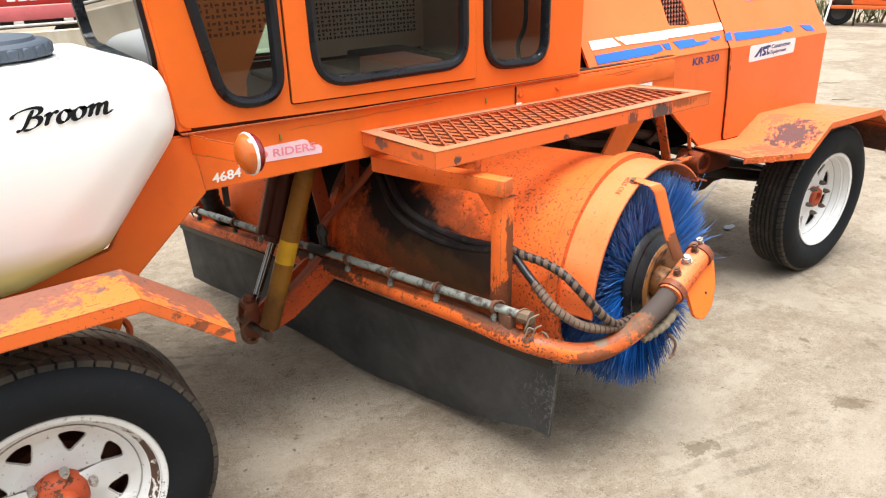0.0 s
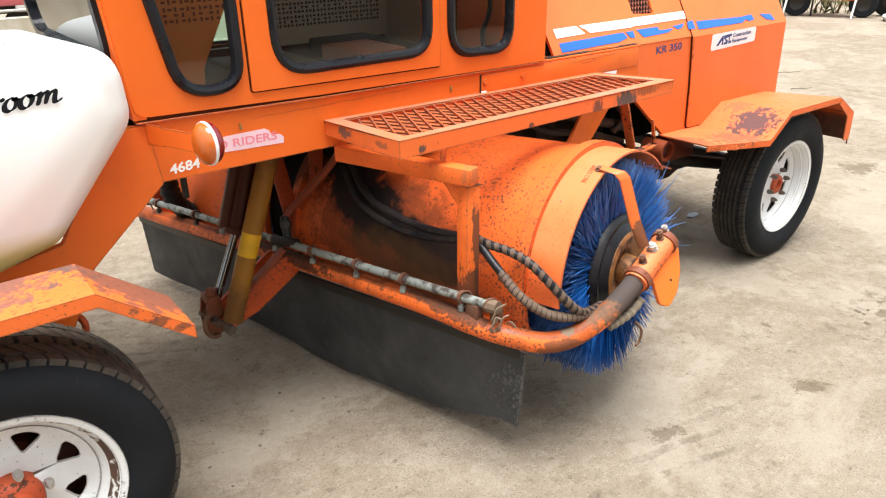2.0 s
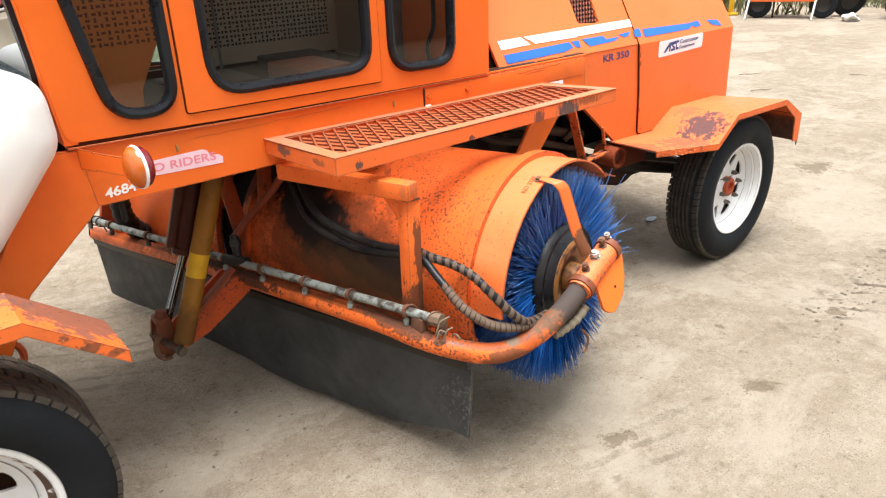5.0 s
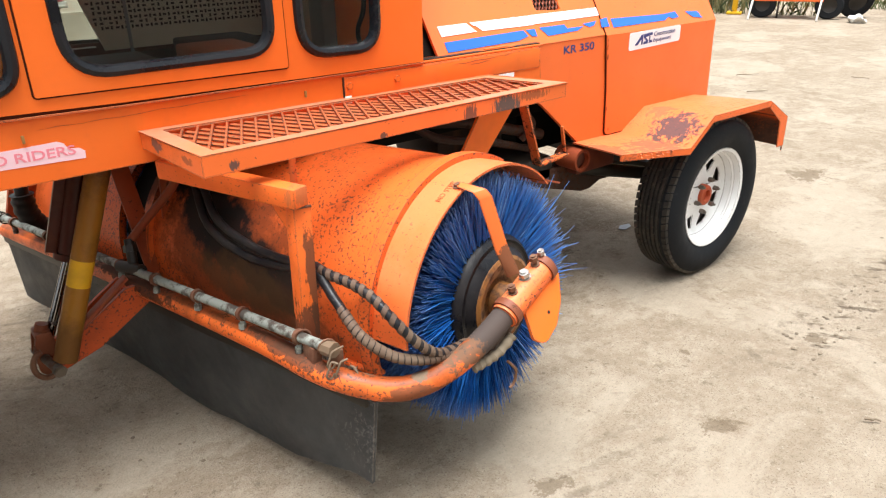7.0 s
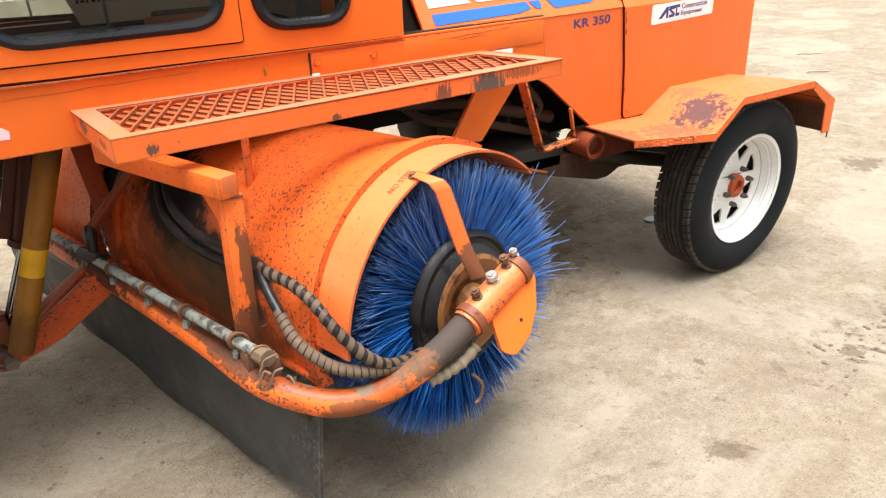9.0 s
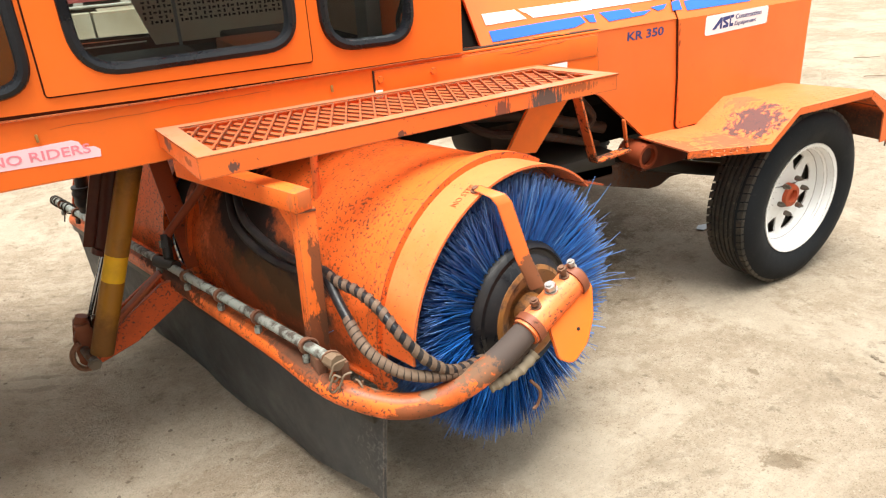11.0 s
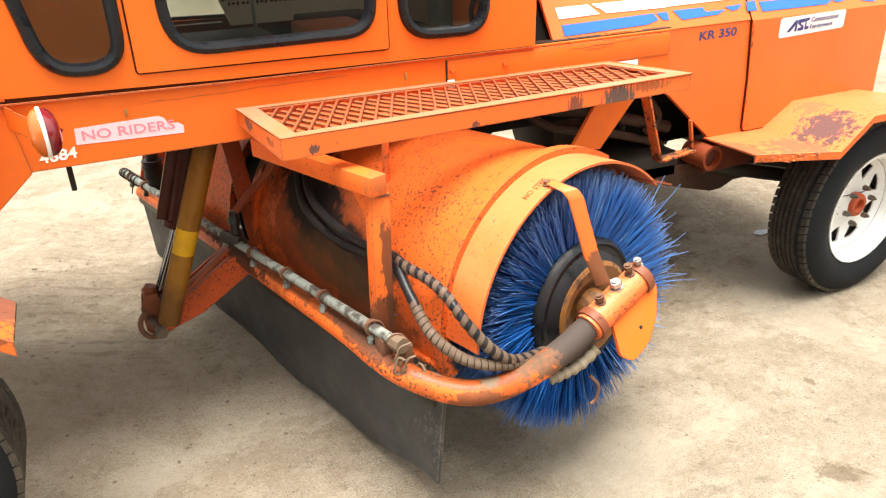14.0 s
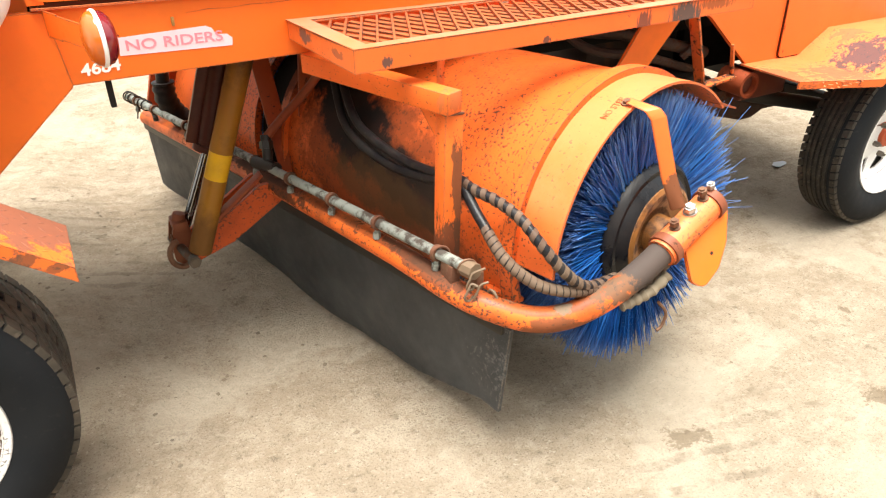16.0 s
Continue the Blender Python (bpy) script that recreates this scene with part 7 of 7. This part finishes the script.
def trailer(x, y, yaw, label):
    """A small orange machine on a two-wheel trailer with splayed prop legs."""
    t = thing("trailer_machine", (x, y, 0), label, "trailer")
    mw = pose(x, y, 0, 0, 0, yaw)
    def P(name, fn, mat, lab=""):
        bm = bmesh.new()
        fn(bm)
        for v in bm.verts:
            v.co = mw @ v.co
        return part(name, bm, mat, t, lab)
    P("frame", lambda bm: (box(bm, (-0.52, -0.26, 0.27), (0.52, -0.22, 0.32), 0.004), box(bm, (-0.52, 0.22, 0.27), (0.52, 0.26, 0.32), 0.004),
                           box(bm, (-0.52, -0.22, 0.27), (-0.48, 0.22, 0.32), 0.004), box(bm, (0.48, -0.22, 0.27), (0.52, 0.22, 0.32), 0.004)), M_FLANGE)
    P("body", lambda bm: box(bm, (-0.18, -0.20, 0.325), (0.44, 0.24, 0.95), 0.02), M_STEP, "orange sheet-metal housing")
    P("plate", lambda bm: box(bm, (0.22, -0.206, 0.40), (0.33, -0.201, 0.47)), M_GREASE)
    P("engine", lambda bm: (box(bm, (-0.46, -0.18, 0.325), (-0.20, 0.2, 0.62), 0.03), rod(bm, (-0.40, -0.1, 0.6), (-0.36, -0.1, 0.82), 0.03, seg=10)), M_GREASE)
    for sx in (-0.50, 0.50):
        P("corner_post", lambda bm: beam(bm, (sx, -0.24, 0.32), (sx, -0.24, 0.95), 0.035, 0.035, 0.002), M_FLANGE)
        P("prop_leg", lambda bm: beam(bm, (sx, -0.25, 0.40), (sx - 0.05, -0.48, 0.0), 0.028, 0.028, 0.002), M_PALE, "white prop leg")
    P("stand", lambda bm: beam(bm, (-0.12, -0.1, 0.28), (-0.12, -0.1, 0.0), 0.03, 0.03, 0.002), M_GREASE)
    for sx in (-0.36, 0.62):
        m = mw @ pose(sx, -0.10, 0.21, 90, 0, 0)
        bm = bmesh.new()
        lathe(bm, [(0.11, -0.07), (0.19, -0.07), (0.21, -0.045), (0.21, 0.045), (0.19, 0.07), (0.11, 0.07)], m, 28, closed=True)
        w = part("wheel", bm, M_TYRE, t)
        bm = bmesh.new()
        lathe(bm, [(0.0, -0.04), (0.112, -0.05), (0.112, 0.05), (0.05, 0.03), (0.0, 0.03)], m, 20)
        part("rim", bm, M_GREASE, w)
    return t


trailer(11.00, 4.20, -62, "orange machine on a small trailer with white prop legs")
trailer(11.95, 2.35, -62, "orange machine on a trailer with dark tyres")
far_wheel(11.70, 3.42, -40, 0.27, tilt=-14, label="grey worn tyre leaning at the yard's edge")


def make_yellow_machine():
    M_Y = paint("yellow_machine_paint", (0.72, 0.42, 0.01), wear=0.1, dirt=0.3, rough=0.45)
    t = thing("yellow_machine", (10.9, 5.6, 0), "yellow wheeled machine with outrigger leg", "construction machine")
    mw = pose(10.95, 5.25, 0, 0, 0, -62)

    def P(name, fn, mat, lab=""):
        bm = bmesh.new()
        fn(bm)
        for v in bm.verts:
            v.co = mw @ v.co
        return part(name, bm, mat, t, lab)
    P("chassis", lambda bm: (box(bm, (-2.6, -0.05, 0.40), (0.25, 0.10, 0.52), 0.01), box(bm, (-2.6, 0.60, 0.40), (0.25, 0.75, 0.52), 0.01)), M_Y)
    P("housing", lambda bm: (box(bm, (-1.0, 0.0, 0.56), (-0.25, 0.72, 1.5), 0.03), box(bm, (-2.6, 0.0, 0.54), (-1.5, 0.72, 1.5), 0.03)), M_Y)
    P("engine", lambda bm: (box(bm, (-1.48, 0.05, 0.52), (-1.02, 0.6, 0.95), 0.04), box(bm, (-0.9, -0.01, 0.53), (-0.4, 0.0, 0.6), 0.0)), M_GREASE)
    P("outrigger_leg", lambda bm: (beam(bm, (0.16, -0.12, 0.03), (0.16, -0.12, 0.95), 0.085, 0.085, 0.006), box(bm, (0.04, -0.24, 0.0), (0.28, 0.0, 0.04), 0.008)), M_Y)
    rng = random.Random(3)
    for k in range(7):
        x = -1.46 + 0.07 * k
        P("hydraulic_line", lambda bm: rod(bm, (x, 0.0, 0.56 + 0.1 * rng.random()), (x + rng.uniform(-0.06, 0.06), 0.0, 0.95), 0.015, seg=8), M_Y)
    for x in (-0.75, -2.2):
        m = mw @ pose(x, 0.02, 0.20, 90, 0, 0)
        bm = bmesh.new()
        lathe(bm, [(0.11, -0.07), (0.18, -0.07), (0.20, -0.045), (0.20, 0.045), (0.18, 0.07), (0.11, 0.07)], m, 28, closed=True)
        w = part("wheel", bm, M_TYRE, t)
        bm = bmesh.new()
        lathe(bm, [(0.0, -0.05), (0.112, -0.06), (0.112, 0.06), (0.05, 0.03), (0.0, 0.03)], m, 24)
        part("rim", bm, M_RIM, w)


make_yellow_machine()


def make_weeds():
    """Rough dry grass along the edge of the yard."""
    n = Nodes("dry_weeds", 0.8)
    g = n.t.nodes.new("ShaderNodeNewGeometry")
    mat = n.out(n.ramp(g.outputs["Random Per Island"], (0.0, (0.05, 0.075, 0.03)), (0.6, (0.13, 0.13, 0.05)), (1.0, (0.30, 0.25, 0.12))))
    rng = random.Random(21)
    verts, faces = [], []
    for k in range(9000):
        s = rng.uniform(-9, 14)
        d = abs(rng.gauss(0, 1.1))
        x, y = 13.1 - 0.5 * s * 0.7 + 0.86 * d, 1.2 + 0.86 * s * 0.7 + 0.5 * d
        if noise.noise(V(x * 0.7, y * 0.7, 2)) < -0.15:
            continue
        h = rng.uniform(0.06, 0.34)
        a = rng.uniform(0, 6.28)
        w = rng.uniform(0.006, 0.016)
        lean_ = rng.uniform(0.0, 0.2)
        b = len(verts)
        dx, dy = math.cos(a), math.sin(a)
        verts += [(x - dy * w, y + dx * w, 0), (x + dy * w, y - dx * w, 0), (x + dx * lean_ * 0.4 + dy * w * 0.6, y + dy * lean_ * 0.4 - dx * w * 0.6, h * 0.6), (x + dx * lean_, y + dy * lean_, h)]
        faces += [(b, b + 1, b + 2), (b, b + 2, b + 3)]
    me = bpy.data.meshes.new("weeds")
    me.from_pydata(verts, [], faces)
    me.materials.append(mat)
    tagged(new("weeds", me), "rough dry weeds along the yard's edge", "weeds", kind="stuff")
    bm = bmesh.new()
    g = bmesh.ops.create_icosphere(bm, subdivisions=3, radius=0.14)
    for v in g["verts"]:
        v.co = V(11.05 + v.co.x * 0.9, 3.07 + v.co.y * 0.8, 0.045 + v.co.z * 0.5) + v.co * 0.6 * noise.noise(v.co * 9)
    tagged(part("boulder", bm, M_PALE, None), "pale stone lying at the yard's edge", "stone")


make_weeds()


def make_back():
    """Behind the sweeper: a low concrete wall, and freight containers on a flat wagon."""
    n = Nodes("stained_concrete", 0.9)
    mat = n.out(n.mix(n.ramp(n.noise(1.5, 7, 0.65, stretch=(1, 1, 0.4)), (0.35, 0.0), (0.7, 1.0)), (0.26, 0.21, 0.14), (0.46, 0.42, 0.34)), None, n.noise(20, 6), 0.4, 0.01)
    for k in range(7):
        x = -9 + 1.52 * k
        bm = bmesh.new()
        slab(bm, [(-0.26, 0), (0.26, 0), (0.20, 0.14), (0.12, 0.36), (0.10, 0.55), (-0.10, 0.55), (-0.12, 0.36), (-0.20, 0.14)], [], lambda a, b, d: V(x + d, 8.1 + a, b), 1.49)
        tagged(part("concrete_barrier", bm, mat, None), "stained tan concrete barrier block", "barrier", "row of concrete barriers")
    M_REDPAINT = paint("red_wagon_paint", (0.45, 0.035, 0.03), 0.1, 0.3)
    M_TEAL = paint("green_container_paint", (0.10, 0.20, 0.16), 0.1, 0.3)
    M_PALEGREEN = paint("pale_green_container_paint", (0.55, 0.64, 0.48), 0.1, 0.25)
    M_PALERED = paint("faded_red_wagon_paint", (0.62, 0.15, 0.16), 0.1, 0.3)
    for x0, x1, y0, z0, mat_, name in ((-9.0, 1.4, 9.9, 0.96, M_TEAL, "dull green"), (1.72, 6.2, 8.0, 0.0, M_PALEGREEN, "pale green")):
        t = thing("freight_container", ((x0 + x1) / 2, y0 + 1, 0), f"{name} corrugated freight container", "container")
        bm = bmesh.new()
        nfold = int((x1 - x0) / 0.11)
        outline = []
        for i in range(nfold + 1):
            x = x0 + (x1 - x0) * i / nfold
            outline.append((x, y0 + (0.03 if i % 2 else 0.0)))
        outline += [(x1, y0 + 2.0), (x0, y0 + 2.0)]
        slab(bm, outline, [], lambda a, b, d: V(a, b, z0 + d), 2.2)
        part("corrugated_wall", bm, mat_, t)
        for z in (z0 + 0.01, z0 + 2.1):
            bm = bmesh.new()
            box(bm, (x0 - 0.03, y0 - 0.05, z), (x1 + 0.03, y0 - 0.005, z + 0.09), 0.01)
            part("rail", bm, mat_, t)
        for x in (x0, x1):
            bm = bmesh.new()
            box(bm, (x - 0.04, y0 - 0.055, z0), (x + 0.04, y0 + 0.06, z0 + 2.2), 0.01)
            part("corner_post", bm, mat_, t)
    t = thing("flat_wagon", (-3.5, 10.5, 0), "flat rail wagon with faded red side beam", "wagon")
    bm = bmesh.new()
    box(bm, (-9, 9.75, 0.555), (1.4, 9.83, 0.735), 0.008)
    part("side_beam", bm, M_PALERED, t)
    bm = bmesh.new()
    box(bm, (-9, 9.86, 0.74), (1.4, 11.6, 0.95), 0.008)
    part("red_panel", bm, M_REDPAINT, t)
    bm = bmesh.new()
    for i in range(3):
        for x in (-0.55, 0.30):
            box(bm, (x + 0.14 * i, 9.852, 0.80), (x + 0.10 + 0.14 * i, 9.858, 0.87))
    part("white_marking", bm, M_WHITE, t, "white block marks", smooth=False)
    for x in [-8.6 + 0.62 * k for k in range(17)]:
        bm = bmesh.new()
        box(bm, (x, 9.74, 0.47), (x + 0.12, 9.80, 0.552), 0.004)
        part("stake_pocket", bm, M_PALE, t)
    bm = bmesh.new()
    box(bm, (-9, 9.95, 0.44), (1.4, 11.5, 0.56), 0.01)
    part("deck", bm, M_GREASE, t)
    for x in (-7, -4.6, -2.2, 0.2):
        bm = bmesh.new()
        rod(bm, (x, 10.1, 0.25), (x, 10.2, 0.25), 0.25, seg=24)
        part("wheel", bm, M_GREASE, t)
    bm = bmesh.new()
    rod(bm, (-9, 9.66, 0.50), (1.4, 9.66, 0.50), 0.018, seg=8)
    part("pipe_run", bm, M_PALE, t)


make_back()


def make_light_blocking_wall():
    """An added, unseen wall on the side of the walk that cuts low light from there."""
    n = Nodes("weathered_render", 0.9)
    mat = n.out(n.mix(n.noise(0.8, 6, 0.6), (0.12, 0.11, 0.09), (0.22, 0.20, 0.17)), None, n.noise(25, 5), 0.3, 0.005)
    bm = bmesh.new()
    box(bm, (-16, -7.3, -0.02), (14, -7.0, 3.0), 0.01)
    tagged(part("light_blocking_wall", bm, mat, None), "plain weathered grey-brown wall, added out of view to block low light", "wall", kind="structure")


make_light_blocking_wall()
